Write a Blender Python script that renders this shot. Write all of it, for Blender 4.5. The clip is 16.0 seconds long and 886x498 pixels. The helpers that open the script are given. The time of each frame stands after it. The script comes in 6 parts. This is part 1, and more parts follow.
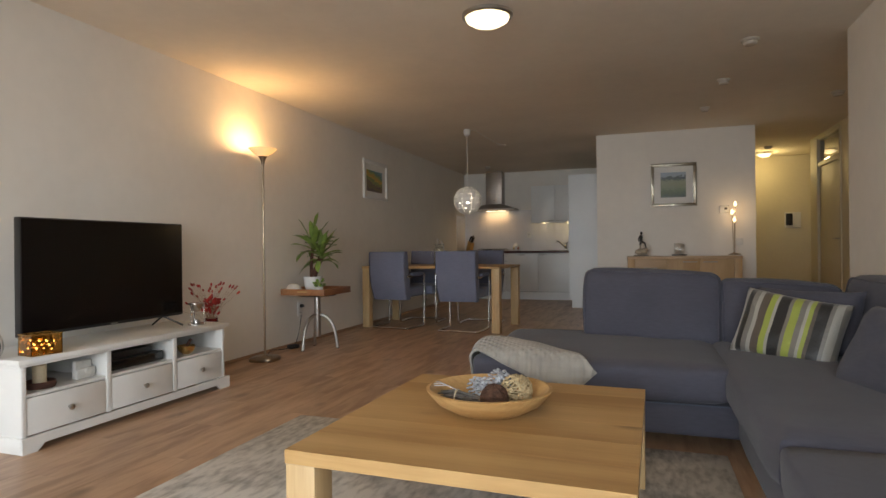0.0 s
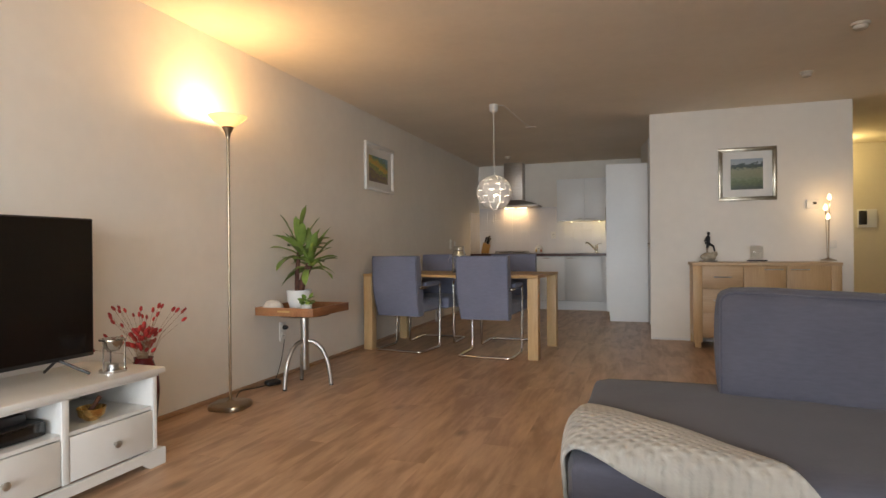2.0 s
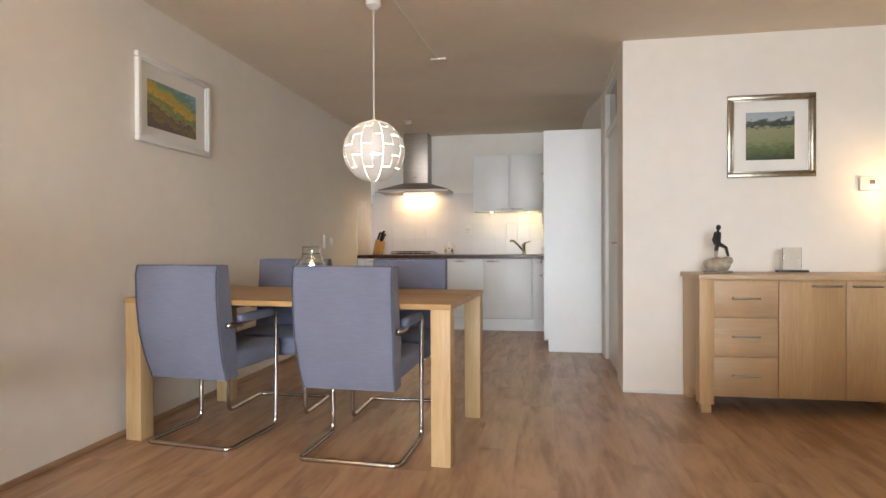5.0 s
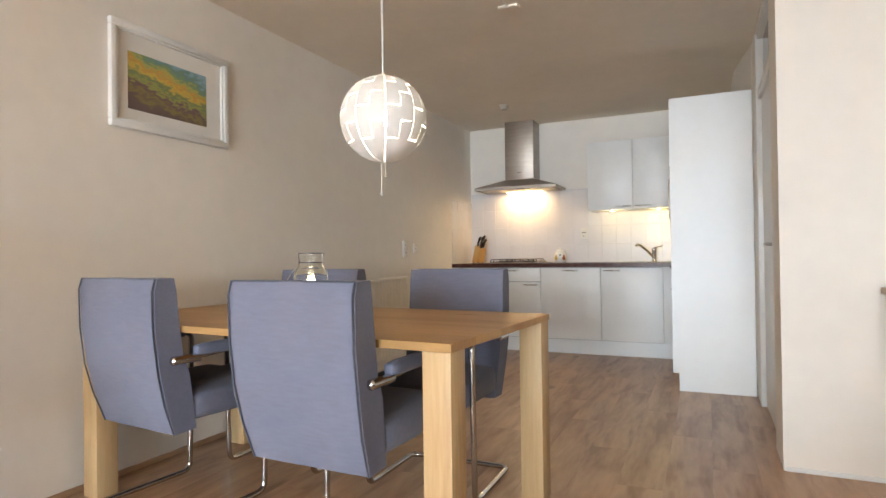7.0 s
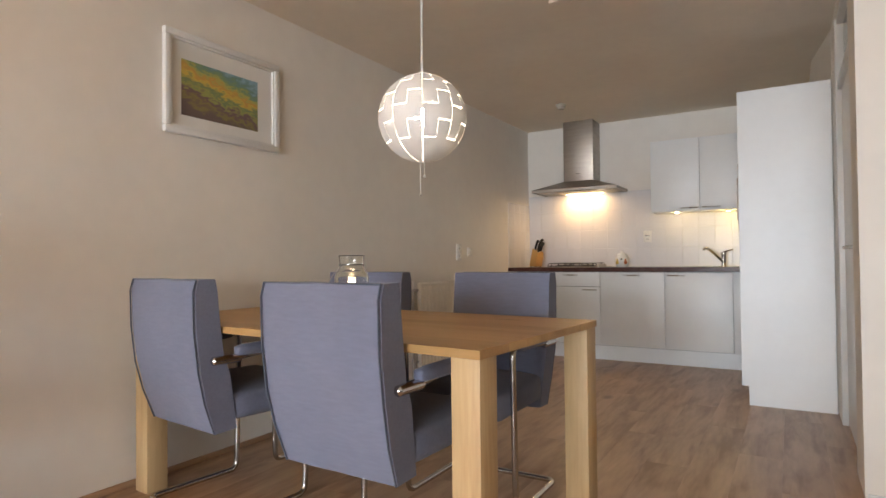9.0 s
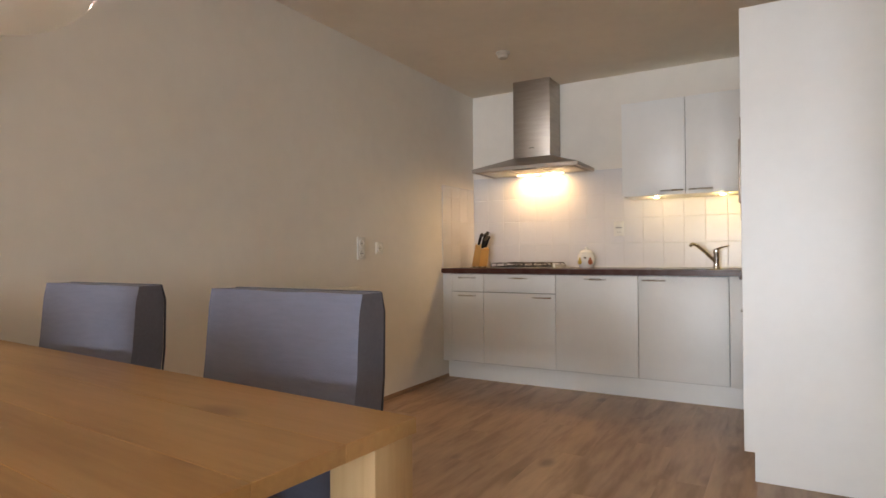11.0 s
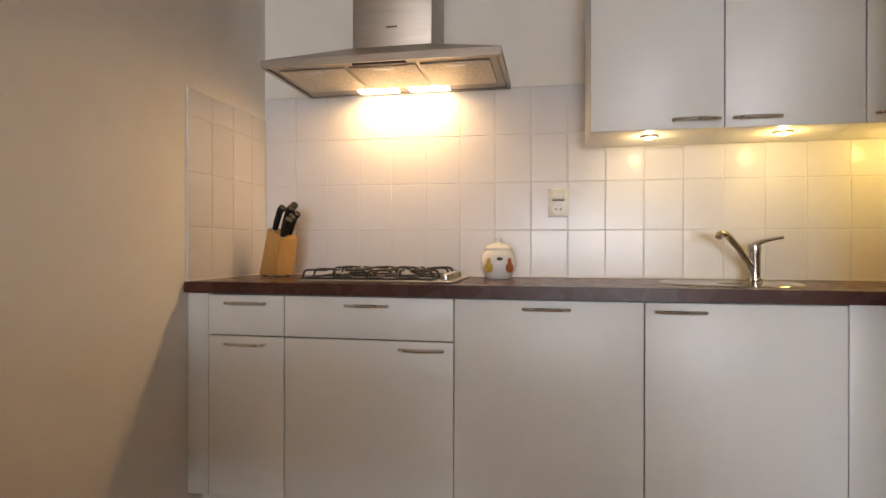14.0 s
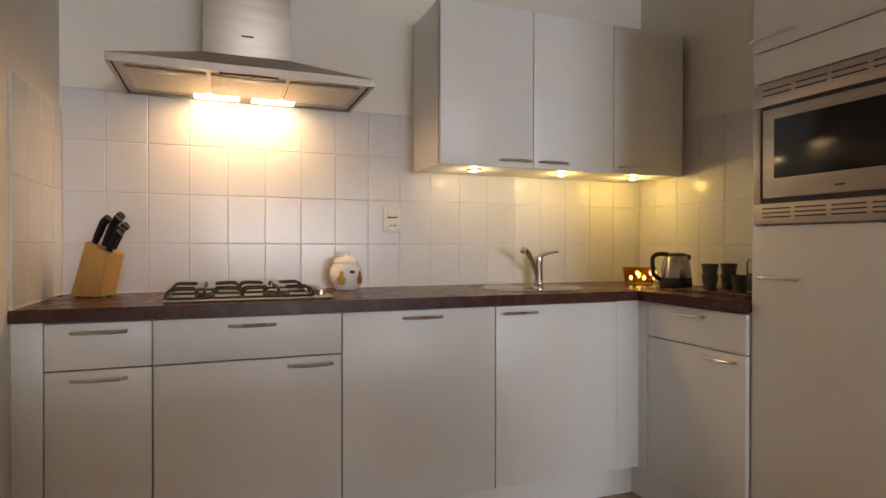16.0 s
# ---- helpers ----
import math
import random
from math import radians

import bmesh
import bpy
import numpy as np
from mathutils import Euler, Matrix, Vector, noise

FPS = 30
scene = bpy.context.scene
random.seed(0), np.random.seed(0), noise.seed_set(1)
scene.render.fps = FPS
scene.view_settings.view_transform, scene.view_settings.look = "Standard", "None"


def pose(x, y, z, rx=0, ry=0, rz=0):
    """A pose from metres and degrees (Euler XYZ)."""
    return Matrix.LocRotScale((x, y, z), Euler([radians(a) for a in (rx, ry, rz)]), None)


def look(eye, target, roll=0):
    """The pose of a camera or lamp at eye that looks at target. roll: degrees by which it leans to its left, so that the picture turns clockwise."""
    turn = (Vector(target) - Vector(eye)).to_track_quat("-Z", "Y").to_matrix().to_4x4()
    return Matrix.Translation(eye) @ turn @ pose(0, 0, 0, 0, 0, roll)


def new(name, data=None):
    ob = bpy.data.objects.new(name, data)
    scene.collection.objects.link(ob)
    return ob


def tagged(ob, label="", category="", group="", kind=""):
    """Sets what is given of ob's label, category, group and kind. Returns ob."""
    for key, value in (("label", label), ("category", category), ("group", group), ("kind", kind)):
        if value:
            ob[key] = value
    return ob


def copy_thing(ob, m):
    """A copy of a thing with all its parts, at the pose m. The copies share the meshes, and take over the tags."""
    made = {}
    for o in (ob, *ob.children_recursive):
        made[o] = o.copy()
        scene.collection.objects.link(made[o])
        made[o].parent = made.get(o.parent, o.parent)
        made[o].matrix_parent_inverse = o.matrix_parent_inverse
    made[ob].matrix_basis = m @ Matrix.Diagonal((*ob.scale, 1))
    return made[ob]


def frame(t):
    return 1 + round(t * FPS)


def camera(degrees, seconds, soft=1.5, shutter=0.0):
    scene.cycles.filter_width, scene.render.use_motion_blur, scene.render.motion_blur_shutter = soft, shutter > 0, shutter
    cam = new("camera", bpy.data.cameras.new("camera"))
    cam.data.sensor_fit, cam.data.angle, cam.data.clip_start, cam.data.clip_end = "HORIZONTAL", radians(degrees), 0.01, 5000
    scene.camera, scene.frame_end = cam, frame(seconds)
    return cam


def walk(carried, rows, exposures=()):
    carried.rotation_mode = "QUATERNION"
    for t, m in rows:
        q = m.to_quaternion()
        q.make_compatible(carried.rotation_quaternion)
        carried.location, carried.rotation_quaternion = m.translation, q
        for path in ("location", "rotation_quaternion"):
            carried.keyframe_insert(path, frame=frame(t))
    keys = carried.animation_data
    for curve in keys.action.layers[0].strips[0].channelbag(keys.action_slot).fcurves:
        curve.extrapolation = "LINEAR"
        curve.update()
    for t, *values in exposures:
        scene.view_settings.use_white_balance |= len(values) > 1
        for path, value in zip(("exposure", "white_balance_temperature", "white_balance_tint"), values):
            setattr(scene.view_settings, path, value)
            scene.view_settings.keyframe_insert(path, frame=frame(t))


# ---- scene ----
cam = camera(74.7, 16.0)
PATH = [
    (0, (0.233, -0.981, 0.982), (-0.415, 0.911, 0.979), -0.6),
    (0.5, (0.133, -0.785, 0.995), (-0.52, 1.105, 0.995), -0.6),
    (1, (-0.027, -0.47, 0.993), (-0.676, 1.422, 0.99), -0.5),
    (1.5, (-0.203, -0.11, 1.014), (-0.854, 1.781, 1.012), -0.6),
    (2, (-0.424, 0.282, 1.019), (-1.071, 2.175, 1.016), -0.5),
    (2.5, (-0.602, 0.617, 1.012), (-1.212, 2.521, 1.005), -0.4),
    (3, (-0.791, 1.004, 1.019), (-1.33, 2.93, 1.01), -0.4),
    (3.5, (-0.873, 1.419, 1.05), (-1.299, 3.373, 1.034), -0.2),
    (4, (-0.891, 1.921, 1.04), (-1.237, 3.891, 1.028), -0.3),
    (4.2, (-0.897, 2.098, 1.052), (-1.231, 4.069, 1.035), -0.2),
    (6.3, (-0.735, 3.768, 1.02), (-1.241, 5.703, 1.024), -0.7),
    (6.5, (-0.702, 3.852, 1.018), (-1.295, 5.762, 1.024), -0.7),
    (7, (-0.633, 3.957, 1.021), (-1.463, 5.777, 1.039), -0.8),
    (7.5, (-0.586, 3.989, 1.026), (-1.547, 5.743, 1.051), -0.8),
    (8, (-0.564, 4.006, 1.025), (-1.575, 5.731, 1.054), -0.7),
    (8.5, (-0.564, 4.022, 1.022), (-1.586, 5.741, 1.054), -0.7),
    (9, (-0.576, 4.07, 1.013), (-1.604, 5.785, 1.048), -0.6),
    (9.5, (-0.572, 4.219, 1.002), (-1.62, 5.923, 1.038), -0.6),
    (10, (-0.609, 4.638, 1.02), (-1.652, 6.344, 1.055), -0.6),
    (10.2, (-0.62, 4.816, 1.019), (-1.657, 6.526, 1.05), -0.6),
    (12.3, (-1.132, 6.79, 1.082), (-2.097, 8.542, 1.077), -0.1),
    (12.5, (-1.214, 6.956, 1.089), (-2.178, 8.709, 1.074), -0.1),
    (13, (-1.403, 7.343, 1.053), (-2.313, 9.124, 1.048), -0.0),
    (13.5, (-1.642, 7.658, 1.056), (-2.329, 9.537, 1.052), -0.1),
    (14, (-1.871, 7.869, 1.037), (-2.242, 9.835, 1.033), 0.1),
    (14.5, (-2.078, 7.923, 1.049), (-2.082, 9.923, 1.04), 0.1),
    (15, (-2.288, 7.85, 1.079), (-1.926, 9.817, 1.066), 0.1),
    (15.5, (-2.471, 7.782, 1.094), (-1.882, 9.693, 1.081), 0.1),
    (16, (-2.592, 7.722, 1.107), (-1.874, 9.589, 1.094), 0.1),
]
EXPOSURE = [(0.0, -1.18, 6750, 13), (1.0, -0.87, 6750, 14), (2.0, -0.5, 6800, 14), (3.0, -0.22, 6800, 15), (4.0, 0.03, 6750, 15), (6.3, 0.8, 6400, 12), (7.2, 0.66, 6400, 12),
            (8.2, 0.36, 6500, 14), (10.2, 0.38, 6750, 16), (12.5, 0.63, 7050, 18), (14.0, 0.35, 7000, 18), (15.1, 0.31, 6950, 19), (16.0, 0.1, 6950, 19)]
walk(cam, [(t, look(eye, target, roll)) for t, eye, target, roll in PATH], EXPOSURE)

# ---- world, daylight and exposure ----
XL, YB, CEIL = -3.165, 10.33, 2.465
world = bpy.data.worlds.new("sky")
scene.world = world
world.use_nodes = True
wn, wl = world.node_tree.nodes, world.node_tree.links
sky = wn.new("ShaderNodeTexSky")
sky.sky_type, sky.sun_disc = "NISHITA", False
sky.sun_elevation, sky.sun_rotation = radians(35), radians(150)
wn["Background"].inputs[1].default_value = 0.12
wl.new(sky.outputs[0], wn["Background"].inputs[0])


def lamp(name, kind, m, power, colour, size=0.1, size_y=None, spot=None, blend=0.5, spread=180):
    d = bpy.data.lights.new(name, kind)
    d.energy, d.color = power, colour
    if kind == "AREA":
        d.shape, d.size, d.size_y = "RECTANGLE", size, size_y or size
        d.spread = radians(spread)
    else:
        d.shadow_soft_size = size
    if spot:
        d.spot_size, d.spot_blend = radians(spot), blend
    ob = new(name, d)
    ob.matrix_world = m
    return ob


DAY = (0.77, 0.90, 1.0)
lamp("window_daylight", "AREA", look((-0.75, -4.95, 1.35), (-0.9, 3, -3.6)), 345, DAY, 4.2, 2.05, spread=105)
lamp("window_daylight", "AREA", look((1.645, -3.2, 1.55), (-3, -2.9, 0.2)), 110, DAY, 2.75, 1.5, spread=150)
lamp("floor_lamp_bulb", "POINT", pose(-2.95, 3.39, 1.882), 33, (1.0, 0.60, 0.25), 0.05)
lamp("ceiling_lamp_bulb", "AREA", look((-0.68, 2.60, 2.38), (-0.68, 2.60, 0)), 7, (1.0, 0.80, 0.50), 0.24)
lamp("hood_bulb", "AREA", look((-2.5, 10.20, 1.688), (-2.5, 10.20, 0)), 3.1, (1.0, 0.61, 0.25), 0.42, 0.07)
for lx, watts, tone in ((-1.523, 0.8, (1.0, 0.74, 0.34)), (-1.071, 1.1, (1.0, 0.72, 0.23)), (-0.651, 1.6, (1.0, 0.70, 0.18))):
    lamp("cabinet_spot_bulb", "POINT", pose(lx, 10.11, 1.422), watts, tone, 0.012)
lamp("hall_bulb", "POINT", pose(2.1, 9.5, 2.24), 19, (1.0, 0.78, 0.33), 0.1)
lamp("table_lamp_bulb", "POINT", pose(1.31, 6.84, 1.40), 3.0, (1.0, 0.66, 0.30), 0.03)


# ---- materials ----
def node_mat(name):
    m = bpy.data.materials.new(name)
    m.use_nodes = True
    nt = m.node_tree
    return m, nt, nt.nodes["Principled BSDF"], nt.links


def mat(name, colour, rough=0.5, metal=0.0, vary=0.06, scale=8.0, bump=0.0, bump_scale=120.0, stretch=(1, 1, 1), spec=0.5,
        colour2=None, per_object=0.0, rough_vary=0.08, sheen=0.0):
    """A paint-, cloth- or metal-like surface: colour drifting at two scales, uneven gloss and fine relief."""
    m, nt, b, l = node_mat(name)
    N = nt.nodes.new
    tc, mp = N("ShaderNodeTexCoord"), N("ShaderNodeMapping")
    mp.inputs["Scale"].default_value = stretch
    l.new(tc.outputs["Object"], mp.inputs[0])
    vec = mp.outputs[0]
    info = N("ShaderNodeObjectInfo")
    if per_object:
        add = N("ShaderNodeVectorMath")
        add.operation = "MULTIPLY_ADD"
        add.inputs[1].default_value = (31.7, 17.3, 23.9)
        l.new(info.outputs["Random"], add.inputs[0])
        l.new(vec, add.inputs[2])
        vec = add.outputs[0]
    big, fine = N("ShaderNodeTexNoise"), N("ShaderNodeTexNoise")
    big.inputs["Scale"].default_value, fine.inputs["Scale"].default_value = scale, scale * 9
    big.inputs["Detail"].default_value = fine.inputs["Detail"].default_value = 5
    l.new(vec, big.inputs["Vector"])
    l.new(vec, fine.inputs["Vector"])
    mixf = N("ShaderNodeMath")
    mixf.operation = "MULTIPLY_ADD"
    mixf.inputs[1].default_value = 0.4
    l.new(fine.outputs[0], mixf.inputs[0])
    l.new(big.outputs[0], mixf.inputs[2])
    ramp = N("ShaderNodeMapRange")
    ramp.inputs[1].default_value, ramp.inputs[2].default_value = 0.45, 0.95
    l.new(mixf.outputs[0], ramp.inputs[0])
    mix = N("ShaderNodeMix")
    mix.data_type = "RGBA"
    c2 = colour2 or tuple(c * (1 - 2 * vary) for c in colour)
    c1 = colour if colour2 else tuple(min(1, c * (1 + vary)) for c in colour)
    mix.inputs[6].default_value, mix.inputs[7].default_value = (*c1, 1), (*c2, 1)
    l.new(ramp.outputs[0], mix.inputs[0])
    out = mix.outputs[2]
    if per_object:
        hsv = N("ShaderNodeHueSaturation")
        mr = N("ShaderNodeMapRange")
        mr.inputs[3].default_value, mr.inputs[4].default_value = 1 - per_object, 1 + per_object
        l.new(info.outputs["Random"], mr.inputs[0])
        l.new(mr.outputs[0], hsv.inputs["Value"])
        l.new(out, hsv.inputs["Color"])
        out = hsv.outputs[0]
    l.new(out, b.inputs["Base Color"])
    rr = N("ShaderNodeMapRange")
    rr.inputs[3].default_value, rr.inputs[4].default_value = max(0, rough - rough_vary), min(1, rough + rough_vary)
    l.new(big.outputs[0], rr.inputs[0])
    l.new(rr.outputs[0], b.inputs["Roughness"])
    b.inputs["Metallic"].default_value = metal
    b.inputs["Specular IOR Level"].default_value = spec
    if sheen:
        b.inputs["Sheen Weight"].default_value = sheen
    if bump:
        bn, bt = N("ShaderNodeBump"), N("ShaderNodeTexNoise")
        bt.inputs["Scale"].default_value, bt.inputs["Detail"].default_value = bump_scale, 4
        bn.inputs["Strength"].default_value, bn.inputs["Distance"].default_value = bump, 0.002
        l.new(vec, bt.inputs["Vector"])
        l.new(bt.outputs[0], bn.inputs["Height"])
        l.new(bn.outputs[0], b.inputs["Normal"])
    return m


def wood(name, light, dark, axis, rough=0.4, grain=14.0, per_object=0.0, knots=True, ring=5.0, fine=0.5, along=0.07, spec=0.35):
    """Wood with long grain along one axis, growth rings and a few knots."""
    m, nt, b, l = node_mat(name)
    N = nt.nodes.new
    st = [1.0, 1.0, 1.0]
    st["xyz".index(axis)] = along
    tc, mp, info = N("ShaderNodeTexCoord"), N("ShaderNodeMapping"), N("ShaderNodeObjectInfo")
    mp.inputs["Scale"].default_value = st
    add = N("ShaderNodeVectorMath")
    add.operation = "MULTIPLY_ADD"
    add.inputs[1].default_value = (37.1, 19.3, 27.7) if per_object else (0, 0, 0)
    l.new(info.outputs["Random"], add.inputs[0])
    l.new(tc.outputs["Object"], add.inputs[2])
    l.new(add.outputs[0], mp.inputs[0])
    n1, n2, n3 = N("ShaderNodeTexNoise"), N("ShaderNodeTexNoise"), N("ShaderNodeTexNoise")
    for n, s, d in ((n1, ring, 3), (n2, grain * 6, 6), (n3, 1.3, 3)):
        n.inputs["Scale"].default_value, n.inputs["Detail"].default_value = s, d
    n1.inputs["Distortion"].default_value = 0.6
    l.new(mp.outputs[0], n1.inputs["Vector"])
    l.new(mp.outputs[0], n2.inputs["Vector"])
    l.new(add.outputs[0], n3.inputs["Vector"])
    s = N("ShaderNodeMath")
    s.operation = "MULTIPLY_ADD"
    s.inputs[1].default_value = fine
    l.new(n2.outputs[0], s.inputs[0])
    l.new(n1.outputs[0], s.inputs[2])
    s2 = N("ShaderNodeMath")
    s2.operation = "MULTIPLY_ADD"
    s2.inputs[1].default_value = 0.95 - fine
    l.new(n3.outputs[0], s2.inputs[0])
    l.new(s.outputs[0], s2.inputs[2])
    ramp = N("ShaderNodeValToRGB")
    e = ramp.color_ramp.elements
    e[0].position, e[0].color = 0.66, (*light, 1)
    e[1].position, e[1].color = 1.0, (*dark, 1)
    mid = e.new(0.82)
    mid.color = (*[0.6 * a + 0.4 * c for a, c in zip(light, dark)], 1)
    sc = N("ShaderNodeMath")
    sc.operation = "MULTIPLY"
    sc.inputs[1].default_value = 0.86
    l.new(s2.outputs[0], sc.inputs[0])
    l.new(sc.outputs[0], ramp.inputs[0])
    out = ramp.outputs[0]
    if knots:
        v = N("ShaderNodeTexVoronoi")
        v.inputs["Scale"].default_value = 2.6
        kmap = N("ShaderNodeMapping")
        ks = [1.0, 1.0, 1.0]
        ks["xyz".index(axis)] = 0.55
        kmap.inputs["Scale"].default_value = ks
        l.new(add.outputs[0], kmap.inputs[0])
        l.new(kmap.outputs[0], v.inputs["Vector"])
        kr = N("ShaderNodeMapRange")
        kr.inputs[1].default_value, kr.inputs[2].default_value = 0.04, 0.12
        kr.inputs[3].default_value, kr.inputs[4].default_value = 0.7, 0.0
        l.new(v.outputs["Distance"], kr.inputs[0])
        km = N("ShaderNodeMix")
        km.data_type = "RGBA"
        km.inputs[7].default_value = (*[0.45 * c for c in dark], 1)
        l.new(kr.outputs[0], km.inputs[0])
        l.new(out, km.inputs[6])
        out = km.outputs[2]
    if per_object:
        hsv, mr = N("ShaderNodeHueSaturation"), N("ShaderNodeMapRange")
        mr.inputs[3].default_value, mr.inputs[4].default_value = 1 - per_object, 1 + per_object
        l.new(info.outputs["Random"], mr.inputs[0])
        l.new(mr.outputs[0], hsv.inputs["Value"])
        l.new(out, hsv.inputs["Color"])
        out = hsv.outputs[0]
    l.new(out, b.inputs["Base Color"])
    rr = N("ShaderNodeMapRange")
    rr.inputs[3].default_value, rr.inputs[4].default_value = rough - 0.08, rough + 0.12
    l.new(n1.outputs[0], rr.inputs[0])
    l.new(rr.outputs[0], b.inputs["Roughness"])
    bn = N("ShaderNodeBump")
    b.inputs["Specular IOR Level"].default_value = spec
    bn.inputs["Strength"].default_value, bn.inputs["Distance"].default_value = 0.12, 0.001
    l.new(n2.outputs[0], bn.inputs["Height"])
    l.new(bn.outputs[0], b.inputs["Normal"])
    return m


def glow(name, colour, strength):
    m, nt, b, l = node_mat(name)
    b.inputs["Base Color"].default_value = (*colour, 1)
    b.inputs["Emission Color"].default_value = (*colour, 1)
    b.inputs["Emission Strength"].default_value = strength
    return m


def glass(name, colour=(0.95, 0.97, 0.96), rough=0.0, ior=1.45):
    m, nt, b, l = node_mat(name)
    b.inputs["Base Color"].default_value = (*colour, 1)
    b.inputs["Roughness"].default_value = rough
    b.inputs["IOR"].default_value = ior
    b.inputs["Transmission Weight"].default_value = 1.0
    return m


def weave(name, colour, dark, pitch=0.0022, rough=0.9, sheen=0.3, heavy=0.5, depth=0.0015):
    """Woven cloth: two crossed sets of threads, with mottled colour."""
    m, nt, b, l = node_mat(name)
    N = nt.nodes.new
    tc = N("ShaderNodeTexCoord")
    big, thr = N("ShaderNodeTexNoise"), N("ShaderNodeTexNoise")
    mp = N("ShaderNodeMapping")
    mp.inputs["Scale"].default_value = (0.2, 1, 1)
    big.inputs["Scale"].default_value, big.inputs["Detail"].default_value = 5, 6
    thr.inputs["Scale"].default_value, thr.inputs["Detail"].default_value = 0.25 / pitch, 5
    l.new(tc.outputs["Object"], big.inputs["Vector"])
    l.new(tc.outputs["Object"], mp.inputs[0])
    l.new(mp.outputs[0], thr.inputs["Vector"])
    s = N("ShaderNodeMath")
    s.operation = "ADD"
    l.new(big.outputs[0], s.inputs[0])
    l.new(thr.outputs[0], s.inputs[1])
    r = N("ShaderNodeMapRange")
    r.inputs[1].default_value, r.inputs[2].default_value = 0.68, 1.32
    l.new(s.outputs[0], r.inputs[0])
    mix = N("ShaderNodeMix")
    mix.data_type = "RGBA"
    mix.inputs[6].default_value, mix.inputs[7].default_value = (*dark, 1), (*colour, 1)
    l.new(r.outputs[0], mix.inputs[0])
    l.new(mix.outputs[2], b.inputs["Base Color"])
    b.inputs["Roughness"].default_value = rough
    b.inputs["Sheen Weight"].default_value = sheen
    b.inputs["Specular IOR Level"].default_value = 0.2
    w1 = N("ShaderNodeTexNoise")
    w1.inputs["Scale"].default_value, w1.inputs["Detail"].default_value = 1 / pitch, 2
    l.new(tc.outputs["Object"], w1.inputs["Vector"])
    bn = N("ShaderNodeBump")
    bn.inputs["Strength"].default_value, bn.inputs["Distance"].default_value = heavy, depth
    l.new(w1.outputs[0], bn.inputs["Height"])
    l.new(bn.outputs[0], b.inputs["Normal"])
    return m


WALL = mat("wall_paint", (0.835, 0.79, 0.72), 0.85, vary=0.03, scale=1.2, bump=0.25, bump_scale=160, spec=0.25)
CEILING = mat("ceiling_plaster", (0.87, 0.79, 0.68), 0.95, vary=0.03, scale=1.5, bump=0.5, bump_scale=220, spec=0.15)
WHITE = mat("white_lacquer", (0.76, 0.75, 0.72), 0.35, vary=0.02, scale=3, bump=0.05, bump_scale=60)
CABINET = mat("cabinet_white", (0.84, 0.845, 0.83), 0.38, vary=0.02, scale=2, bump=0.08, bump_scale=260)
# dark colour standing in for the shade inside narrow gaps and joints
GAP_SHADE = mat("painted_gap_shade", (0.16, 0.16, 0.155), 0.7)
PLANK = wood("laminate_plank", (0.53, 0.335, 0.205), (0.32, 0.19, 0.11), "y", 0.33, 7, per_object=0.03, ring=11, fine=0.42, along=0.17, spec=0.5)
SKIRT = wood("skirting_wood", (0.48, 0.31, 0.19), (0.32, 0.195, 0.115), "y", 0.45, knots=False)
OAK = wood("pale_oak", (0.59, 0.37, 0.155), (0.40, 0.23, 0.086), "x", 0.38, ring=3.4, fine=0.3, per_object=0.025)
OAK_Z = wood("pale_oak_upright", (0.60, 0.42, 0.22), (0.44, 0.28, 0.13), "z", 0.45, ring=4)
ALDER = wood("sideboard_oak", (0.62, 0.42, 0.225), (0.48, 0.30, 0.145), "z", 0.4, knots=False, ring=3)
ALDER_X = wood("sideboard_oak_top", (0.58, 0.40, 0.24), (0.46, 0.30, 0.165), "x", 0.4, knots=False, ring=3)
TRAYWOOD = wood("cherry_wood", (0.38, 0.175, 0.078), (0.24, 0.098, 0.04), "y", 0.32, knots=False)
BOWLWOOD = wood("turned_wood", (0.60, 0.38, 0.165), (0.42, 0.23, 0.08), "x", 0.4, knots=False)
WORKTOP = mat("worktop_laminate", (0.085, 0.034, 0.026), 0.27, vary=0.1, scale=14, colour2=(0.080, 0.032, 0.0245), spec=0.22)
HANDLE = mat("handle_steel", (0.74, 0.73, 0.71), 0.27, 1.0, vary=0.04, scale=6)
HOODSTEEL = mat("warm_brushed_steel", (0.44, 0.39, 0.34), 0.46, 1.0, vary=0.05, scale=4, stretch=(1, 1, 10), bump=0.05, bump_scale=90)
KETTLESTEEL = mat("kettle_steel", (0.42, 0.38, 0.35), 0.27, 1.0, vary=0.05, scale=5)
STEEL = mat("brushed_steel", (0.62, 0.60, 0.57), 0.30, 1.0, vary=0.08, scale=5, stretch=(1, 1, 14), bump=0.08, bump_scale=90)
CHROME = mat("chrome", (0.54, 0.52, 0.50), 0.17, 1.0, vary=0.02, scale=4, rough_vary=0.04)
SATIN = mat("satin_nickel", (0.52, 0.50, 0.47), 0.34, 1.0, vary=0.05, scale=6)
BRONZE = mat("lamp_bronze", (0.36, 0.29, 0.21), 0.32, 1.0, vary=0.08, scale=6)
BLACKM = mat("black_enamel", (0.018, 0.017, 0.017), 0.38, vary=0.1)
BLACKP = mat("black_plastic", (0.016, 0.015, 0.015), 0.42, vary=0.1, bump=0.1)
SCREEN = mat("tv_screen", (0.006, 0.005, 0.005), 0.16, vary=0.1, rough_vary=0.03)
GREY = weave("grey_upholstery", (0.083, 0.081, 0.102), (0.067, 0.065, 0.083), sheen=0.12)
SLATE = weave("slate_chair_fabric", (0.184, 0.193, 0.262), (0.154, 0.163, 0.224), pitch=0.0026, sheen=0.15)
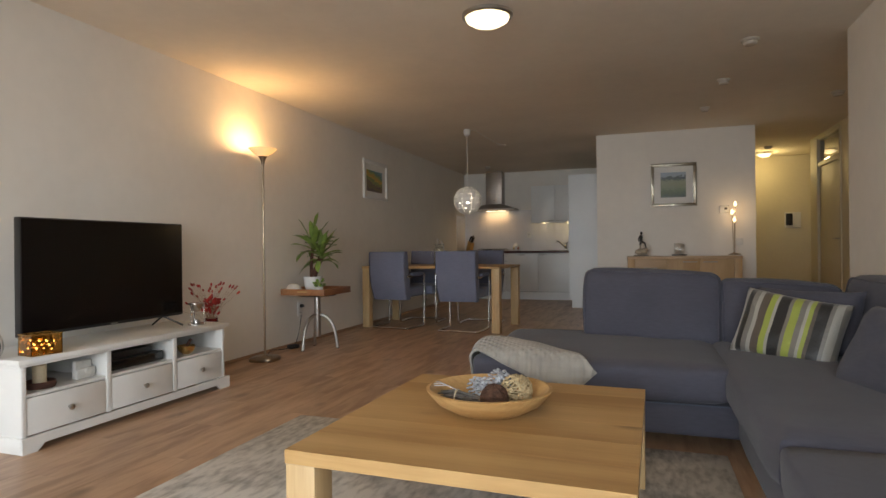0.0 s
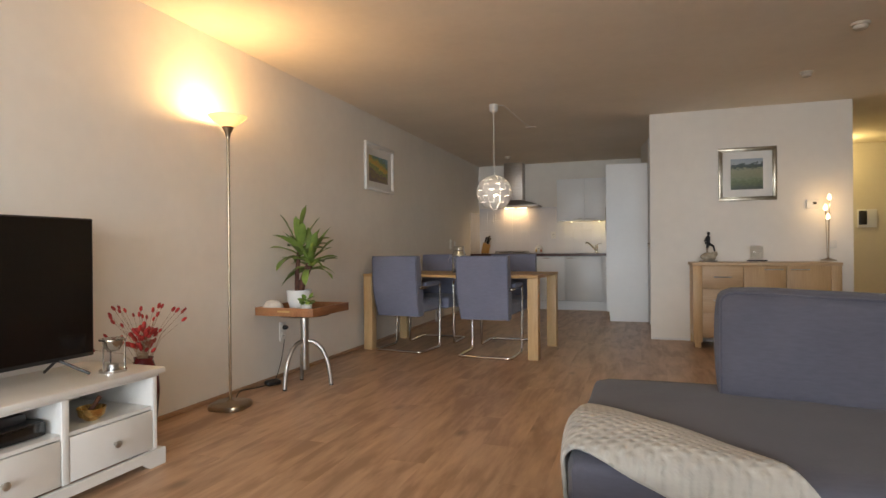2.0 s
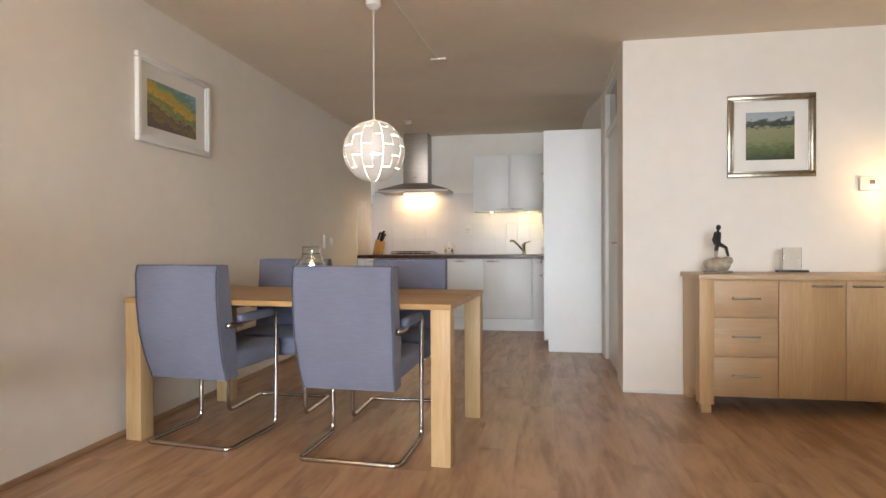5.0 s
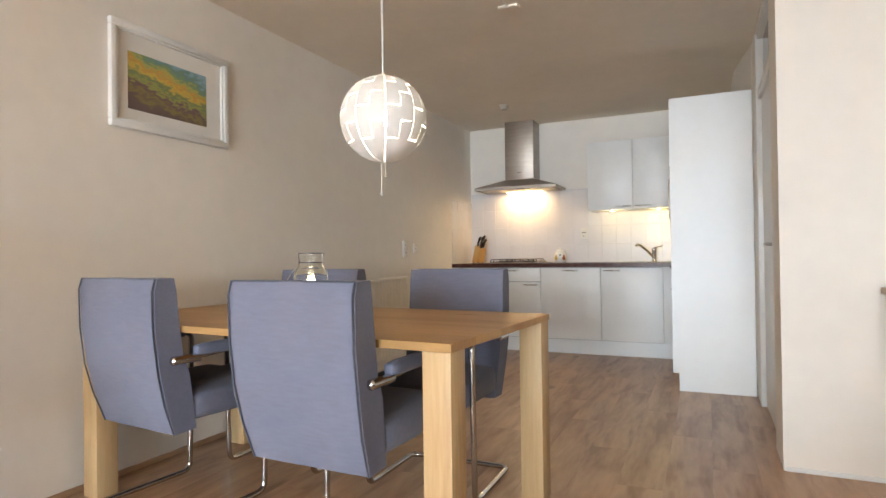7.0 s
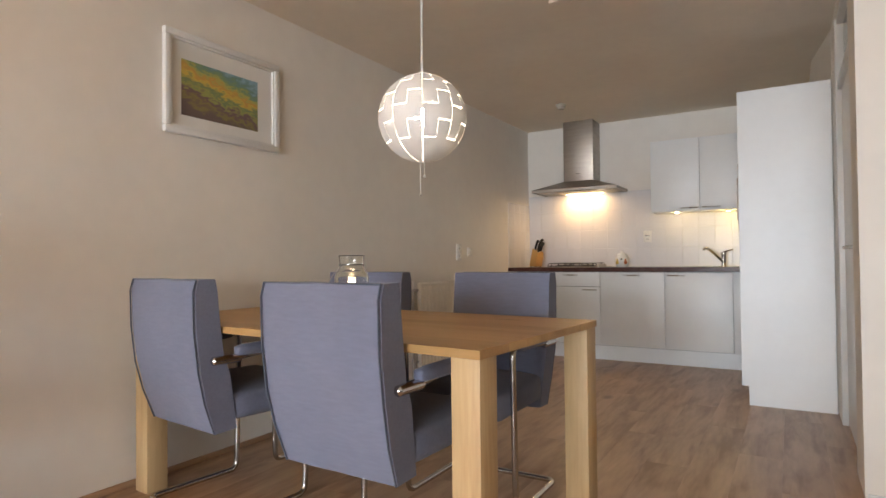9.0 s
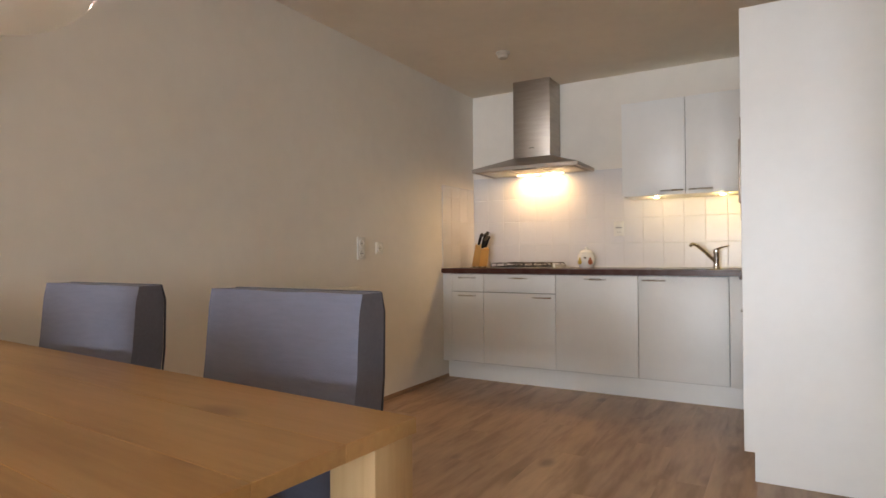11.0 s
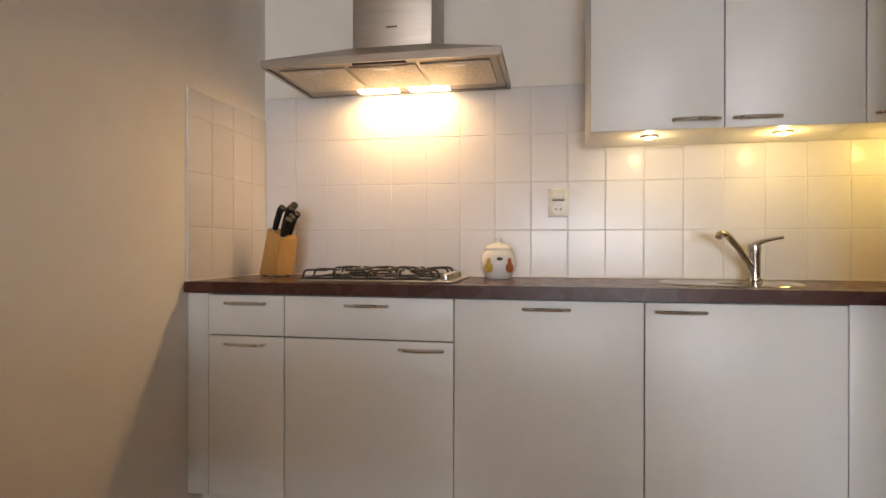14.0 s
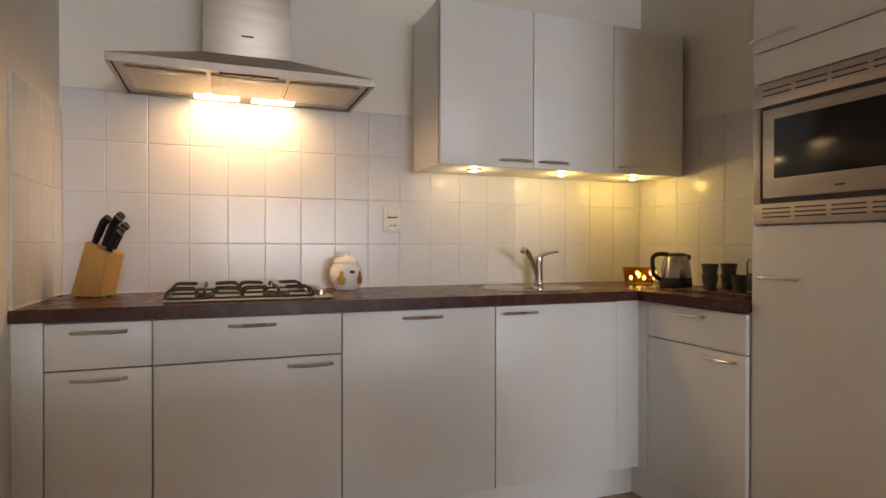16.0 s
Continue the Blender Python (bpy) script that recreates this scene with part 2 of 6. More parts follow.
PIPING = weave("dark_piping", (0.085, 0.095, 0.13), (0.06, 0.07, 0.095))
THROW = weave("oatmeal_knit", (0.43, 0.395, 0.345), (0.30, 0.275, 0.24), pitch=0.012, heavy=1.0, depth=0.006)
# raised diamonds of the knit
nt_ = THROW.node_tree
tc_, bn_ = nt_.nodes.new("ShaderNodeTexCoord"), next(n for n in nt_.nodes if n.type == "BUMP")
mul = nt_.nodes.new("ShaderNodeMath")
mul.operation = "MULTIPLY"
for k, turn in enumerate((38, -52)):
    mp_, wv = nt_.nodes.new("ShaderNodeMapping"), nt_.nodes.new("ShaderNodeTexWave")
    mp_.inputs["Rotation"].default_value = (0, 0, radians(turn))
    wv.inputs["Scale"].default_value, wv.inputs["Distortion"].default_value, wv.inputs["Detail Scale"].default_value = 9.5, 1.2, 3.0
    nt_.links.new(tc_.outputs["Object"], mp_.inputs[0])
    nt_.links.new(mp_.outputs[0], wv.inputs["Vector"])
    nt_.links.new(wv.outputs["Fac"], mul.inputs[k])
nt_.links.new(mul.outputs[0], bn_.inputs["Height"])
TILE = mat("glazed_tile", (0.67, 0.66, 0.67), 0.20, vary=0.02, scale=3, bump=0.10, bump_scale=14, per_object=0.025, rough_vary=0.05, spec=0.25)
GROUT = mat("grout", (0.68, 0.665, 0.64), 0.95, vary=0.08, scale=12, bump=0.4)
# white plastic of the ceiling fittings, their backlit shade mixed into the colour
SHADED_PLASTIC = mat("shaded_white_plastic", (0.56, 0.50, 0.42), 0.45, vary=0.04)
PLASTIC = mat("white_plastic", (0.74, 0.72, 0.67), 0.38, vary=0.02)
CREAM = mat("cream_paint", (0.66, 0.60, 0.46), 0.5, vary=0.03, scale=2, bump=0.06, bump_scale=40)
BROWNDOOR = mat("oxblood_paint", (0.075, 0.018, 0.014), 0.4, vary=0.12, scale=3)
RADIATOR = mat("radiator_enamel", (0.80, 0.75, 0.66), 0.35, vary=0.02, bump=0.05)
CERAMIC = mat("white_glaze", (0.80, 0.79, 0.76), 0.18, vary=0.02, rough_vary=0.05)
CLEAR = glass("clear_glass")
PANE = glass("window_glass", (0.97, 0.98, 0.97))
LEAF = mat("leaf_green", (0.25, 0.345, 0.075), 0.42, vary=0.2, scale=12, colour2=(0.11, 0.18, 0.04), per_object=0.25)
LEAF2 = mat("small_leaf_green", (0.25, 0.36, 0.07), 0.45, vary=0.2, scale=30, colour2=(0.08, 0.17, 0.03), per_object=0.2)
BARK = mat("yucca_bark", (0.12, 0.05, 0.03), 0.9, vary=0.3, scale=20, colour2=(0.05, 0.022, 0.016), bump=1.0, bump_scale=70)
SOIL = mat("soil", (0.035, 0.025, 0.018), 0.95, vary=0.3, scale=40, bump=1.0)
STRAW = mat("dry_straw", (0.33, 0.22, 0.13), 0.85, vary=0.2, scale=40)
RED = mat("dried_red", (0.44, 0.024, 0.016), 0.75, vary=0.3, scale=60, colour2=(0.22, 0.012, 0.010), per_object=0.2)
REDGLASS = mat("dark_red_lacquer", (0.12, 0.012, 0.012), 0.2, vary=0.2, scale=5)
BRASS = mat("hammered_brass", (0.66, 0.45, 0.18), 0.26, 1.0, vary=0.12, scale=30, bump=0.5, bump_scale=60)
STONE = mat("sandstone", (0.46, 0.38, 0.28), 0.9, vary=0.2, scale=25, bump=1.0, bump_scale=90)
PLASTER = mat("white_plaster", (0.66, 0.64, 0.60), 0.9, vary=0.08, scale=30, bump=0.8)
WAX = mat("ivory_wax", (0.70, 0.60, 0.42), 0.5, vary=0.05)
BEECH = wood("beech_block", (0.58, 0.33, 0.11), (0.46, 0.24, 0.07), "z", 0.4, knots=False)
SILVERLEAF = mat("silver_leaf", (0.48, 0.43, 0.34), 0.32, 1.0, vary=0.15, scale=20, colour2=(0.30, 0.26, 0.20), bump=0.15)
MATBOARD = mat("mat_board", (0.80, 0.785, 0.74), 0.9, vary=0.02, bump=0.1)


# ---- mesh helpers ----
def box(bm, x0, x1, y0, y1, z0, z1, bev=0.0, seg=2):
    vs = [bm.verts.new((x, y, z)) for x in (x0, x1) for y in (y0, y1) for z in (z0, z1)]
    fs = [bm.faces.new([vs[i] for i in f]) for f in ((0, 1, 3, 2), (4, 6, 7, 5), (0, 4, 5, 1), (2, 3, 7, 6), (0, 2, 6, 4), (1, 5, 7, 3))]
    if bev:
        es = {e for f in fs for e in f.edges}
        bmesh.ops.bevel(bm, geom=list(es), offset=bev, segments=seg, affect="EDGES", profile=0.5)
    return bm


def B(*a, **k):
    return box(bmesh.new(), *a, **k)


def puff(bm, x0, x1, y0, y1, z0, z1, r=0.05, bulge=0.0, cuts=9, wob=0.0, seed=0.0):
    """A padded block: rounded edges, swollen faces, slight unevenness."""
    c = Vector(((x0 + x1) / 2, (y0 + y1) / 2, (z0 + z1) / 2))
    h = Vector(((x1 - x0) / 2, (y1 - y0) / 2, (z1 - z0) / 2))
    t = bmesh.new()
    bmesh.ops.create_cube(t, size=2)
    bmesh.ops.subdivide_edges(t, edges=t.edges[:], cuts=cuts, use_grid_fill=True)
    idx = {}
    for v in t.verts:
        n = [math.copysign(abs(q) ** 0.8, q) for q in v.co]
        p = Vector([n[i] * h[i] for i in range(3)])
        q = Vector([max(-(h[i] - r), min(h[i] - r, p[i])) for i in range(3)])
        d = p - q
        p = q + d.normalized() * r if d.length > 1e-6 else p
        for i in range(3):
            j, k = (i + 1) % 3, (i + 2) % 3
            if abs(n[i]) > 0.999:
                p[i] += math.copysign(bulge * (1 - n[j] ** 2) * (1 - n[k] ** 2), n[i])
        if wob:
            p += wob * noise.noise_vector((p + c) * 5 + Vector((seed, 0, 0)))
        idx[v.index] = bm.verts.new(p + c)
    for f in t.faces:
        bm.faces.new([idx[v.index] for v in f.verts])
    t.free()
    return bm


def fillet(pts, r, n=5):
    pts = [Vector(p) for p in pts]
    out = [pts[0]]
    for a, b, c in zip(pts, pts[1:], pts[2:]):
        u, w = (a - b), (c - b)
        k = min(r, u.length * 0.49, w.length * 0.49)
        p, q = b + u.normalized() * k, b + w.normalized() * k
        for i in range(n + 1):
            s = i / n
            out.append((1 - s) ** 2 * p + 2 * s * (1 - s) * b + s * s * q)
    return out + [pts[-1]]


def tube(bm, pts, r, seg=10, round_r=0.0, taper=None):
    pts = fillet(pts, round_r) if round_r else [Vector(p) for p in pts]
    rings, up = [], None
    for i, p in enumerate(pts):
        d = (pts[min(i + 1, len(pts) - 1)] - pts[max(i - 1, 0)]).normalized()
        if up is None:
            up = d.orthogonal().normalized()
        up = (up - d * up.dot(d)).normalized()
        s = d.cross(up)
        rr = r * (taper(i / (len(pts) - 1)) if taper else 1)
        rings.append([bm.verts.new(p + rr * (math.cos(a) * up + math.sin(a) * s)) for a in (2 * math.pi * k / seg for k in range(seg))])
    for a, b in zip(rings, rings[1:]):
        for k in range(seg):
            bm.faces.new((a[k], a[(k + 1) % seg], b[(k + 1) % seg], b[k]))
    bm.faces.new(rings[0][::-1])
    bm.faces.new(rings[-1])
    return bm


def lathe(bm, prof, c=(0, 0, 0), seg=32, axis="z"):
    rings = []
    for r, z in prof:
        ring = []
        for k in range(seg):
            a = 2 * math.pi * k / seg
            p = (r * math.cos(a), r * math.sin(a), z)
            if axis == "y":
                p = (p[0], p[2], p[1])
            if axis == "x":
                p = (p[2], p[0], p[1])
            ring.append(bm.verts.new((p[0] + c[0], p[1] + c[1], p[2] + c[2])))
        rings.append(ring)
    for a, b in zip(rings, rings[1:]):
        for k in range(seg):
            bm.faces.new((a[k], a[(k + 1) % seg], b[(k + 1) % seg], b[k]))
    if prof[0][0] > 1e-5:
        bm.faces.new(rings[0][::-1])
    if prof[-1][0] > 1e-5:
        bm.faces.new(rings[-1])
    bmesh.ops.remove_doubles(bm, verts=bm.verts[:], dist=1e-6)
    return bm


def prism(bm, outline, y0, y1):
    """An outline in x and z, drawn out along y."""
    a = [bm.verts.new((x, y0, z)) for x, z in outline]
    b = [bm.verts.new((x, y1, z)) for x, z in outline]
    n = len(a)
    for i in range(n):
        bm.faces.new((a[i], a[(i + 1) % n], b[(i + 1) % n], b[i]))
    bm.faces.new(a[::-1])
    bm.faces.new(b)
    return bm


def ball(bm, c, r, sc=(1, 1, 1), seg=12):
    m = Matrix.Translation(c) @ Matrix.Diagonal((*sc, 1))
    bmesh.ops.create_uvsphere(bm, u_segments=seg, v_segments=max(6, seg * 2 // 3), radius=r, matrix=m)
    return bm


def mesh_of(name, bm, mats, smooth=38):
    bmesh.ops.recalc_face_normals(bm, faces=bm.faces[:])
    me = bpy.data.meshes.new(name)
    bm.to_mesh(me)
    bm.free()
    for m in mats if isinstance(mats, (list, tuple)) else (mats,):
        me.materials.append(m)
    me.shade_smooth()
    me.set_sharp_from_angle(angle=radians(smooth))
    return me


def part(name, bm, material, parent, label="", at=None, smooth=38):
    ob = new(name, mesh_of(name, bm, material, smooth))
    ob.parent = parent
    if at is not None:
        ob.matrix_basis = at if isinstance(at, Matrix) else Matrix.Translation(at)
    return tagged(ob, label)


def thing(name, label, category, at=(0, 0, 0), group="", kind=""):
    ob = new(name)
    ob.empty_display_size = 0.05
    ob.matrix_basis = at if isinstance(at, Matrix) else Matrix.Translation(at)
    return tagged(ob, label, category, group, kind)


def solid(name, bm, material, label, category, kind="", group="", at=None):
    ob = new(name, mesh_of(name, bm, material))
    if at is not None:
        ob.matrix_basis = at if isinstance(at, Matrix) else Matrix.Translation(at)
    return tagged(ob, label, category, group, kind)


def structure(name, bm, material, label):
    return solid(name, bm, material, label, name.split("_")[0], "structure")


def holed_wall(x0, x1, y0, y1, holes, along, z1=CEIL):
    """A wall slab along x or y with rectangular openings (from, to, bottom, top)."""
    bm = bmesh.new()
    lo, hi = (x0, x1) if along == "x" else (y0, y1)

    def slab(a, b, z0, zz):
        if b - a > 1e-4 and zz - z0 > 1e-4:
            box(bm, *((a, b, y0, y1) if along == "x" else (x0, x1, a, b)), z0, zz)
    at = lo
    for a, b, z0, zz in sorted(holes):
        slab(at, a, 0, z1)
        slab(a, b, 0, z0)
        slab(a, b, zz, z1)
        at = b
    slab(at, hi, 0, z1)
    return bm


# ---- large structure ----
structure("wall_west", B(XL - 0.2, XL, -5.2, YB + 0.2, 0, CEIL), WALL, "long plain off-white plastered living room wall")
structure("wall_north", B(XL, -0.42, YB, YB + 0.2, 0, CEIL), WALL, "white painted kitchen back wall")
side = bmesh.new()
ring = ((-0.332, 8.56), (-0.42, 9.2), (-0.42, YB + 0.2), (-0.22, YB + 0.2), (-0.22, 8.56))
lo, hi = [[side.verts.new((x, y, z)) for x, y in ring] for z in (0, CEIL)]
for i in range(5):
    side.faces.new((lo[i], lo[(i + 1) % 5], hi[(i + 1) % 5], hi[i]))
side.faces.new(lo[::-1])
side.faces.new(hi)
structure("wall_kitchen_side", side, WALL, "white painted kitchen side wall")
structure("wall_pantry", holed_wall(-0.33, -0.22, 7.155, 8.56, [(7.34, 8.30, 0, 2.43)], "y"), WALL, "white wall with the pantry door")
structure("wall_middle", B(-0.33, 1.57, 7.055, 7.155, 0, CEIL), WALL, "off-white wall behind the sideboard")
structure("wall_hall_west", B(1.47, 1.57, 7.155, 10.05, 0, CEIL), CREAM, "cream hall wall")
structure("wall_hall_north", holed_wall(1.47, 4.0, 10.05, 10.2, [(2.95, 3.85, 0, 2.06)], "x"), CREAM, "cream hall end wall with the front door")
structure("wall_hall_east", holed_wall(2.52, 2.64, 3.72, 8.56, [(5.98, 6.93, 0, 2.43), (7.2, 8.22, 0, 2.43)], "y"), CREAM, "cream hall wall with two doors")
structure("wall_hall_return", B(2.64, 4.0, 8.46, 8.56, 0, CEIL), CREAM, "cream hall wall")
structure("wall_hall_side", B(4.0, 4.1, 8.46, 10.2, 0, CEIL), CREAM, "cream hall wall")
structure("wall_east", holed_wall(1.59, 1.75, -5.2, 3.72, [(-4.65, -1.75, 0.75, 2.35)], "y"), WALL, "off-white living room side wall")
structure("wall_niche", B(1.75, 2.64, 3.57, 3.72, 0, CEIL), WALL, "off-white wall beside the hall")
structure("wall_rooms", B(3.9, 4.0, 3.57, 8.46, 0, CEIL), WALL, "plain wall of the rooms behind the hall doors")
structure("wall_rooms_south", B(2.64, 3.9, 3.57, 3.67, 0, CEIL), WALL, "plain wall of the rooms behind the hall doors")
structure("wall_south", holed_wall(XL, 1.59, -5.2, -5.0, [(-2.9, 1.4, 0.3, 2.38)], "x"), WALL, "window wall of the living room")
structure("ceiling", B(XL - 0.2, 4.1, -5.2, YB + 0.2, CEIL, CEIL + 0.2), CEILING, "textured off-white plaster ceiling")
win = thing("window_1", "wide living room window with white frame", "window", kind="structure")
for n, a in (("window_frame", (-2.9, -2.84, 0.3, 2.38)), ("window_frame", (1.34, 1.4, 0.3, 2.38)), ("window_frame", (-0.78, -0.72, 0.36, 2.32)),
             ("window_frame", (-2.84, 1.34, 0.3, 0.36)), ("window_frame", (-2.84, 1.34, 2.32, 2.38))):
    part(n, B(a[0], a[1], -5.13, -5.06, a[2], a[3], bev=0.004), WHITE, win)
for a, b in ((-2.84, -0.78), (-0.72, 1.34)):
    part("pane", B(a, b, -5.10, -5.094, 0.36, 2.32), PANE, win).visible_shadow = False
win = thing("window_2", "living room side window with white frame", "window", kind="structure")
for a in ((-4.65, -4.59, 0.75, 2.35), (-1.81, -1.75, 0.75, 2.35), (-4.59, -1.81, 0.75, 0.81), (-4.59, -1.81, 2.29, 2.35)):
    part("window_frame", B(1.67, 1.74, a[0], a[1], a[2], a[3], bev=0.004), WHITE, win)
part("pane", B(1.70, 1.706, -4.59, -1.81, 0.81, 2.29), PANE, win).visible_shadow = False
sk = bmesh.new()
box(sk, XL, XL + 0.014, -5.0, 9.83, 0, 0.028, bev=0.004)
structure("baseboard_west", sk, SKIRT, "narrow brown wooden skirting strip")
structure("baseboard_middle", B(-0.32, 1.57, 7.045, 7.055, 0, 0.02, bev=0.002), WHITE, "thin white skirting strip")


# ---- kitchen ----
def bow_handle(parent, c, axis, out, length=0.15):
    """A flat bowed handle with its two feet; c: its centre on the front."""
    bm = bmesh.new()
    n = 12
    pts = []
    for i in range(n + 1):
        u = i / n * 2 - 1
        off = 0.010 + 0.016 * (1 - u * u) ** 0.7
        p = Vector(c) + Vector(axis) * (u * length / 2) + Vector(out) * off
        pts.append(p)
    tube(bm, pts, 0.0058, 8)
    for s in (-1, 1):
        p = Vector(c) + Vector(axis) * (s * length / 2 * 0.97)
        tube(bm, [p - Vector(out) * 0.001, p + Vector(out) * 0.012], 0.0055, 8)
    return part("handle", bm, HANDLE, parent, "satin steel bow handle")


def unit(label, x0, x1, drawer, handles, back=YB - 0.004, group="base cabinets"):
    u = thing("base_cabinet", label, "cabinet", (x0, 9.755, 0), group)
    w = x1 - x0
    part("body", B(0.001, w - 0.001, 0.021, back - 9.755, 0.15, 0.873), CABINET, u)
    # added dark sheet behind the fronts, painting the shade in their gaps
    part("shadow_gap", B(0.002, w - 0.002, 0.0185, 0.0205, 0.152, 0.872), GAP_SHADE, u)
    g = 0.0022
    if drawer:
        d = part("drawer_front", B(g, w - g, 0, 0.018, 0.7275, 0.868, bev=0.0015), CABINET, u)
        bow_handle(d, (handles[0], 0, 0.84), (1, 0, 0), (0, -1, 0))
        d = part("door", B(g, w - g, 0, 0.018, 0.157, 0.7225, bev=0.0015), CABINET, u)
        bow_handle(d, (handles[1], 0, 0.695), (1, 0, 0), (0, -1, 0))
    else:
        d = part("door", B(g, w - g, 0, 0.018, 0.157, 0.868, bev=0.0015), CABINET, u)
        bow_handle(d, (handles[0], 0, 0.84), (1, 0, 0), (0, -1, 0))
    return u


unit("narrow white base cabinet with one drawer over a door", -3.082, -2.79, True, (0.146, 0.146))
unit("white base cabinet with a wide drawer under the hob", -2.79, -2.19, True, (0.30, 0.49))
unit("white dishwasher front with one bow handle", -2.19, -1.59, False, (0.30,))
unit("white sink cabinet with a single door", -1.59, -1.018, False, (0.105,))
f = thing("filler_panel", "narrow white filler strip beside the wall", "panel", (-3.165, 9.755, 0), "kitchen filler strips")
part("strip", B(0.001, 0.081, 0.004, 0.02, 0.15, 0.873, bev=0.001), CABINET, f)
f = thing("filler_panel", "white corner filler between two cabinet runs", "panel", (-1.018, 9.755, 0), "kitchen filler strips")
part("strip", B(0.002, 0.118, 0.004, 0.02, 0.15, 0.873, bev=0.001), CABINET, f)
part("strip", B(0.118, 0.134, -0.05, 0.02, 0.15, 0.873, bev=0.001), CABINET, f)
# the unit on the short leg
u = thing("base_cabinet", "white corner-run base cabinet with drawer and door", "cabinet", (-0.90, 9.21, 0), "base cabinets")
part("body", B(0.021, 0.478, 0.001, 0.494, 0.15, 0.873), CABINET, u)
part("shadow_gap", B(0.0185, 0.0205, 0.002, 0.492, 0.152, 0.872), GAP_SHADE, u)
d = part("drawer_front", B(0, 0.018, 0.002, 0.492, 0.7275, 0.868, bev=0.0015), CABINET, u)
bow_handle(d, (0, 0.25, 0.84), (0, 1, 0), (-1, 0, 0))
d = part("door", B(0, 0.018, 0.002, 0.492, 0.157, 0.7225, bev=0.0015), CABINET, u)
bow_handle(d, (0, 0.11, 0.695), (0, 1, 0), (-1, 0, 0))
pl = bmesh.new()
box(pl, -3.164, -0.85, 9.847, 9.862, 0.001, 0.15)
box(pl, -0.865, -0.85, 9.21, 9.847, 0.001, 0.15)
solid("plinth", pl, CABINET, "white kitchen plinth board along the floor", "plinth")
# worktop with rounded front
wt = bmesh.new()
out = [(-3.163, 10.327), (-3.163, 9.73), (-0.93, 9.73), (-0.93, 9.212), (-0.421, 9.212), (-0.421, 10.327)]
lo = [wt.verts.new((x, y, 0.875)) for x, y in out]
hi = [wt.verts.new((x, y, 0.915)) for x, y in out]
for i in range(6):
    wt.faces.new((lo[i], lo[(i + 1) % 6], hi[(i + 1) % 6], hi[i]))
wt.faces.new(lo[::-1])
wt.faces.new(hi)
es = [e for e in wt.edges if all(abs(v.co.y - 9.73) < 1e-4 for v in e.verts) and abs(e.verts[0].co.z - e.verts[1].co.z) < 1e-4]
es += [e for e in wt.edges if all(abs(v.co.x + 0.93) < 1e-4 for v in e.verts) and abs(e.verts[0].co.z - e.verts[1].co.z) < 1e-4]
bmesh.ops.bevel(wt, geom=es, offset=0.012, segments=4, affect="EDGES", profile=0.5)
solid("worktop", wt, WORKTOP, "dark red-brown L-shaped laminate worktop with rounded edge", "worktop")
seal = bmesh.new()
box(seal, -3.163, -0.43, 10.314, 10.321, 0.9155, 0.922)
box(seal, -3.158, -3.151, 9.74, 10.314, 0.9155, 0.922)
box(seal, -0.436, -0.429, 9.215, 10.314, 0.9155, 0.922)
solid("sealant_strip", seal, PLASTIC, "white sealant line along the back of the worktop", "sealant")
# upper cabinets
for i, (a, b, hx) in enumerate(((-1.742, -1.301, 0.35), (-1.301, -0.873, 0.10), (-0.873, -0.462, 0.10))):
    u = thing("wall_cabinet", "white wall cabinet with a bow handle at the bottom", "cabinet", (a, 9.97, 1.445), "wall cabinets")
    w = b - a
    part("body", B(0.0005, w - 0.0005, 0.021, 0.355, 0.004, 0.69), CABINET, u)
    part("shadow_gap", B(0.001, w - 0.001, 0.0185, 0.0205, 0.006, 0.688), GAP_SHADE, u)
    d = part("door", B(0.002, w - 0.002, 0, 0.018, 0, 0.69, bev=0.0015), CABINET, u)
    bow_handle(d, (hx, 0, 0.03), (1, 0, 0), (0, -1, 0))
    s = thing("cabinet_spot", "small round warm spotlight under the cabinet", "spotlight", ((-1.523, -1.071, -0.651)[i], 10.11, 1.449), "spots under the cabinets")
    part("rim", lathe(bmesh.new(), [(0.016, -0.001), (0.016, -0.007), (0.03, -0.007), (0.033, -0.004), (0.033, -0.0005)], seg=24), PLASTIC, s)
    part("lens", lathe(bmesh.new(), [(0.0, -0.013), (0.010, -0.0115), (0.0145, -0.008), (0.0155, -0.001)], seg=20), glow("spot_lens", (1.0, 0.78, 0.4), 30), s)
# tall cabinet with the built-in microwave
TY0, TY1, TX = 8.53, 9.208, -0.878
tc = thing("tall_cabinet", "tall white cabinet housing a built-in microwave", "cabinet", (TX, TY0, 0))
TD, TW = 0.54, TY1 - TY0
part("side_panel", prism(bmesh.new(), [(0.0, 0.13), (0.042, 0.13), (0.042, 0.001), (TD, 0.001), (TD, 2.14), (0.0, 2.14)], 0.0, 0.018), CABINET, tc)
part("side_panel", B(0.0, TD, TW - 0.018, TW, 0.001, 2.14, bev=0.001), CABINET, tc)
part("plinth", B(0.042, 0.058, 0.019, TW - 0.019, 0.001, 0.13), CABINET, tc)
part("body", B(0.024, TD, 0.0185, TW - 0.0185, 0.13, 2.139), CABINET, tc)
y0, y1 = 0.02, TW - 0.006
d = part("lower_door", B(-0.002, 0.018, y0, y1, 0.145, 1.172, bev=0.0015), CABINET, tc)
bow_handle(d, (-0.002, TW - 0.105, 1.0), (0, 1, 0), (-1, 0, 0))
part("filler", B(-0.002, 0.018, y0, y1, 1.655, 1.757, bev=0.0015), CABINET, tc)
d = part("upper_door", B(-0.002, 0.018, y0, y1, 1.762, 2.137, bev=0.0015), CABINET, tc)
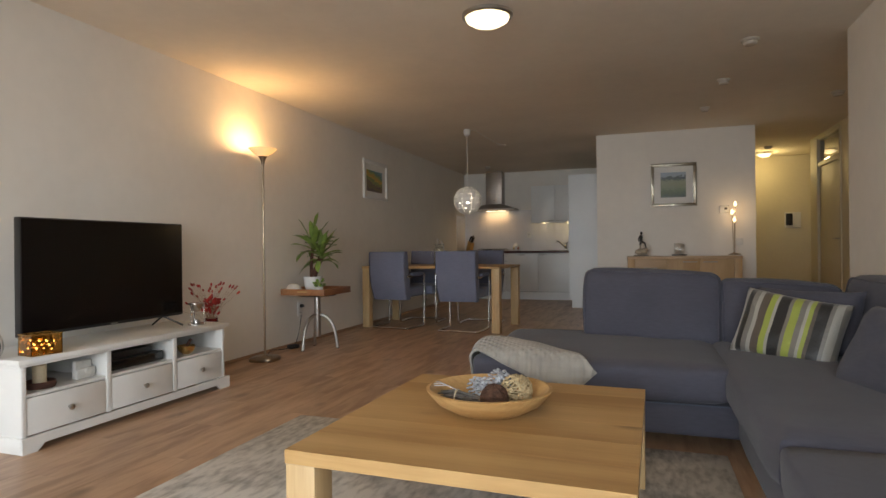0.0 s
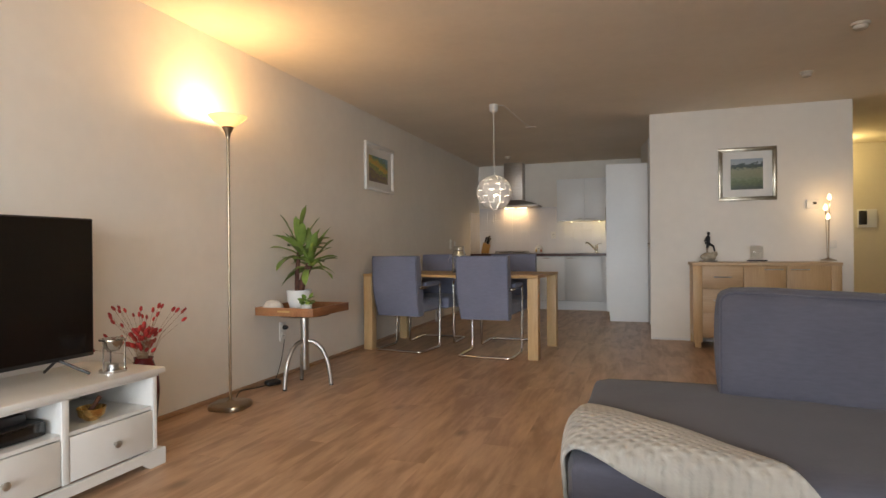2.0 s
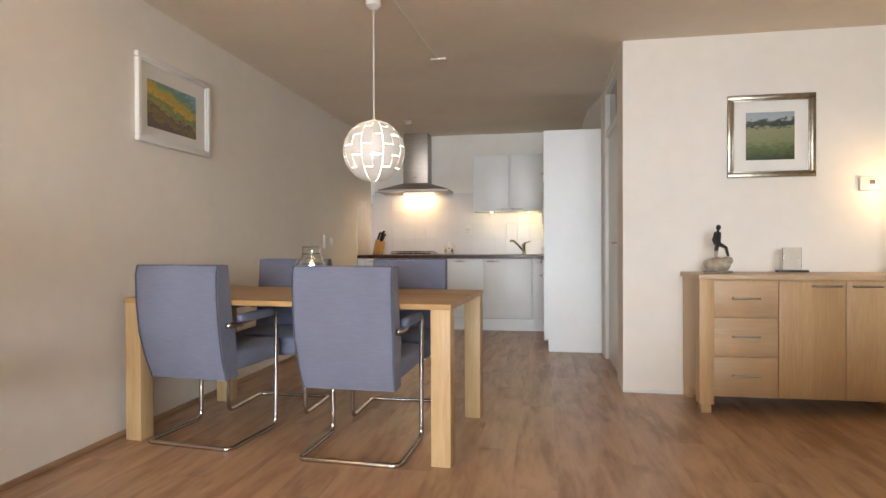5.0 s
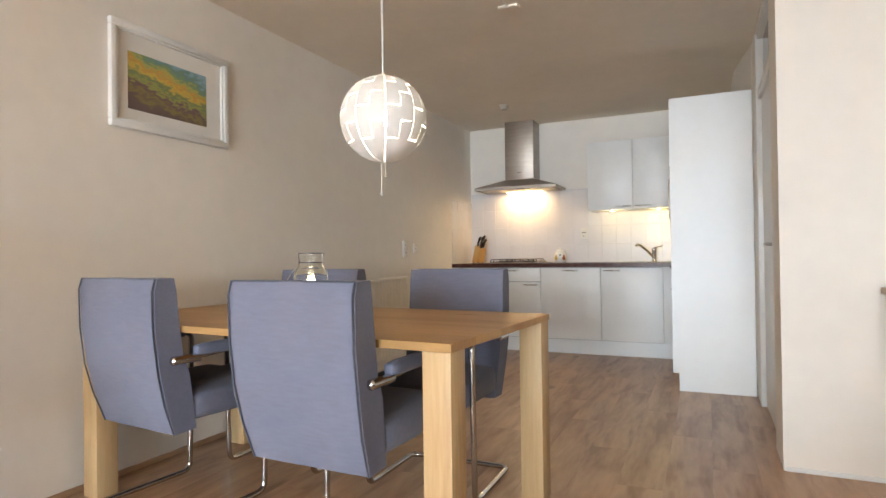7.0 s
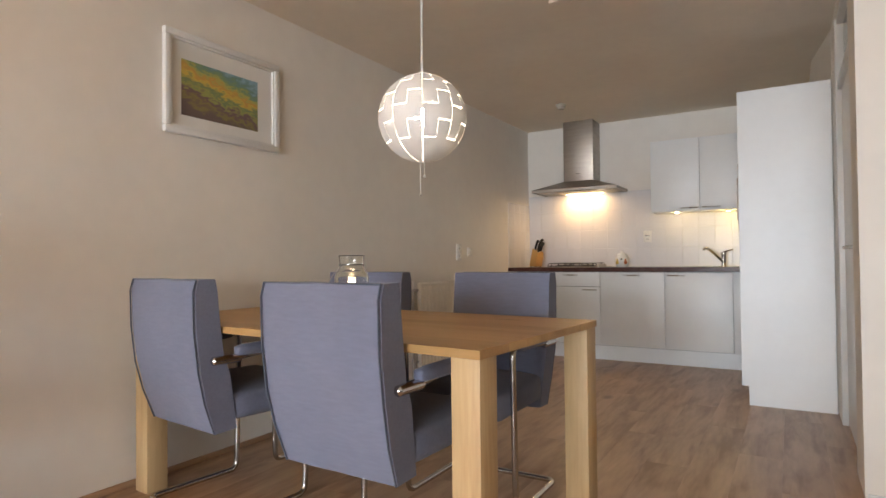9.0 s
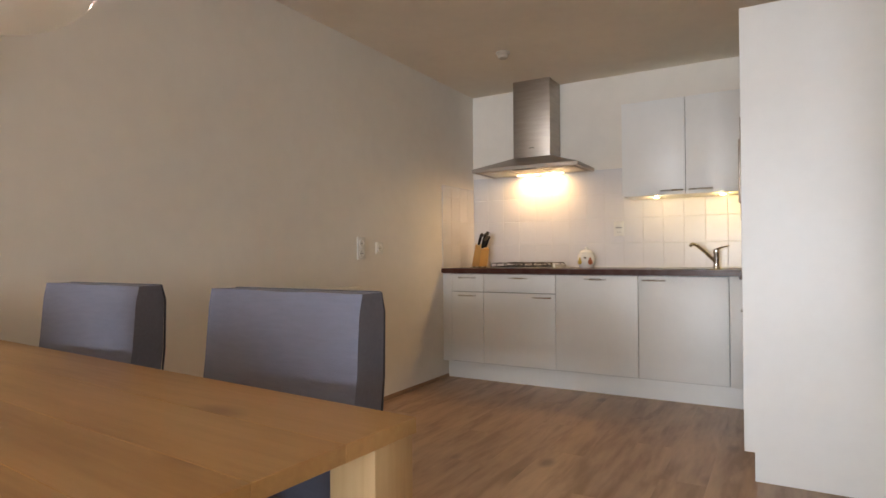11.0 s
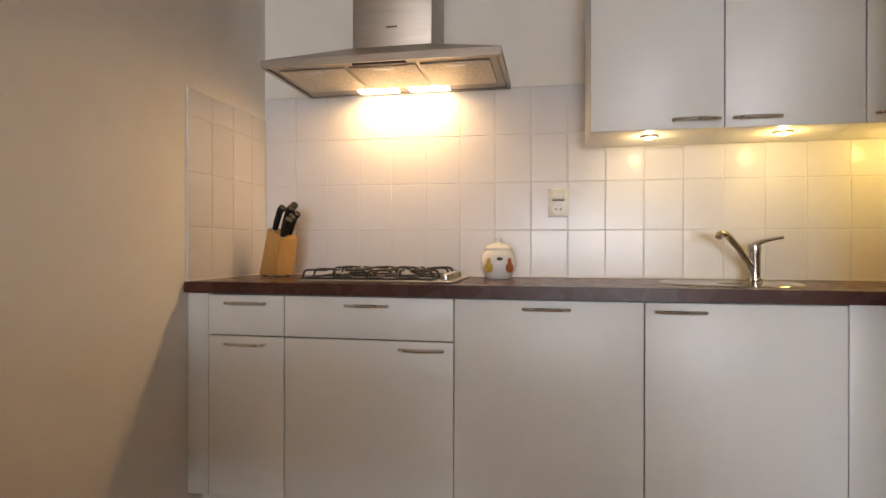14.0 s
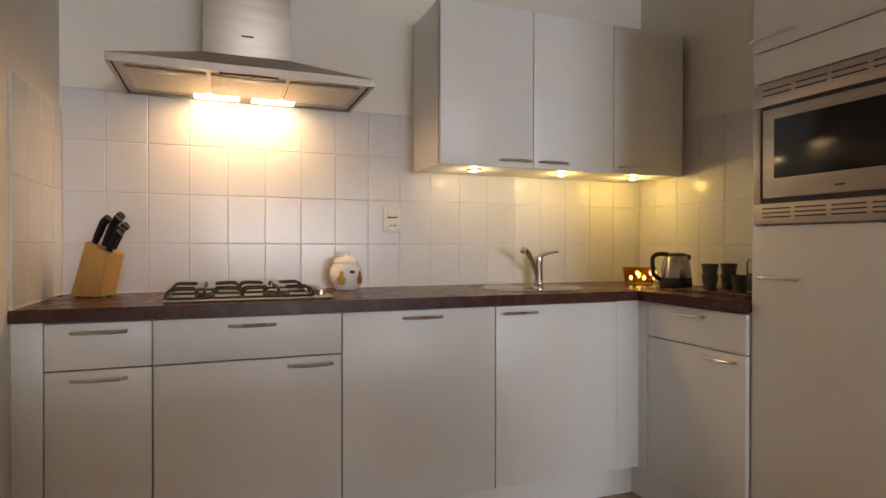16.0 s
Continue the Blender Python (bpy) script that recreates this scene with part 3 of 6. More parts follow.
bow_handle(d, (-0.002, TW - 0.08, 1.80), (0, 1, 0), (-1, 0, 0), 0.16)
mw = thing("microwave", "built-in stainless steel microwave with dark glass door", "microwave", (TX - 0.003, TY0 + 0.02, 1.178))
W = TW - 0.026
part("trim_frame", B(-0.002, 0.02, 0, W, 0, 0.07, bev=0.003), HOODSTEEL, mw)
part("trim_frame", B(-0.002, 0.02, 0, W, 0.395, 0.472, bev=0.003), HOODSTEEL, mw)
part("trim_frame", B(-0.002, 0.02, W - 0.03, W, 0.0705, 0.3945, bev=0.003), HOODSTEEL, mw)
part("trim_frame", B(-0.002, 0.02, 0, 0.03, 0.0705, 0.3945, bev=0.003), HOODSTEEL, mw)
for z in (0.022, 0.036, 0.05, 0.428, 0.446):
    for k in range(5):
        a = 0.03 + k * (W - 0.06) / 5
        part("vent_slot", B(-0.0035, 0.0, a + 0.008, a + (W - 0.06) / 5 - 0.008, z, z + 0.0045), BLACKP, mw)
part("surround", B(0.004, 0.02, 0.031, W - 0.031, 0.071, 0.394), BLACKP, mw)
dr = part("door", B(-0.012, 0.002, 0.14, W - 0.045, 0.085, 0.380, bev=0.004), HOODSTEEL, mw)
wn_ = bmesh.new()
box(wn_, -0.0145, -0.011, 0.175, W - 0.09, 0.150, 0.345, bev=0.001)
part("glass", wn_, SCREEN, dr)
part("control_panel", B(-0.012, 0.002, 0.045, 0.135, 0.085, 0.380, bev=0.004), HOODSTEEL, mw)
part("badge", B(-0.0135, -0.0115, 0.33, 0.36, 0.108, 0.113), BLACKP, dr)

# hood
hd = thing("cooker_hood", "stainless steel pyramid cooker hood with square chimney", "hood", (-2.4925, 10.33, 1.70))
cn = bmesh.new()
r0 = [(-0.4475, -0.464), (0.4475, -0.464), (0.4475, -0.004), (-0.4475, -0.004)]
r1 = [(-0.16, -0.262), (0.16, -0.262), (0.16, -0.004), (-0.16, -0.004)]
q0 = [cn.verts.new((x, y, 0.004)) for x, y in r0]
q1 = [cn.verts.new((x, y, 0.032)) for x, y in r0]
q2 = [cn.verts.new((x, y, 0.128)) for x, y in r1]
for a, b in ((q0, q1), (q1, q2)):
    for i in range(4):
        cn.faces.new((a[i], a[(i + 1) % 4], b[(i + 1) % 4], b[i]))
cn.faces.new(q2)
inner = [cn.verts.new((x * 0.97, -0.234 + (y + 0.234) * 0.94, 0.006)) for x, y in r0]
for i in range(4):
    cn.faces.new((q0[(i + 1) % 4], q0[i], inner[i], inner[(i + 1) % 4]))
part("canopy", cn, HOODSTEEL, hd, smooth=20)
part("chimney", B(-0.16, 0.16, -0.262, -0.004, 0.128, CEIL - 1.70, bev=0.002), HOODSTEEL, hd)
part("underside", B(-0.43, 0.43, -0.448, -0.02, 0.010, 0.014), HOODSTEEL, hd)
FILTER = mat("filter_mesh", (0.62, 0.56, 0.46), 0.5, 0.7, vary=0.12, scale=90, bump=0.5, bump_scale=500)
for k in range(3):
    fx = -0.4 + k * 0.272
    fl = part("filter", B(fx, fx + 0.256, -0.40, -0.115, 0.0035, 0.0098, bev=0.001), FILTER, hd)
    part("latch", B(fx + 0.09, fx + 0.165, -0.385, -0.362, 0.0015, 0.004, bev=0.0008), STEEL, fl)
part("switch", B(-0.10, 0.10, -0.44, -0.415, 0.0035, 0.0098, bev=0.001), BLACKP, hd)
HOODLENS = glow("hood_lens", (1.0, 0.78, 0.46), 14)
for k in (-0.11, 0.11):
    part("light", B(k - 0.085, k + 0.085, -0.105, -0.04, 0.003, 0.0098, bev=0.001), HOODLENS, hd)
part("badge", B(-0.022, 0.022, -0.2635, -0.2615, 0.20, 0.206), BLACKP, hd)


# hob
hob = thing("gas_hob", "stainless steel gas hob with black pan supports", "hob", pose(-2.485, 10.045, 0.9155) @ Matrix.Diagonal((0.97, 1, 0.86, 1)))
part("plate", B(-0.29, 0.29, -0.235, 0.235, 0, 0.008, bev=0.004), STEEL, hob)
for bx_, by, br in ((-0.16, 0.11, 0.045), (-0.16, -0.11, 0.035), (0.09, 0.11, 0.035), (0.09, -0.11, 0.05)):
    bu = part("burner", lathe(bmesh.new(), [(br, 0.010), (br, 0.018), (br * 0.8, 0.022), (br * 0.8, 0.027), (0, 0.029)], (bx_, by, 0), 20), BLACKM, hob)
    part("cap", lathe(bmesh.new(), [(br * 0.62, 0.028), (br * 0.6, 0.033), (0, 0.034)], (bx_, by, 0), 20), SATIN, bu)
for cx in (-0.16, 0.09):
    g = bmesh.new()
    x0, x1 = cx - 0.121, cx + 0.121
    for xx, s_ in ((x0, 1), (x1, -1)):
        for yy in (-0.20, -0.10, 0.10, 0.20):
            tube(g, [(xx - s_ * 0.006, yy, 0.012), (xx + s_ * 0.004, yy, 0.046), (xx + s_ * 0.03, yy, 0.048), (cx - s_ * 0.035, yy * 0.9, 0.046)], 0.0044, 8, 0.016)
        tube(g, [(xx, -0.21, 0.014), (xx, 0.21, 0.014)], 0.0048, 8)
    for yy in (-0.21, 0.0, 0.21):
        tube(g, [(x0, yy, 0.014), (x1, yy, 0.014)], 0.0048, 8)
    for yy in (-0.11, 0.11):
        for q in (-1, 1):
            tube(g, [(cx, yy + q * 0.095, 0.015), (cx, yy + q * 0.09, 0.045), (cx, yy + q * 0.03, 0.049)], 0.0048, 8, 0.014)
    part("pan_support", g, BLACKM, hob)
for k in range(4):
    part("knob", lathe(bmesh.new(), [(0.02, 0.010), (0.019, 0.032), (0.012, 0.035), (0, 0.035)], (0.25, -0.15 + k * 0.075, 0), 18), SATIN, hob)

# sink and tap
sk_ = thing("sink", "round stainless steel inset sink", "sink", (-1.27, 10.03, 0.9155))
part("rim", lathe(bmesh.new(), [(0.0, 0.0008), (0.19, 0.0012), (0.196, 0.0045), (0.222, 0.004), (0.226, 0.0)], seg=48), CHROME, sk_)
part("drain", lathe(bmesh.new(), [(0.0, 0.004), (0.035, 0.004), (0.04, 0.0015)], seg=24), CHROME, sk_)
tp = thing("kitchen_tap", "chrome single-lever kitchen tap", "tap", (-1.13, 10.215, 0.9155))
part("body", lathe(bmesh.new(), [(0.027, 0), (0.027, 0.008), (0.021, 0.014), (0.021, 0.10), (0.024, 0.115), (0.022, 0.135), (0.0, 0.142)], seg=24), CHROME, tp)
part("spout", tube(bmesh.new(), [(-0.01, -0.005, 0.05), (-0.075, -0.06, 0.125), (-0.125, -0.10, 0.172), (-0.150, -0.122, 0.176), (-0.160, -0.130, 0.160)], 0.0125, 12, 0.03), CHROME, tp)
part("lever", tube(bmesh.new(), [(0.0, 0, 0.135), (0.03, -0.015, 0.150), (0.085, -0.045, 0.162)], 0.0075, 10, 0.02, lambda s: 1.3 - 0.6 * s), CHROME, tp)

# things on the worktop
KNIFE = mat("knife_handle", (0.011, 0.010, 0.010), 0.55, vary=0.1, spec=0.2)
kb = thing("knife_block", "slanted beech knife block holding black-handled knives", "knife block", pose(-3.03, 10.16, 0.9155, 0, 0, -28))
kbm = bmesh.new()
prism(kbm, [(-0.05, 0.006), (0.065, 0.006), (0.10, 0.16), (0.012, 0.205)], -0.045, 0.045)
bmesh.ops.bevel(kbm, geom=kbm.edges[:], offset=0.004, segments=2, affect="EDGES")
part("block", kbm, BEECH, kb)
for a, b in ((-0.03, -0.03), (0.055, -0.03), (-0.03, 0.025), (0.055, 0.025)):
    part("foot", lathe(bmesh.new(), [(0.009, 0), (0.009, 0.0065)], (a, b, 0), 12), BLACKP, kb)
for i, (kx, ky, L) in enumerate(((0.028, -0.024, 0.115), (0.036, 0.024, 0.135), (0.046, 0.002, 0.125), (0.066, 0.022, 0.11), (0.072, -0.004, 0.10), (0.084, -0.026, 0.09))):
    zz = 0.205 - (kx - 0.012) * 0.51
    kn = bmesh.new()
    dirn = Vector((0.42, 0, 0.9)).normalized()
    p = Vector((kx, ky, zz - 0.01))
    tube(kn, [p, p + dirn * 0.03, p + dirn * (L - 0.02), p + dirn * L + Vector((0.012, 0, -0.004))], 0.0135, 10, 0.01, lambda s: 0.8 + 0.35 * s)
    h = part("knife", kn, KNIFE, kb)
    part("bolster", tube(bmesh.new(), [p - dirn * 0.004, p + dirn * 0.012], 0.0118, 10), SATIN, h)

jr = thing("storage_jar", "white glazed lidded jar painted with pears", "jar", pose(-2.085, 10.2, 0.9155) @ Matrix.Scale(0.95, 4))
part("body", lathe(bmesh.new(), [(0.0, 0.0), (0.05, 0.0), (0.056, 0.008), (0.072, 0.04), (0.074, 0.07), (0.068, 0.1), (0.055, 0.118), (0.05, 0.121), (0.05, 0.115)], seg=40), CERAMIC, jr)
lid = part("lid", lathe(bmesh.new(), [(0.057, 0.119), (0.058, 0.127), (0.045, 0.143), (0.015, 0.150), (0.010, 0.154), (0.013, 0.160), (0.016, 0.168), (0.010, 0.176), (0.0, 0.178)], seg=40), CERAMIC, jr)
PEARY, PEARR, STEM = mat("pear_yellow", (0.55, 0.40, 0.07), 0.3, vary=0.15, scale=40), mat("pear_red", (0.42, 0.12, 0.04), 0.3, vary=0.2, scale=40), mat("stem_dark", (0.07, 0.06, 0.02), 0.5)
for ang, c in ((-118, PEARY), (-45, PEARR), (-80, STEM)):
    a = radians(ang)
    m = pose(0.073 * math.cos(a), 0.073 * math.sin(a), 0.055, 0, 0, ang)
    pr = bmesh.new()
    if c is STEM:
        ball(pr, (0, 0, 0.028), 0.016, (0.12, 0.8, 0.45))
    else:
        ball(pr, (0, 0, -0.008), 0.022, (0.14, 1, 1))
        ball(pr, (-0.001, 0, 0.016), 0.013, (0.2, 0.9, 1.3))
    part("painted_pear", pr, c, jr, at=m)

kt = thing("electric_kettle", "small brushed steel electric kettle with black handle", "kettle", pose(-0.605, 9.86, 0.9155, 0, 0, 72) @ Matrix.Scale(0.94, 4))
part("base", lathe(bmesh.new(), [(0.072, 0), (0.076, 0.004), (0.0755, 0.018), (0.0745, 0.0455), (0.0, 0.0455)], seg=36), BLACKP, kt)
part("body", lathe(bmesh.new(), [(0.0, 0.046), (0.0735, 0.046), (0.0735, 0.056), (0.068, 0.10), (0.057, 0.145), (0.051, 0.152)], seg=40), KETTLESTEEL, kt)
part("lid", lathe(bmesh.new(), [(0.051, 0.150), (0.052, 0.158), (0.045, 0.166), (0.0, 0.170)], seg=36), BLACKP, kt)
part("handle", tube(bmesh.new(), [(-0.01, 0.045, 0.160), (0, 0.085, 0.165), (0, 0.120, 0.150), (0, 0.116, 0.06), (0, 0.078, 0.035)], 0.011, 10, 0.03), BLACKP, kt)
part("spout", tube(bmesh.new(), [(0, -0.045, 0.125), (0, -0.063, 0.147), (0, -0.068, 0.156)], 0.017, 12, 0.0, lambda s: 1.1 - 0.5 * s), BLACKP, kt)
ab = thing("tealight_bowl", "amber glass tealight bowl glowing warmly", "tealight holder", pose(-0.60, 10.12, 0.9155) @ Matrix.Scale(1.2, 4))
part("bowl", lathe(bmesh.new(), [(0.0, 0.002), (0.055, 0.0), (0.058, 0.01), (0.07, 0.068), (0.067, 0.068), (0.054, 0.012), (0.0, 0.008)], seg=36), glass("amber_glass", (0.75, 0.42, 0.07), 0.15), ab)
# added glowing spots imitate candlelight shining through the glass
for k in range(9):
    a = radians(200 + k * 24)
    rr_ = 0.0635 + 0.004 * (k % 2)
    part("bright_patch", ball(bmesh.new(), (0, 0, 0), 0.008, (0.2, 1, 1.3), 8), glow("painted_candle_glow", (1.0, 0.72, 0.25), 2.2), ab, at=pose(rr_ * math.cos(a), rr_ * math.sin(a), 0.026 + 0.02 * (k % 2), 0, 0, 200 + k * 24))
part("tealight", lathe(bmesh.new(), [(0, 0.009), (0.019, 0.009), (0.019, 0.024), (0, 0.024)], seg=18), WAX, ab)
part("flame", ball(bmesh.new(), (0, 0, 0.034), 0.006, (1, 1, 1.8), 8), glow("flame", (1.0, 0.7, 0.25), 18), ab)
cb = thing("serving_board", "thin dark board under the cups and canister", "board", (-0.62, 9.45, 0.9155))
part("board", B(-0.16, 0.16, -0.2, 0.24, 0, 0.008, bev=0.003), WORKTOP, cb)
GREYCUP = mat("grey_stoneware", (0.10, 0.095, 0.09), 0.5, vary=0.2, scale=30)
for k, (cx, cy, n) in enumerate(((-0.665, 9.60, 2), (-0.60, 9.51, 1), (-0.56, 9.60, 2))):
    for j in range(n):
        c = thing("cup", "dark grey stoneware cup stacked on the board", "cup", (cx, cy, 0.924 + j * 0.045), "grey cups")
        part("body", lathe(bmesh.new(), [(0.0, 0.001), (0.024, 0.0), (0.034, 0.062), (0.0315, 0.062), (0.022, 0.004), (0.0, 0.004)], seg=24), GREYCUP, c)
cj = thing("glass_canister", "glass canister with dark coffee and steel lid", "canister", (-0.62, 9.40, 0.924))
part("jar", lathe(bmesh.new(), [(0.0, 0.0), (0.042, 0.0), (0.044, 0.005), (0.044, 0.12), (0.038, 0.13), (0.036, 0.128), (0.040, 0.118), (0.040, 0.006), (0.0, 0.004)], seg=28), CLEAR, cj)
part("coffee", lathe(bmesh.new(), [(0.0, 0.006), (0.0385, 0.007), (0.0385, 0.075), (0.0, 0.078)], seg=24), SOIL, cj)
part("lid", lathe(bmesh.new(), [(0.044, 0.131), (0.044, 0.150), (0.012, 0.155), (0.010, 0.165), (0.0, 0.166)], seg=28), STEEL, cj)


def wall_plate(name, label, m, kind="socket", w=0.082, h=0.082, lidded=False):
    """A plate on a wall; its local x points out of the wall."""
    p = thing(name, label, "socket" if kind != "switch" else "switch", m, "wall plates")
    hh = 0.118 if lidded else (h if kind != "double" else 0.15)
    part("plate", B(0.0005, 0.012, -w / 2, w / 2, -hh / 2, hh / 2, bev=0.003), PLASTIC, p)
    for zc in ((-0.028, 0.032) if lidded else (-0.034, 0.034) if kind == "double" else (0,)):
        if kind == "switch":
            part("rocker", B(0.0115, 0.017, -w * 0.36, w * 0.36, -h * 0.36, h * 0.36, bev=0.002), PLASTIC, p)
            continue
        if kind == "double" and zc > 0 and lidded:
            part("flap", B(0.0115, 0.022, -0.027, 0.027, zc - 0.02, zc + 0.024, bev=0.004), PLASTIC, p)
            # black strip painting the shade below the flap
            part("flap_shadow_gap", B(0.0115, 0.0135, -0.024, 0.024, zc - 0.026, zc - 0.0205), BLACKP, p)
            continue
        s = part("insert", lathe(bmesh.new(), [(0.0, 0.0125), (0.019, 0.0125), (0.0195, 0.016), (0.0265, 0.016), (0.0275, 0.011)], (0, 0, zc), 24, "x"), PLASTIC, p)
        for dy in (-0.0095, 0.0095):
            part("hole", lathe(bmesh.new(), [(0.0042, 0.0127), (0.0, 0.0130)], (0, dy, zc), 8, "x"), BLACKP, s)
    return p


E90 = -90
wall_plate("wall_socket", "white double wall socket on the tiles", pose(-1.848, YB - 0.0095, 1.225, 0, 0, E90), "double", lidded=True)
wall_plate("wall_socket", "white double socket above the radiator", pose(XL, 8.66, 1.075), "double")
wall_plate("telephone_socket", "small white wall socket beside the double one", pose(XL, 8.865, 1.078))
wall_plate("wall_socket", "white double socket near the floor with a plug", pose(XL, 4.28, 0.36), "double")
wall_plate("light_switch", "flat grey-white light switch beside the hall", pose(1.384, 7.055, 1.025, 0, 0, E90), "switch")

# radiator
rd = thing("radiator", "white steel panel radiator with vertical ribs", "radiator", (XL, 7.905, 0.155))
RL, RH = 0.66, 0.675
rb = bmesh.new()
n = int(RL / 0.052)
prof = []
for i in range(n):
    y0_ = 0.012 + i * (RL - 0.024) / n
    s = (RL - 0.024) / n
    prof += [(y0_ + s * 0.05, 0.079), (y0_ + s * 0.25, 0.086), (y0_ + s * 0.7, 0.086), (y0_ + s * 0.9, 0.079)]
va = [rb.verts.new((x, y, 0.02)) for y, x in prof]
vb = [rb.verts.new((x, y, RH - 0.03)) for y, x in prof]
for i in range(len(prof) - 1):
    rb.faces.new((va[i], va[i + 1], vb[i + 1], vb[i]))
part("front_panel", rb, RADIATOR, rd, smooth=10)
part("back_panel", B(0.045, 0.068, 0.004, RL - 0.004, 0.008, RH - 0.006, bev=0.004), RADIATOR, rd)
part("frame", B(0.06, 0.087, 0.0, RL, RH - 0.03, RH, bev=0.007), RADIATOR, rd)
part("frame", B(0.06, 0.087, 0.0, RL, 0.0, 0.022, bev=0.007), RADIATOR, rd)
for a in (0.0, RL - 0.014):
    part("frame", B(0.06, 0.087, a, a + 0.014, 0.022, RH - 0.03, bev=0.004), RADIATOR, rd)
for a in (0.12, RL - 0.14):
    part("bracket", B(0.0005, 0.046, a, a + 0.03, 0.08, RH - 0.08), RADIATOR, rd)
vv = part("valve", tube(bmesh.new(), [(0.05, 0.004, RH - 0.06), (0.05, -0.065, RH - 0.06)], 0.012, 12), SATIN, rd)
part("knob", lathe(bmesh.new(), [(0.019, 0), (0.021, 0.03), (0.018, 0.055), (0, 0.057)], (0.05, -0.065, RH - 0.045), 18), PLASTIC, vv)
part("pipe", tube(bmesh.new(), [(0.05, -0.065, RH - 0.06), (0.05, -0.065, -0.155)], 0.0085, 10), SATIN, rd)
part("pipe", tube(bmesh.new(), [(0.05, 0.004, 0.05), (0.05, -0.035, 0.05), (0.05, -0.035, -0.155)], 0.0085, 10, 0.02), SATIN, rd)

# ---- doors ----
def door_leaf(name, label, m, w, h, colour, handle_side, transom=None, plate=True):
    """A flush door in its frame; local x runs along the opening, local y out of it towards the viewer is negative."""
    d = thing(name, label, "door", m, kind="structure")
    part("leaf", B(0.045, w - 0.045, 0.0, 0.04, 0.006, h - 0.03, bev=0.002), colour, d)
    H = (transom or h - 0.03) + 0.03
    for a in (0.001, w - 0.045):
        part("frame", B(a, a + 0.044, -0.03, 0.06, 0.001, H, bev=0.003), colour, d)
    part("frame", B(0.0455, w - 0.0455, -0.02, 0.06, h - 0.028, h + 0.03, bev=0.003), colour, d)
    if transom:
        part("frame", B(0.0455, w - 0.0455, -0.02, 0.06, H - 0.035, H, bev=0.003), colour, d)
        part("pane", B(0.0455, w - 0.0455, 0.015, 0.02, h + 0.031, H - 0.036), PANE, d)
    hx = 0.10 if handle_side < 0 else w - 0.10
    dirn = 1 if handle_side < 0 else -1
    hp = part("handle_plate", B(hx - 0.022, hx + 0.022, -0.010, -0.0005, 0.90, 1.11, bev=0.003), CERAMIC if plate else SATIN, d)
    part("handle", tube(bmesh.new(), [(hx, -0.006, 1.05), (hx, -0.05, 1.05), (hx + dirn * 0.12, -0.05, 1.05)], 0.009, 10, 0.015), SATIN, hp)
    return d


door_leaf("door_1", "white flush pantry door with glass light above", pose(-0.30, 8.30, 0, 0, 0, -90), 0.96, 2.03, WHITE, 1, 2.40)
door_leaf("door_2", "cream flush hall door with glass transom", pose(2.535, 8.22, 0, 0, 0, -90), 1.02, 2.06, CREAM, 1, 2.40)
door_leaf("door_3", "cream flush hall door beside another door", pose(2.535, 6.93, 0, 0, 0, -90), 0.95, 2.06, CREAM, -1, 2.40)
fd = thing("door_4", "dark red-brown painted front door with white knob", "door", (2.95, 10.07, 0), kind="structure")
part("leaf", B(0.03, 0.87, 0.0, 0.04, 0.006, 2.03, bev=0.003), BROWNDOOR, fd)
for a in (0.001, 0.871):
    part("frame", B(a, a + 0.028, -0.022, 0.06, 0.001, 2.058, bev=0.003), CREAM, fd)
part("frame", B(0.03, 0.87, -0.022, 0.06, 2.032, 2.058, bev=0.003), CREAM, fd)
part("handle_plate", B(0.075, 0.125, -0.008, -0.0005, 0.90, 1.12, bev=0.003), PLASTIC, fd)
part("knob", lathe(bmesh.new(), [(0.0, -0.05), (0.025, -0.045), (0.028, -0.03), (0.015, -0.012), (0.022, -0.001)], (0.10, 0, 1.05), 20, "y"), PLASTIC, fd)

ic = thing("intercom", "white wall intercom with dark handset", "intercom", (2.56, 10.05, 1.39))
part("base", B(-0.07, 0.17, -0.03, -0.0005, -0.13, 0.13, bev=0.006), CERAMIC, ic)
part("handset", B(-0.055, 0.045, -0.05, -0.031, -0.09, 0.11, bev=0.01), BLACKP, ic)


def dome_lamp(label, at, r, strength, rim):
    d = thing("ceiling_lamp", label, "ceiling lamp", at, "round ceiling lamps")
    part("rim", lathe(bmesh.new(), [(r * 0.9, -0.001), (r, -0.004), (r, -0.022), (r * 0.93, -0.032), (r * 0.88, -0.028)], seg=40), rim, d)
    part("shade", lathe(bmesh.new(), [(r * 0.885, -0.022), (r * 0.82, -0.045), (r * 0.6, -0.066), (r * 0.3, -0.077), (0, -0.08)], seg=40), glow("lamp_glass", (1.0, 0.84, 0.52), strength), d)
    return d


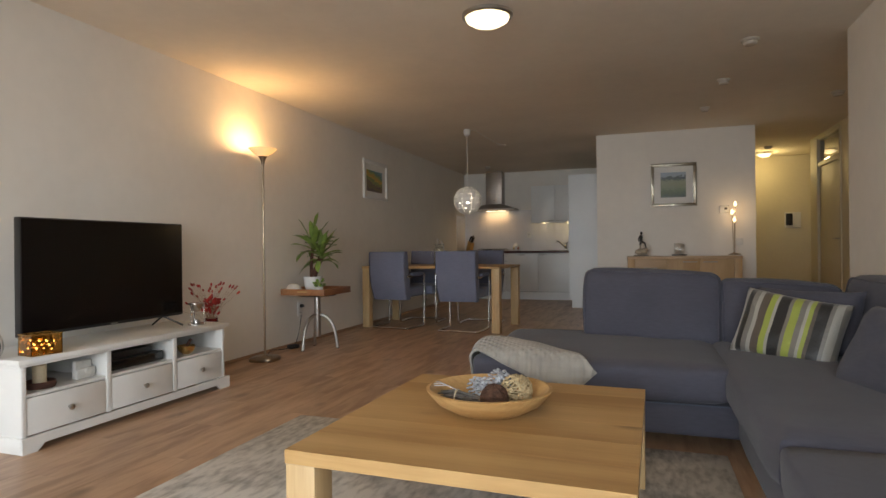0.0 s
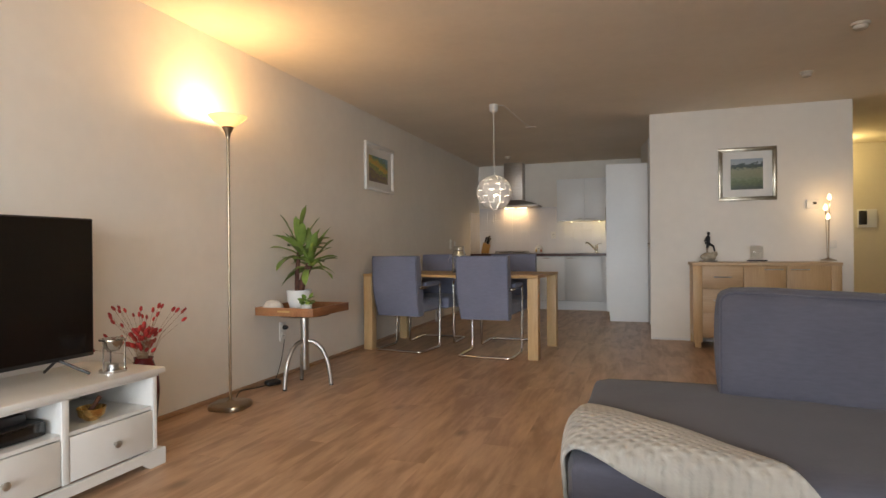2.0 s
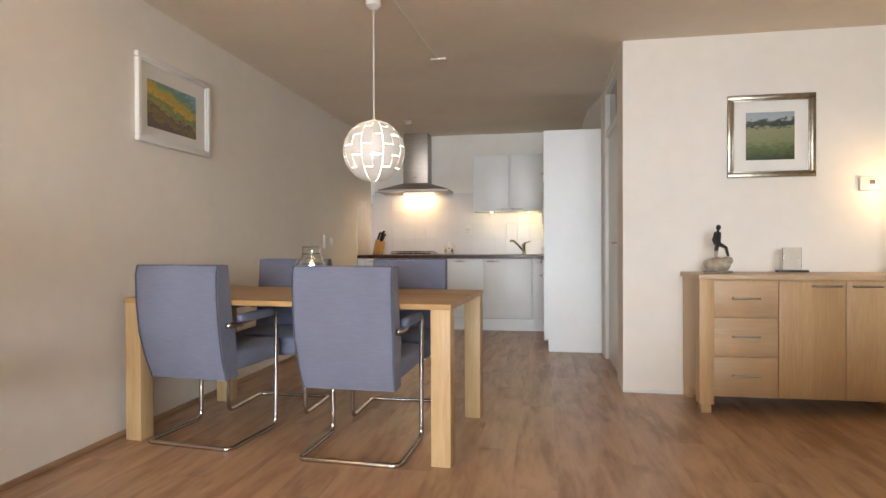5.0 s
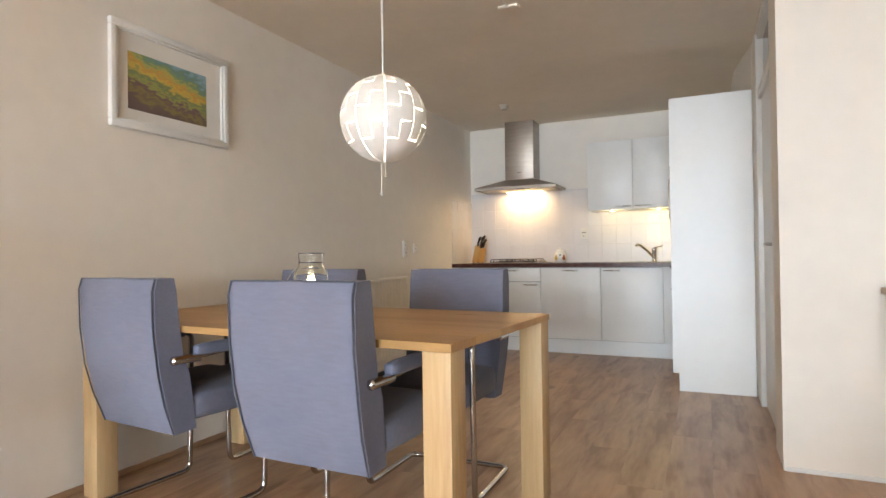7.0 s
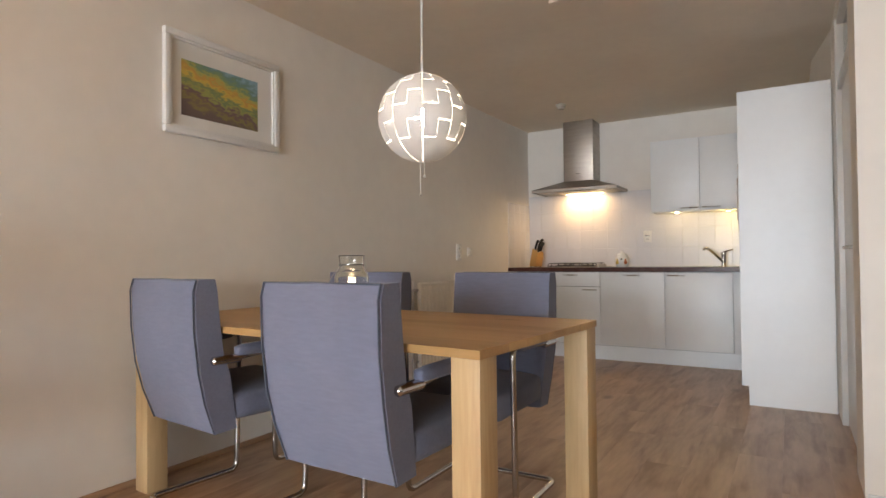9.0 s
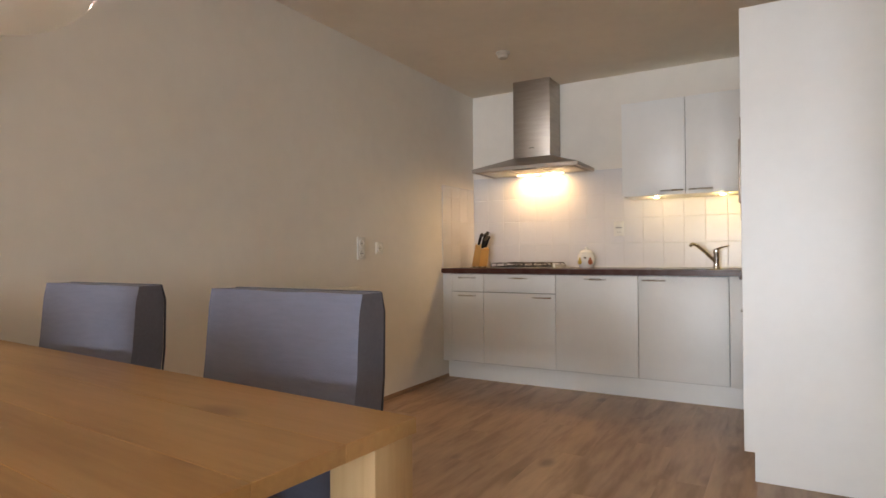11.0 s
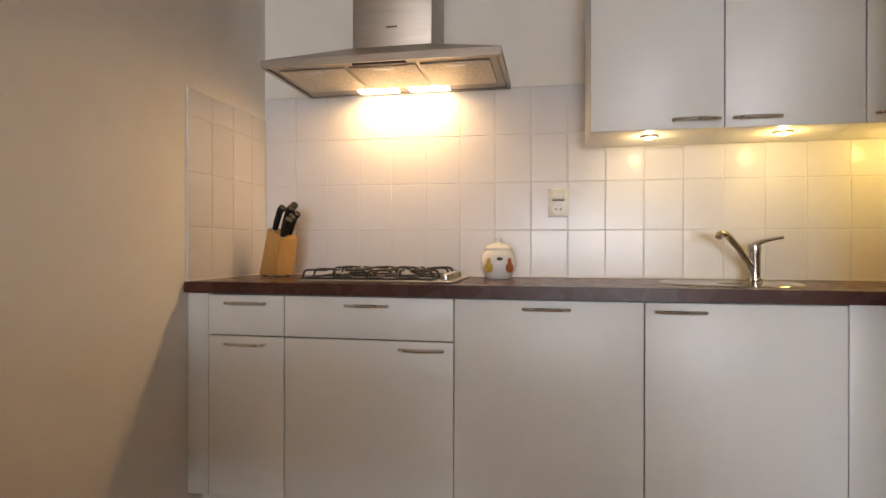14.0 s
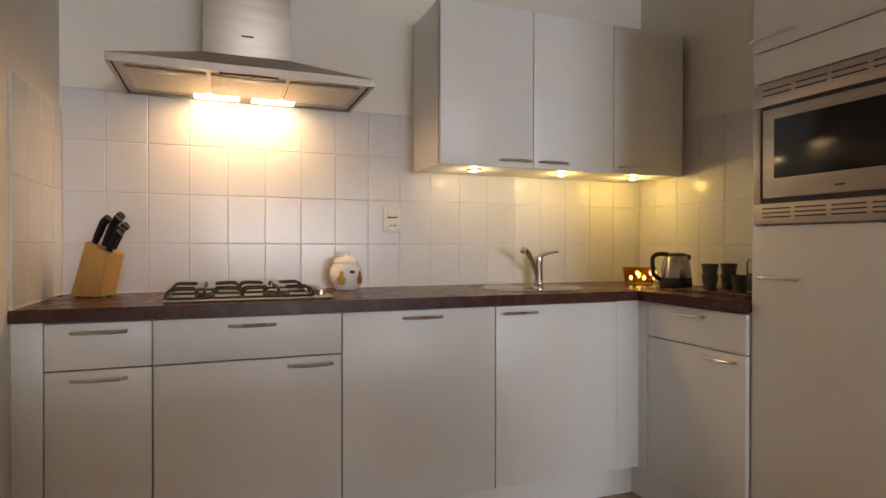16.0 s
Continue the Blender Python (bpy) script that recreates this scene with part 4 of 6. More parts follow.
dome_lamp("lit round ceiling lamp with nickel rim", (-0.68, 2.60, CEIL), 0.16, 6.0, SATIN)
dome_lamp("lit round white hall ceiling lamp", (2.1, 9.5, CEIL), 0.115, 4.0, PLASTIC)
for at, r, lab in (((0.985, 3.70, CEIL), 0.062, "white round smoke detector on the ceiling"), ((0.94, 4.75, CEIL), 0.055, "white round ventilation valve on the ceiling"),
                   ((0.89, 5.85, CEIL), 0.05, "small white round ceiling fitting"), ((2.05, 5.6, CEIL), 0.06, "flat white round ceiling fitting"),
                   ((2.05, 8.9, CEIL), 0.06, "flat white round hall ceiling fitting"), ((-2.42, 9.35, CEIL), 0.05, "flat white round ceiling fitting")):
    v = thing("ceiling_fitting", lab, "ceiling fitting", at, "round ceiling fittings")
    part("base", lathe(bmesh.new(), [(r, -0.001), (r, -0.012), (r * 0.9, -0.018)], seg=28), SHADED_PLASTIC, v)
    part("cover", lathe(bmesh.new(), [(r * 0.75, -0.016), (r * 0.78, -0.034), (r * 0.6, -0.044), (0, -0.046)], seg=28), SHADED_PLASTIC, v)


# ---- dining corner ----
def boarded_top(parent, x0, x1, y0, y1, z0, z1, count):
    """A table top glued up from uneven oak boards that run along x."""
    rnd_ = random.Random(count * 7 + int(x1 * 100))
    cuts = [y0 + (y1 - y0) * (k + (rnd_.uniform(-0.18, 0.18) if 0 < k < count else 0)) / count for k in range(count + 1)]
    for a, b in zip(cuts, cuts[1:]):
        part("tabletop_board", B(x0, x1, a, b, z0, z1, bev=0.0008, seg=1), OAK, parent)


dt = thing("dining_table", "pale knotty oak dining table with thick square legs", "table", pose(-1.303, 5.472, 0, 0, 0, -3.7) @ Matrix.Translation((-1.80, 0, 0)))
TL, TWI = 1.80, 0.90
boarded_top(dt, 0, TL, 0, TWI, 0.738, 0.764, 6)
for a in (0.004, TL - 0.099):
    for b in (0.004, TWI - 0.099):
        part("leg", B(a, a + 0.095, b, b + 0.095, 0.0, 0.7375, bev=0.003), OAK_Z, dt)


def dining_chair(m):
    """Local y: forward, away from the back. The base stands at z 0."""
    c = thing("dining_chair", "slate blue-grey upholstered cantilever dining chair", "chair", m, "chairs round the dining table")
    hw = 0.245
    # outline of the back in (y, z): bent near the seat
    outer = [(-0.035, 0.945), (-0.048, 0.90), (-0.045, 0.75), (-0.028, 0.60), (0.0, 0.48), (0.045, 0.355)]
    innr = [(0.145, 0.36), (0.125, 0.48), (0.105, 0.58), (0.078, 0.66), (0.062, 0.76), (0.052, 0.90), (0.04, 0.945)]
    ring = outer + innr
    bk = bmesh.new()
    xs = [-hw, -hw + 0.012, -hw + 0.03, -0.12, 0.0, 0.12, hw - 0.03, hw - 0.012, hw]
    cy = 0.04
    rows = []
    for i, x in enumerate(xs):
        k = (0.90, 0.97, 1.0, 1.03, 1.04, 1.03, 1.0, 0.97, 0.90)[i]
        row = []
        for y, z in ring:
            mz = cy + (0.6 - z) * 0.08
            taper = 1 - 0.06 * max(0, (0.6 - z) / 0.25)
            row.append(bk.verts.new((x * taper, mz + (y - mz) * k, z)))
        rows.append(row)
    n_ = len(ring)
    for a, b in zip(rows, rows[1:]):
        for i in range(n_):
            bk.faces.new((a[i], a[(i + 1) % n_], b[(i + 1) % n_], b[i]))
    bk.faces.new(rows[0][::-1])
    bk.faces.new(rows[-1])
    for v in bk.verts:
        v.co += 0.003 * noise.noise_vector(v.co * 7)
    back = part("backrest", bk, SLATE, c, smooth=50)
    for s in (-1, 1):
        pts = [(s * (hw - 0.004) * (1 - 0.06 * max(0, (0.6 - z) / 0.25)), y - 0.002, z) for y, z in outer]
        part("piping", tube(bmesh.new(), pts, 0.0032, 6), PIPING, back, "dark seam piping")
    part("piping", tube(bmesh.new(), [(-hw + 0.005, -0.036, 0.944), (hw - 0.005, -0.036, 0.944)], 0.0032, 6), PIPING, back, "dark seam piping")
    part("seat", puff(bmesh.new(), -0.232, 0.232, 0.10, 0.56, 0.385, 0.505, 0.03, 0.015, 8, 0.003), SLATE, c)
    for s in (-1, 1):
        x = s * 0.252
        fr = bmesh.new()
        tube(fr, [(x, 0.025, 0.635), (x, 0.47, 0.668), (x, 0.455, 0.012), (x, 0.03, 0.012), (0.0, 0.03, 0.012)], 0.0125, 12, 0.045)
        part("frame_tube", fr, CHROME, c, "bright steel tube frame")
        part("arm_pad", puff(bmesh.new(), x - 0.022, x + 0.022, 0.12, 0.43, 0.644, 0.688, 0.016, 0.002, 5), SLATE, c)
        part("end_cap", lathe(bmesh.new(), [(0.0, -0.004), (0.010, 0.0), (0.0165, 0.006), (0.0165, 0.12), (0.0125, 0.122)], (x, 0.018, 0.638), 14, "y"), CHROME, c)
    return c


ch = dining_chair(pose(-1.795, 5.41, 0, 0, 0, -2))
copy_thing(ch, pose(-2.695, 5.50, 0, 0, 0, -6))
copy_thing(ch, pose(-1.76, 6.61, 0, 0, 0, 180))
copy_thing(ch, pose(-2.575, 6.61, 0, 0, 0, 181))

# lantern jar on the dining table
lj = thing("lantern_jar", "tall clear glass lantern jar with dark pebbles and candle", "lantern", (-2.215, 6.03, 0.7645))
part("jar", lathe(bmesh.new(), [(0.0, 0.0), (0.068, 0.0), (0.074, 0.008), (0.074, 0.175), (0.066, 0.198), (0.054, 0.214), (0.052, 0.235), (0.055, 0.255), (0.055, 0.270),
                                (0.051, 0.270), (0.051, 0.255), (0.048, 0.236), (0.050, 0.213), (0.063, 0.195), (0.071, 0.173), (0.071, 0.010), (0.0, 0.004)], seg=36), CLEAR, lj)
for zr in (0.226, 0.266):
    part("wire_ring", lathe(bmesh.new(), [(0.0545, zr), (0.0572, zr + 0.001), (0.0572, zr + 0.003), (0.0545, zr + 0.004)], seg=30), BLACKM, lj)
part("wire_handle", tube(bmesh.new(), [(-0.053, 0, 0.23), (-0.075, -0.02, 0.20), (-0.10, -0.06, 0.13), (-0.085, -0.075, 0.115)], 0.0018, 6, 0.02), SATIN, lj)
pb = bmesh.new()
rnd = random.Random(4)
for i in range(60):
    a, q = rnd.uniform(0, 6.28), 0.062 * rnd.random() ** 0.5
    ball(pb, (q * math.cos(a), q * math.sin(a), 0.012 + rnd.random() * 0.028), 0.009, (1, 1, 0.8), 6)
part("pebbles", pb, BLACKM, lj)
part("red_heart", ball(bmesh.new(), (0.025, -0.035, 0.062), 0.018, (1, 0.6, 1), 10), mat("orange_red", (0.62, 0.07, 0.025), 0.5), lj)
part("candle", lathe(bmesh.new(), [(0.0, 0.045), (0.03, 0.045), (0.03, 0.125), (0.0, 0.127)], seg=20), mat("greenish_glass_candle", (0.45, 0.42, 0.33), 0.4), lj)
part("flame", ball(bmesh.new(), (0, 0, 0.148), 0.017, (1, 1, 1.5), 12), glow("candle_flame", (1.0, 0.76, 0.42), 16), lj)


# pendant: a globe of stepped plates with light between them
pd = thing("pendant_lamp", "white globe pendant of stepped plates, lit from within", "pendant lamp", (-1.828, 6.01, 1.575))
PR = 0.175
gl = bmesh.new()
NU, NV = 540, 180


def gap_line(u, v):
    """Whether the point (degrees round, degrees from the pole) lies in a slit between two plates."""
    if v < 12 or v > 172:
        return False
    w = 0.5 / max(0.25, math.sin(radians(v)))
    u = (u - 303) % 360
    k, d = int(u // 40), u % 40
    off = min(d, 40 - d)
    m = int((u + 20) // 40) % 9
    if off < (1.7 * w if m == 0 else w) and (m == 0 or (47 if m % 2 else 84) < v < 127 or m == 8):
        return True
    for low, high in ((47, 24), (84, 65), (126, 103)):
        if d < 20 and abs(v - low) < 0.6 or d > 20 and abs(v - high) < 0.6:
            return True
        if abs(d - 20) < 1.1 * w and high < v < low:
            return True
    return False


grid = [[gl.verts.new((PR * math.sin(math.pi * j / NV) * math.cos(2 * math.pi * i / NU), PR * math.sin(math.pi * j / NV) * math.sin(2 * math.pi * i / NU),
                       PR * math.cos(math.pi * j / NV))) for i in range(NU)] for j in range(2, NV - 1)]
for j in range(len(grid) - 1):
    for i in range(NU):
        if not gap_line((i + 0.5) * 360 / NU, (j + 2.5) * 180 / NV):
            gl.faces.new((grid[j][i], grid[j][(i + 1) % NU], grid[j + 1][(i + 1) % NU], grid[j + 1][i]))
for v in [v for v in gl.verts if not v.link_faces]:
    gl.verts.remove(v)
SHADE, nt_, b_, l_ = node_mat("translucent_white_plate")
b_.inputs["Base Color"].default_value = (0.70, 0.69, 0.67, 1)
b_.inputs["Roughness"].default_value = 0.5
tr, ms = nt_.nodes.new("ShaderNodeBsdfTranslucent"), nt_.nodes.new("ShaderNodeMixShader")
tr.inputs[0].default_value, ms.inputs[0].default_value = (0.85, 0.82, 0.78, 1), 0.02
l_.new(b_.outputs[0], ms.inputs[1])
l_.new(tr.outputs[0], ms.inputs[2])
l_.new(ms.outputs[0], nt_.nodes["Material Output"].inputs[0])
part("bulb", lathe(bmesh.new(), [(0.032 * math.sin(math.pi * k / 12), -0.032 * math.cos(math.pi * k / 12)) for k in range(13)], seg=20), glow("lit_bulb", (1.0, 0.88, 0.70), 110), pd)
part("lamp_holder", lathe(bmesh.new(), [(0.0, 0.034), (0.018, 0.036), (0.020, 0.09), (0.012, 0.10), (0.006, 0.16), (0.0, 0.161)], seg=18), PLASTIC, pd)
left = set(gl.faces)
while left:
    seed, piece = [left.pop()], []
    while seed:
        f = seed.pop()
        piece.append(f)
        for ed in f.edges:
            for q in ed.link_faces:
                if q in left:
                    left.remove(q)
                    seed.append(q)
    pl_, known = bmesh.new(), {}
    for f in piece:
        for v in f.verts:
            if v not in known:
                known[v] = pl_.verts.new(v.co)
        pl_.faces.new([known[v] for v in f.verts])
    part("globe_plate", pl_, SHADE, pd, smooth=60)
part("cord", tube(bmesh.new(), [(0, 0, PR - 0.002), (0, 0, CEIL - 1.57 - 0.09)], 0.004, 8), PLASTIC, pd)
part("canopy", lathe(bmesh.new(), [(0.0, -0.095), (0.02, -0.092), (0.042, -0.07), (0.045, -0.02), (0.04, -0.001)], (0, 0, CEIL - 1.57), 24), PLASTIC, pd)
part("top_cap", lathe(bmesh.new(), [(0.012, 0.159), (0.012, 0.185), (0.0, 0.187)], seg=14), PLASTIC, pd)
for dx, zz in ((-0.012, -0.305), (0.008, -0.232)):
    c_ = part("pull_cord", tube(bmesh.new(), [(dx, 0, -0.155), (dx, 0, zz)], 0.0016, 6), PLASTIC, pd)
    part("bead", ball(bmesh.new(), (dx, 0, zz), 0.006), SATIN, c_)
cbm = bmesh.new()
tube(cbm, [(-1.80, 6.01, CEIL - 0.012), (-1.735, 6.03, CEIL - 0.008), (-1.70, 6.3, CEIL - 0.03), (-1.68, 6.9, CEIL - 0.022), (-1.665, 7.17, CEIL - 0.01)], 0.004, 6)
solid("ceiling_cable", cbm, PLASTIC, "white lamp cable looped along the ceiling", "cable")
v = thing("ceiling_fitting", "square white ceiling outlet for the lamp cable", "ceiling fitting", (-1.665, 7.2, CEIL), "round ceiling fittings")
part("base", B(-0.06, 0.06, -0.03, 0.03, -0.016, -0.001, bev=0.004), CEILING, v)


# ---- pictures ----
def picture(label, m, w, h, border, frame_mats, art, art_box, depth=0.03):
    """Hangs on a wall: local x along it, z up, y out of it negative."""
    p = thing("picture", label, "picture", m, "framed pictures")
    for (x0, x1, z0, z1) in ((-w / 2, w / 2, h / 2 - border, h / 2), (-w / 2, w / 2, -h / 2, -h / 2 + border),
                             (-w / 2, -w / 2 + border, -h / 2 + border, h / 2 - border), (w / 2 - border, w / 2, -h / 2 + border, h / 2 - border)):
        part("frame", B(x0, x1, -depth, -0.001, z0, z1, bev=0.006), frame_mats[0], p)
    b2 = border * 1.3
    for (x0, x1, z0, z1) in ((-w / 2 + border, w / 2 - border, h / 2 - b2, h / 2 - border), (-w / 2 + border, w / 2 - border, -h / 2 + border, -h / 2 + b2),
                             (-w / 2 + border, -w / 2 + b2, -h / 2 + b2, h / 2 - b2), (w / 2 - b2, w / 2 - border, -h / 2 + b2, h / 2 - b2)):
        part("inner_frame", B(x0, x1, -depth * 0.7, -0.002, z0, z1, bev=0.002), frame_mats[1], p)
    part("mat_board", B(-w / 2 + b2, w / 2 - b2, -0.008, -0.002, -h / 2 + b2, h / 2 - b2), MATBOARD, p)
    x0, x1, z0, z1 = art_box
    part("print", B(x0, x1, -0.0095, -0.0085, z0, z1), art, p)
    return p


def landscape(name, bands, centre, scale, wobble, speck, slope=0.0, pale=1.0):
    """A loosely painted landscape: colour bands by height, bent and broken by noise."""
    m, nt, b, l = node_mat(name)
    N = nt.nodes.new
    tc, sp, n1, n2 = N("ShaderNodeTexCoord"), N("ShaderNodeSeparateXYZ"), N("ShaderNodeTexNoise"), N("ShaderNodeTexNoise")
    l.new(tc.outputs["Object"], sp.inputs[0])
    n1.inputs["Scale"].default_value, n2.inputs["Scale"].default_value = 8, 30
    n1.inputs["Detail"].default_value = n2.inputs["Detail"].default_value = 6
    mp = N("ShaderNodeMapping")
    mp.inputs["Scale"].default_value = (1.0, 1, 2.2)
    mp.inputs["Rotation"].default_value = (0, radians(18), 0)
    l.new(tc.outputs["Object"], mp.inputs[0])
    l.new(mp.outputs[0], n1.inputs["Vector"])
    l.new(mp.outputs[0], n2.inputs["Vector"])

    def math_(op, a, c):
        q = N("ShaderNodeMath")
        q.operation = op
        for i, s in enumerate((a, c)):
            if isinstance(s, float):
                q.inputs[i].default_value = s
            else:
                l.new(s, q.inputs[i])
        return q.outputs[0]
    h = math_("ADD", math_("MULTIPLY", math_("SUBTRACT", sp.outputs[2], float(centre)), float(scale)), 0.5)
    h = math_("ADD", h, math_("MULTIPLY", sp.outputs[0], float(slope)))
    h = math_("ADD", h, math_("MULTIPLY", math_("SUBTRACT", n1.outputs[0], 0.5), float(wobble)))
    h = math_("ADD", h, math_("MULTIPLY", math_("SUBTRACT", n2.outputs[0], 0.5), float(speck)))
    # pale brightens every band, painting in haze from reflections on picture glass
    bands = [(p, tuple(pale * q for q in c)) for p, c in bands]
    r = N("ShaderNodeValToRGB")
    e = r.color_ramp.elements
    e[0].position, e[0].color = bands[0][0], (*bands[0][1], 1)
    e[1].position, e[1].color = bands[-1][0], (*bands[-1][1], 1)
    for p, c in bands[1:-1]:
        e.new(p).color = (*c, 1)
    l.new(h, r.inputs[0])
    l.new(r.outputs[0], b.inputs["Base Color"])
    b.inputs["Roughness"].default_value = 0.35
    return m


# the last factor, 1.35, puts the glazing's reflection haze into the print colours
HILLS = landscape("painted_hills", [(0.0, (0.13, 0.09, 0.08)), (0.12, (0.20, 0.17, 0.06)), (0.24, (0.13, 0.075, 0.09)), (0.34, (0.27, 0.28, 0.08)), (0.43, (0.14, 0.19, 0.09)), (0.52, (0.50, 0.37, 0.07)),
                                    (0.61, (0.46, 0.25, 0.06)), (0.69, (0.36, 0.34, 0.09)), (0.77, (0.17, 0.25, 0.13)), (0.86, (0.12, 0.22, 0.20)), (0.96, (0.20, 0.33, 0.40))], 0.0, 3.4, 0.5, 0.3, 0.75, 1.35)
FIELD = landscape("painted_field", [(0.0, (0.03, 0.045, 0.02)), (0.22, (0.09, 0.12, 0.04)), (0.40, (0.20, 0.22, 0.11)), (0.66, (0.25, 0.26, 0.15)), (0.72, (0.03, 0.05, 0.035)),
                                    (0.80, (0.05, 0.07, 0.06)), (0.86, (0.36, 0.40, 0.42)), (1.0, (0.30, 0.36, 0.42))], 0.0, 3.1, 0.16, 0.30)
picture("colourful hill landscape in a white frame with wide mat", pose(XL, 6.13, 1.90, 0, 0, 90), 0.728, 0.512, 0.035, (WHITE, WHITE), HILLS, (-0.265, 0.215, -0.155, 0.125))
picture("pale field landscape in a silver-gilt frame", pose(0.626, 7.055, 1.765, 0, 0, 0), 0.548, 0.555, 0.032, (SILVERLEAF, SILVERLEAF), FIELD, (-0.155, 0.148, -0.16, 0.16))

# ---- sideboard and what stands on it ----
sb = thing("sideboard", "oak-veneer sideboard with three drawers and two doors", "sideboard", pose(0.052, 7.035, 0, 0, 0, 1.5))
SW, SD = 1.29, 0.44
part("top", B(-0.005, SW + 0.005, -SD - 0.012, 0.0, 0.823, 0.852, bev=0.003), ALDER_X, sb)
for a in (0.0, SW - 0.085):
    lg = bmesh.new()
    box(lg, a, a + 0.085, -SD, -SD + 0.085, 0.055, 0.8225, bev=0.003)
    part("corner_post", lg, ALDER, sb)
    part("foot", B(a + 0.012, a + 0.073, -SD + 0.012, -SD + 0.073, 0.0, 0.0545, bev=0.004), ALDER, sb)
    part("foot", B(a + 0.012, a + 0.073, -0.07, -0.01, 0.0, 0.0995, bev=0.004), ALDER, sb)
part("body", B(0.012, SW - 0.012, -SD + 0.03, -0.001, 0.10, 0.8225), ALDER, sb)
dw = (SW - 0.17) / 3
for k, (z0, z1) in enumerate(((0.592, 0.815), (0.352, 0.588), (0.112, 0.348))):
    d = part("drawer_front", B(0.087, 0.085 + dw - 0.002, -SD + 0.012, -SD + 0.0295, z0, z1, bev=0.002), ALDER_X, sb)
    zc = (z0 + z1) / 2 + 0.005
    part("handle", tube(bmesh.new(), [(0.085 + dw / 2 - 0.075, -SD + 0.013, zc), (0.085 + dw / 2 - 0.075, -SD - 0.010, zc), (0.085 + dw / 2 + 0.075, -SD - 0.010, zc), (0.085 + dw / 2 + 0.075, -SD + 0.013, zc)], 0.006, 8, 0.008), SATIN, d)
for k in (1, 2):
    a = 0.085 + k * dw
    d = part("door", B(a + 0.002, a + dw - 0.002, -SD + 0.012, -SD + 0.0295, 0.112, 0.815, bev=0.002), ALDER, sb)
    hc = a + (dw - 0.11 if k == 1 else 0.115)
    part("handle", tube(bmesh.new(), [(hc - 0.075, -SD + 0.013, 0.785), (hc - 0.075, -SD - 0.010, 0.785), (hc + 0.075, -SD - 0.010, 0.785), (hc + 0.075, -SD + 0.013, 0.785)], 0.006, 8, 0.008), SATIN, d)

# statue: one mesh, bronze walker on a rock
stt = bmesh.new()
ball(stt, (0.0, 0, 0.048), 0.06, (1.25, 0.75, 0.75), 14)
ball(stt, (0.055, 0, 0.075), 0.035, (1.1, 0.8, 0.9), 10)
for vtx in stt.verts:
    vtx.co += 0.012 * noise.noise_vector(vtx.co * 22)
box(stt, -0.085, 0.085, -0.045, 0.045, 0.0, 0.012, bev=0.003)
nst = len(stt.faces)
tube(stt, [(-0.012, 0, 0.085), (-0.01, 0, 0.14), (0.0, 0, 0.19)], 0.012, 8, 0, lambda s: 0.7 + 0.6 * s)
tube(stt, [(0.06, 0, 0.105), (0.048, 0, 0.16), (0.005, 0, 0.185)], 0.011, 8, 0, lambda s: 0.7 + 0.6 * s)
tube(stt, [(0.0, 0, 0.18), (-0.004, 0, 0.23), (0.0, 0, 0.262)], 0.019, 8, 0, lambda s: 0.8 + 0.5 * math.sin(2.6 * s))
tube(stt, [(-0.012, -0.02, 0.255), (-0.03, -0.024, 0.215), (-0.018, -0.024, 0.18)], 0.0065, 8)
tube(stt, [(0.0, 0.0, 0.258), (0.002, 0, 0.28)], 0.008, 8)
ball(stt, (0.004, 0, 0.290), 0.016, (1, 0.9, 1.2), 10)
stt.faces.ensure_lookup_table()
for i, f_ in enumerate(stt.faces):
    f_.material_index = 1 if i >= nst else 0
solid("statue", stt, [STONE, BLACKM], "dark bronze striding figure standing on a rough stone", "statue", at=pose(0.225, 6.80, 0.856, 0, 0, -12))

gp = thing("glass_plaque", "upright etched glass plaque on a dark base", "plaque", (0.675, 6.83, 0.859))
part("base", B(-0.09, 0.09, -0.03, 0.03, 0, 0.014, bev=0.003), BLACKM, gp)
part("plate", B(-0.055, 0.055, -0.006, 0.006, 0.0145, 0.155, bev=0.002), glass("etched_glass", (0.95, 0.97, 0.97), 0.05), gp)

tl = thing("table_lamp", "slim three-stem table lamp with lit candle bulbs", "table lamp", (1.30, 6.85, 0.865))
part("base", lathe(bmesh.new(), [(0.0, 0.0), (0.07, 0.0), (0.068, 0.008), (0.03, 0.018), (0.02, 0.024), (0.0, 0.025)], seg=32), BRONZE, tl)
FL = glow("flame_bulb", (1.0, 0.74, 0.38), 9)
for dx, dy, zt in ((0.012, 0, 0.59), (-0.024, -0.01, 0.49), (0.004, 0.012, 0.40)):
    s = part("stem", tube(bmesh.new(), [(dx * 0.4, dy * 0.4, 0.02), (dx, dy, zt)], 0.0035, 8), BRONZE, tl)
    part("bulb", lathe(bmesh.new(), [(0.006, 0), (0.016, 0.012), (0.018, 0.025), (0.012, 0.045), (0.004, 0.06), (0, 0.064)], (dx, dy, zt), 14), FL, s)
th = thing("thermostat", "white wall thermostat with small display", "thermostat", (1.215, 7.055, 1.432))
part("body", B(-0.055, 0.055, -0.03, -0.0005, -0.045, 0.045, bev=0.006), PLASTIC, th)
part("display", B(0.0, 0.032, -0.0325, -0.0305, -0.005, 0.022), BLACKP, th)

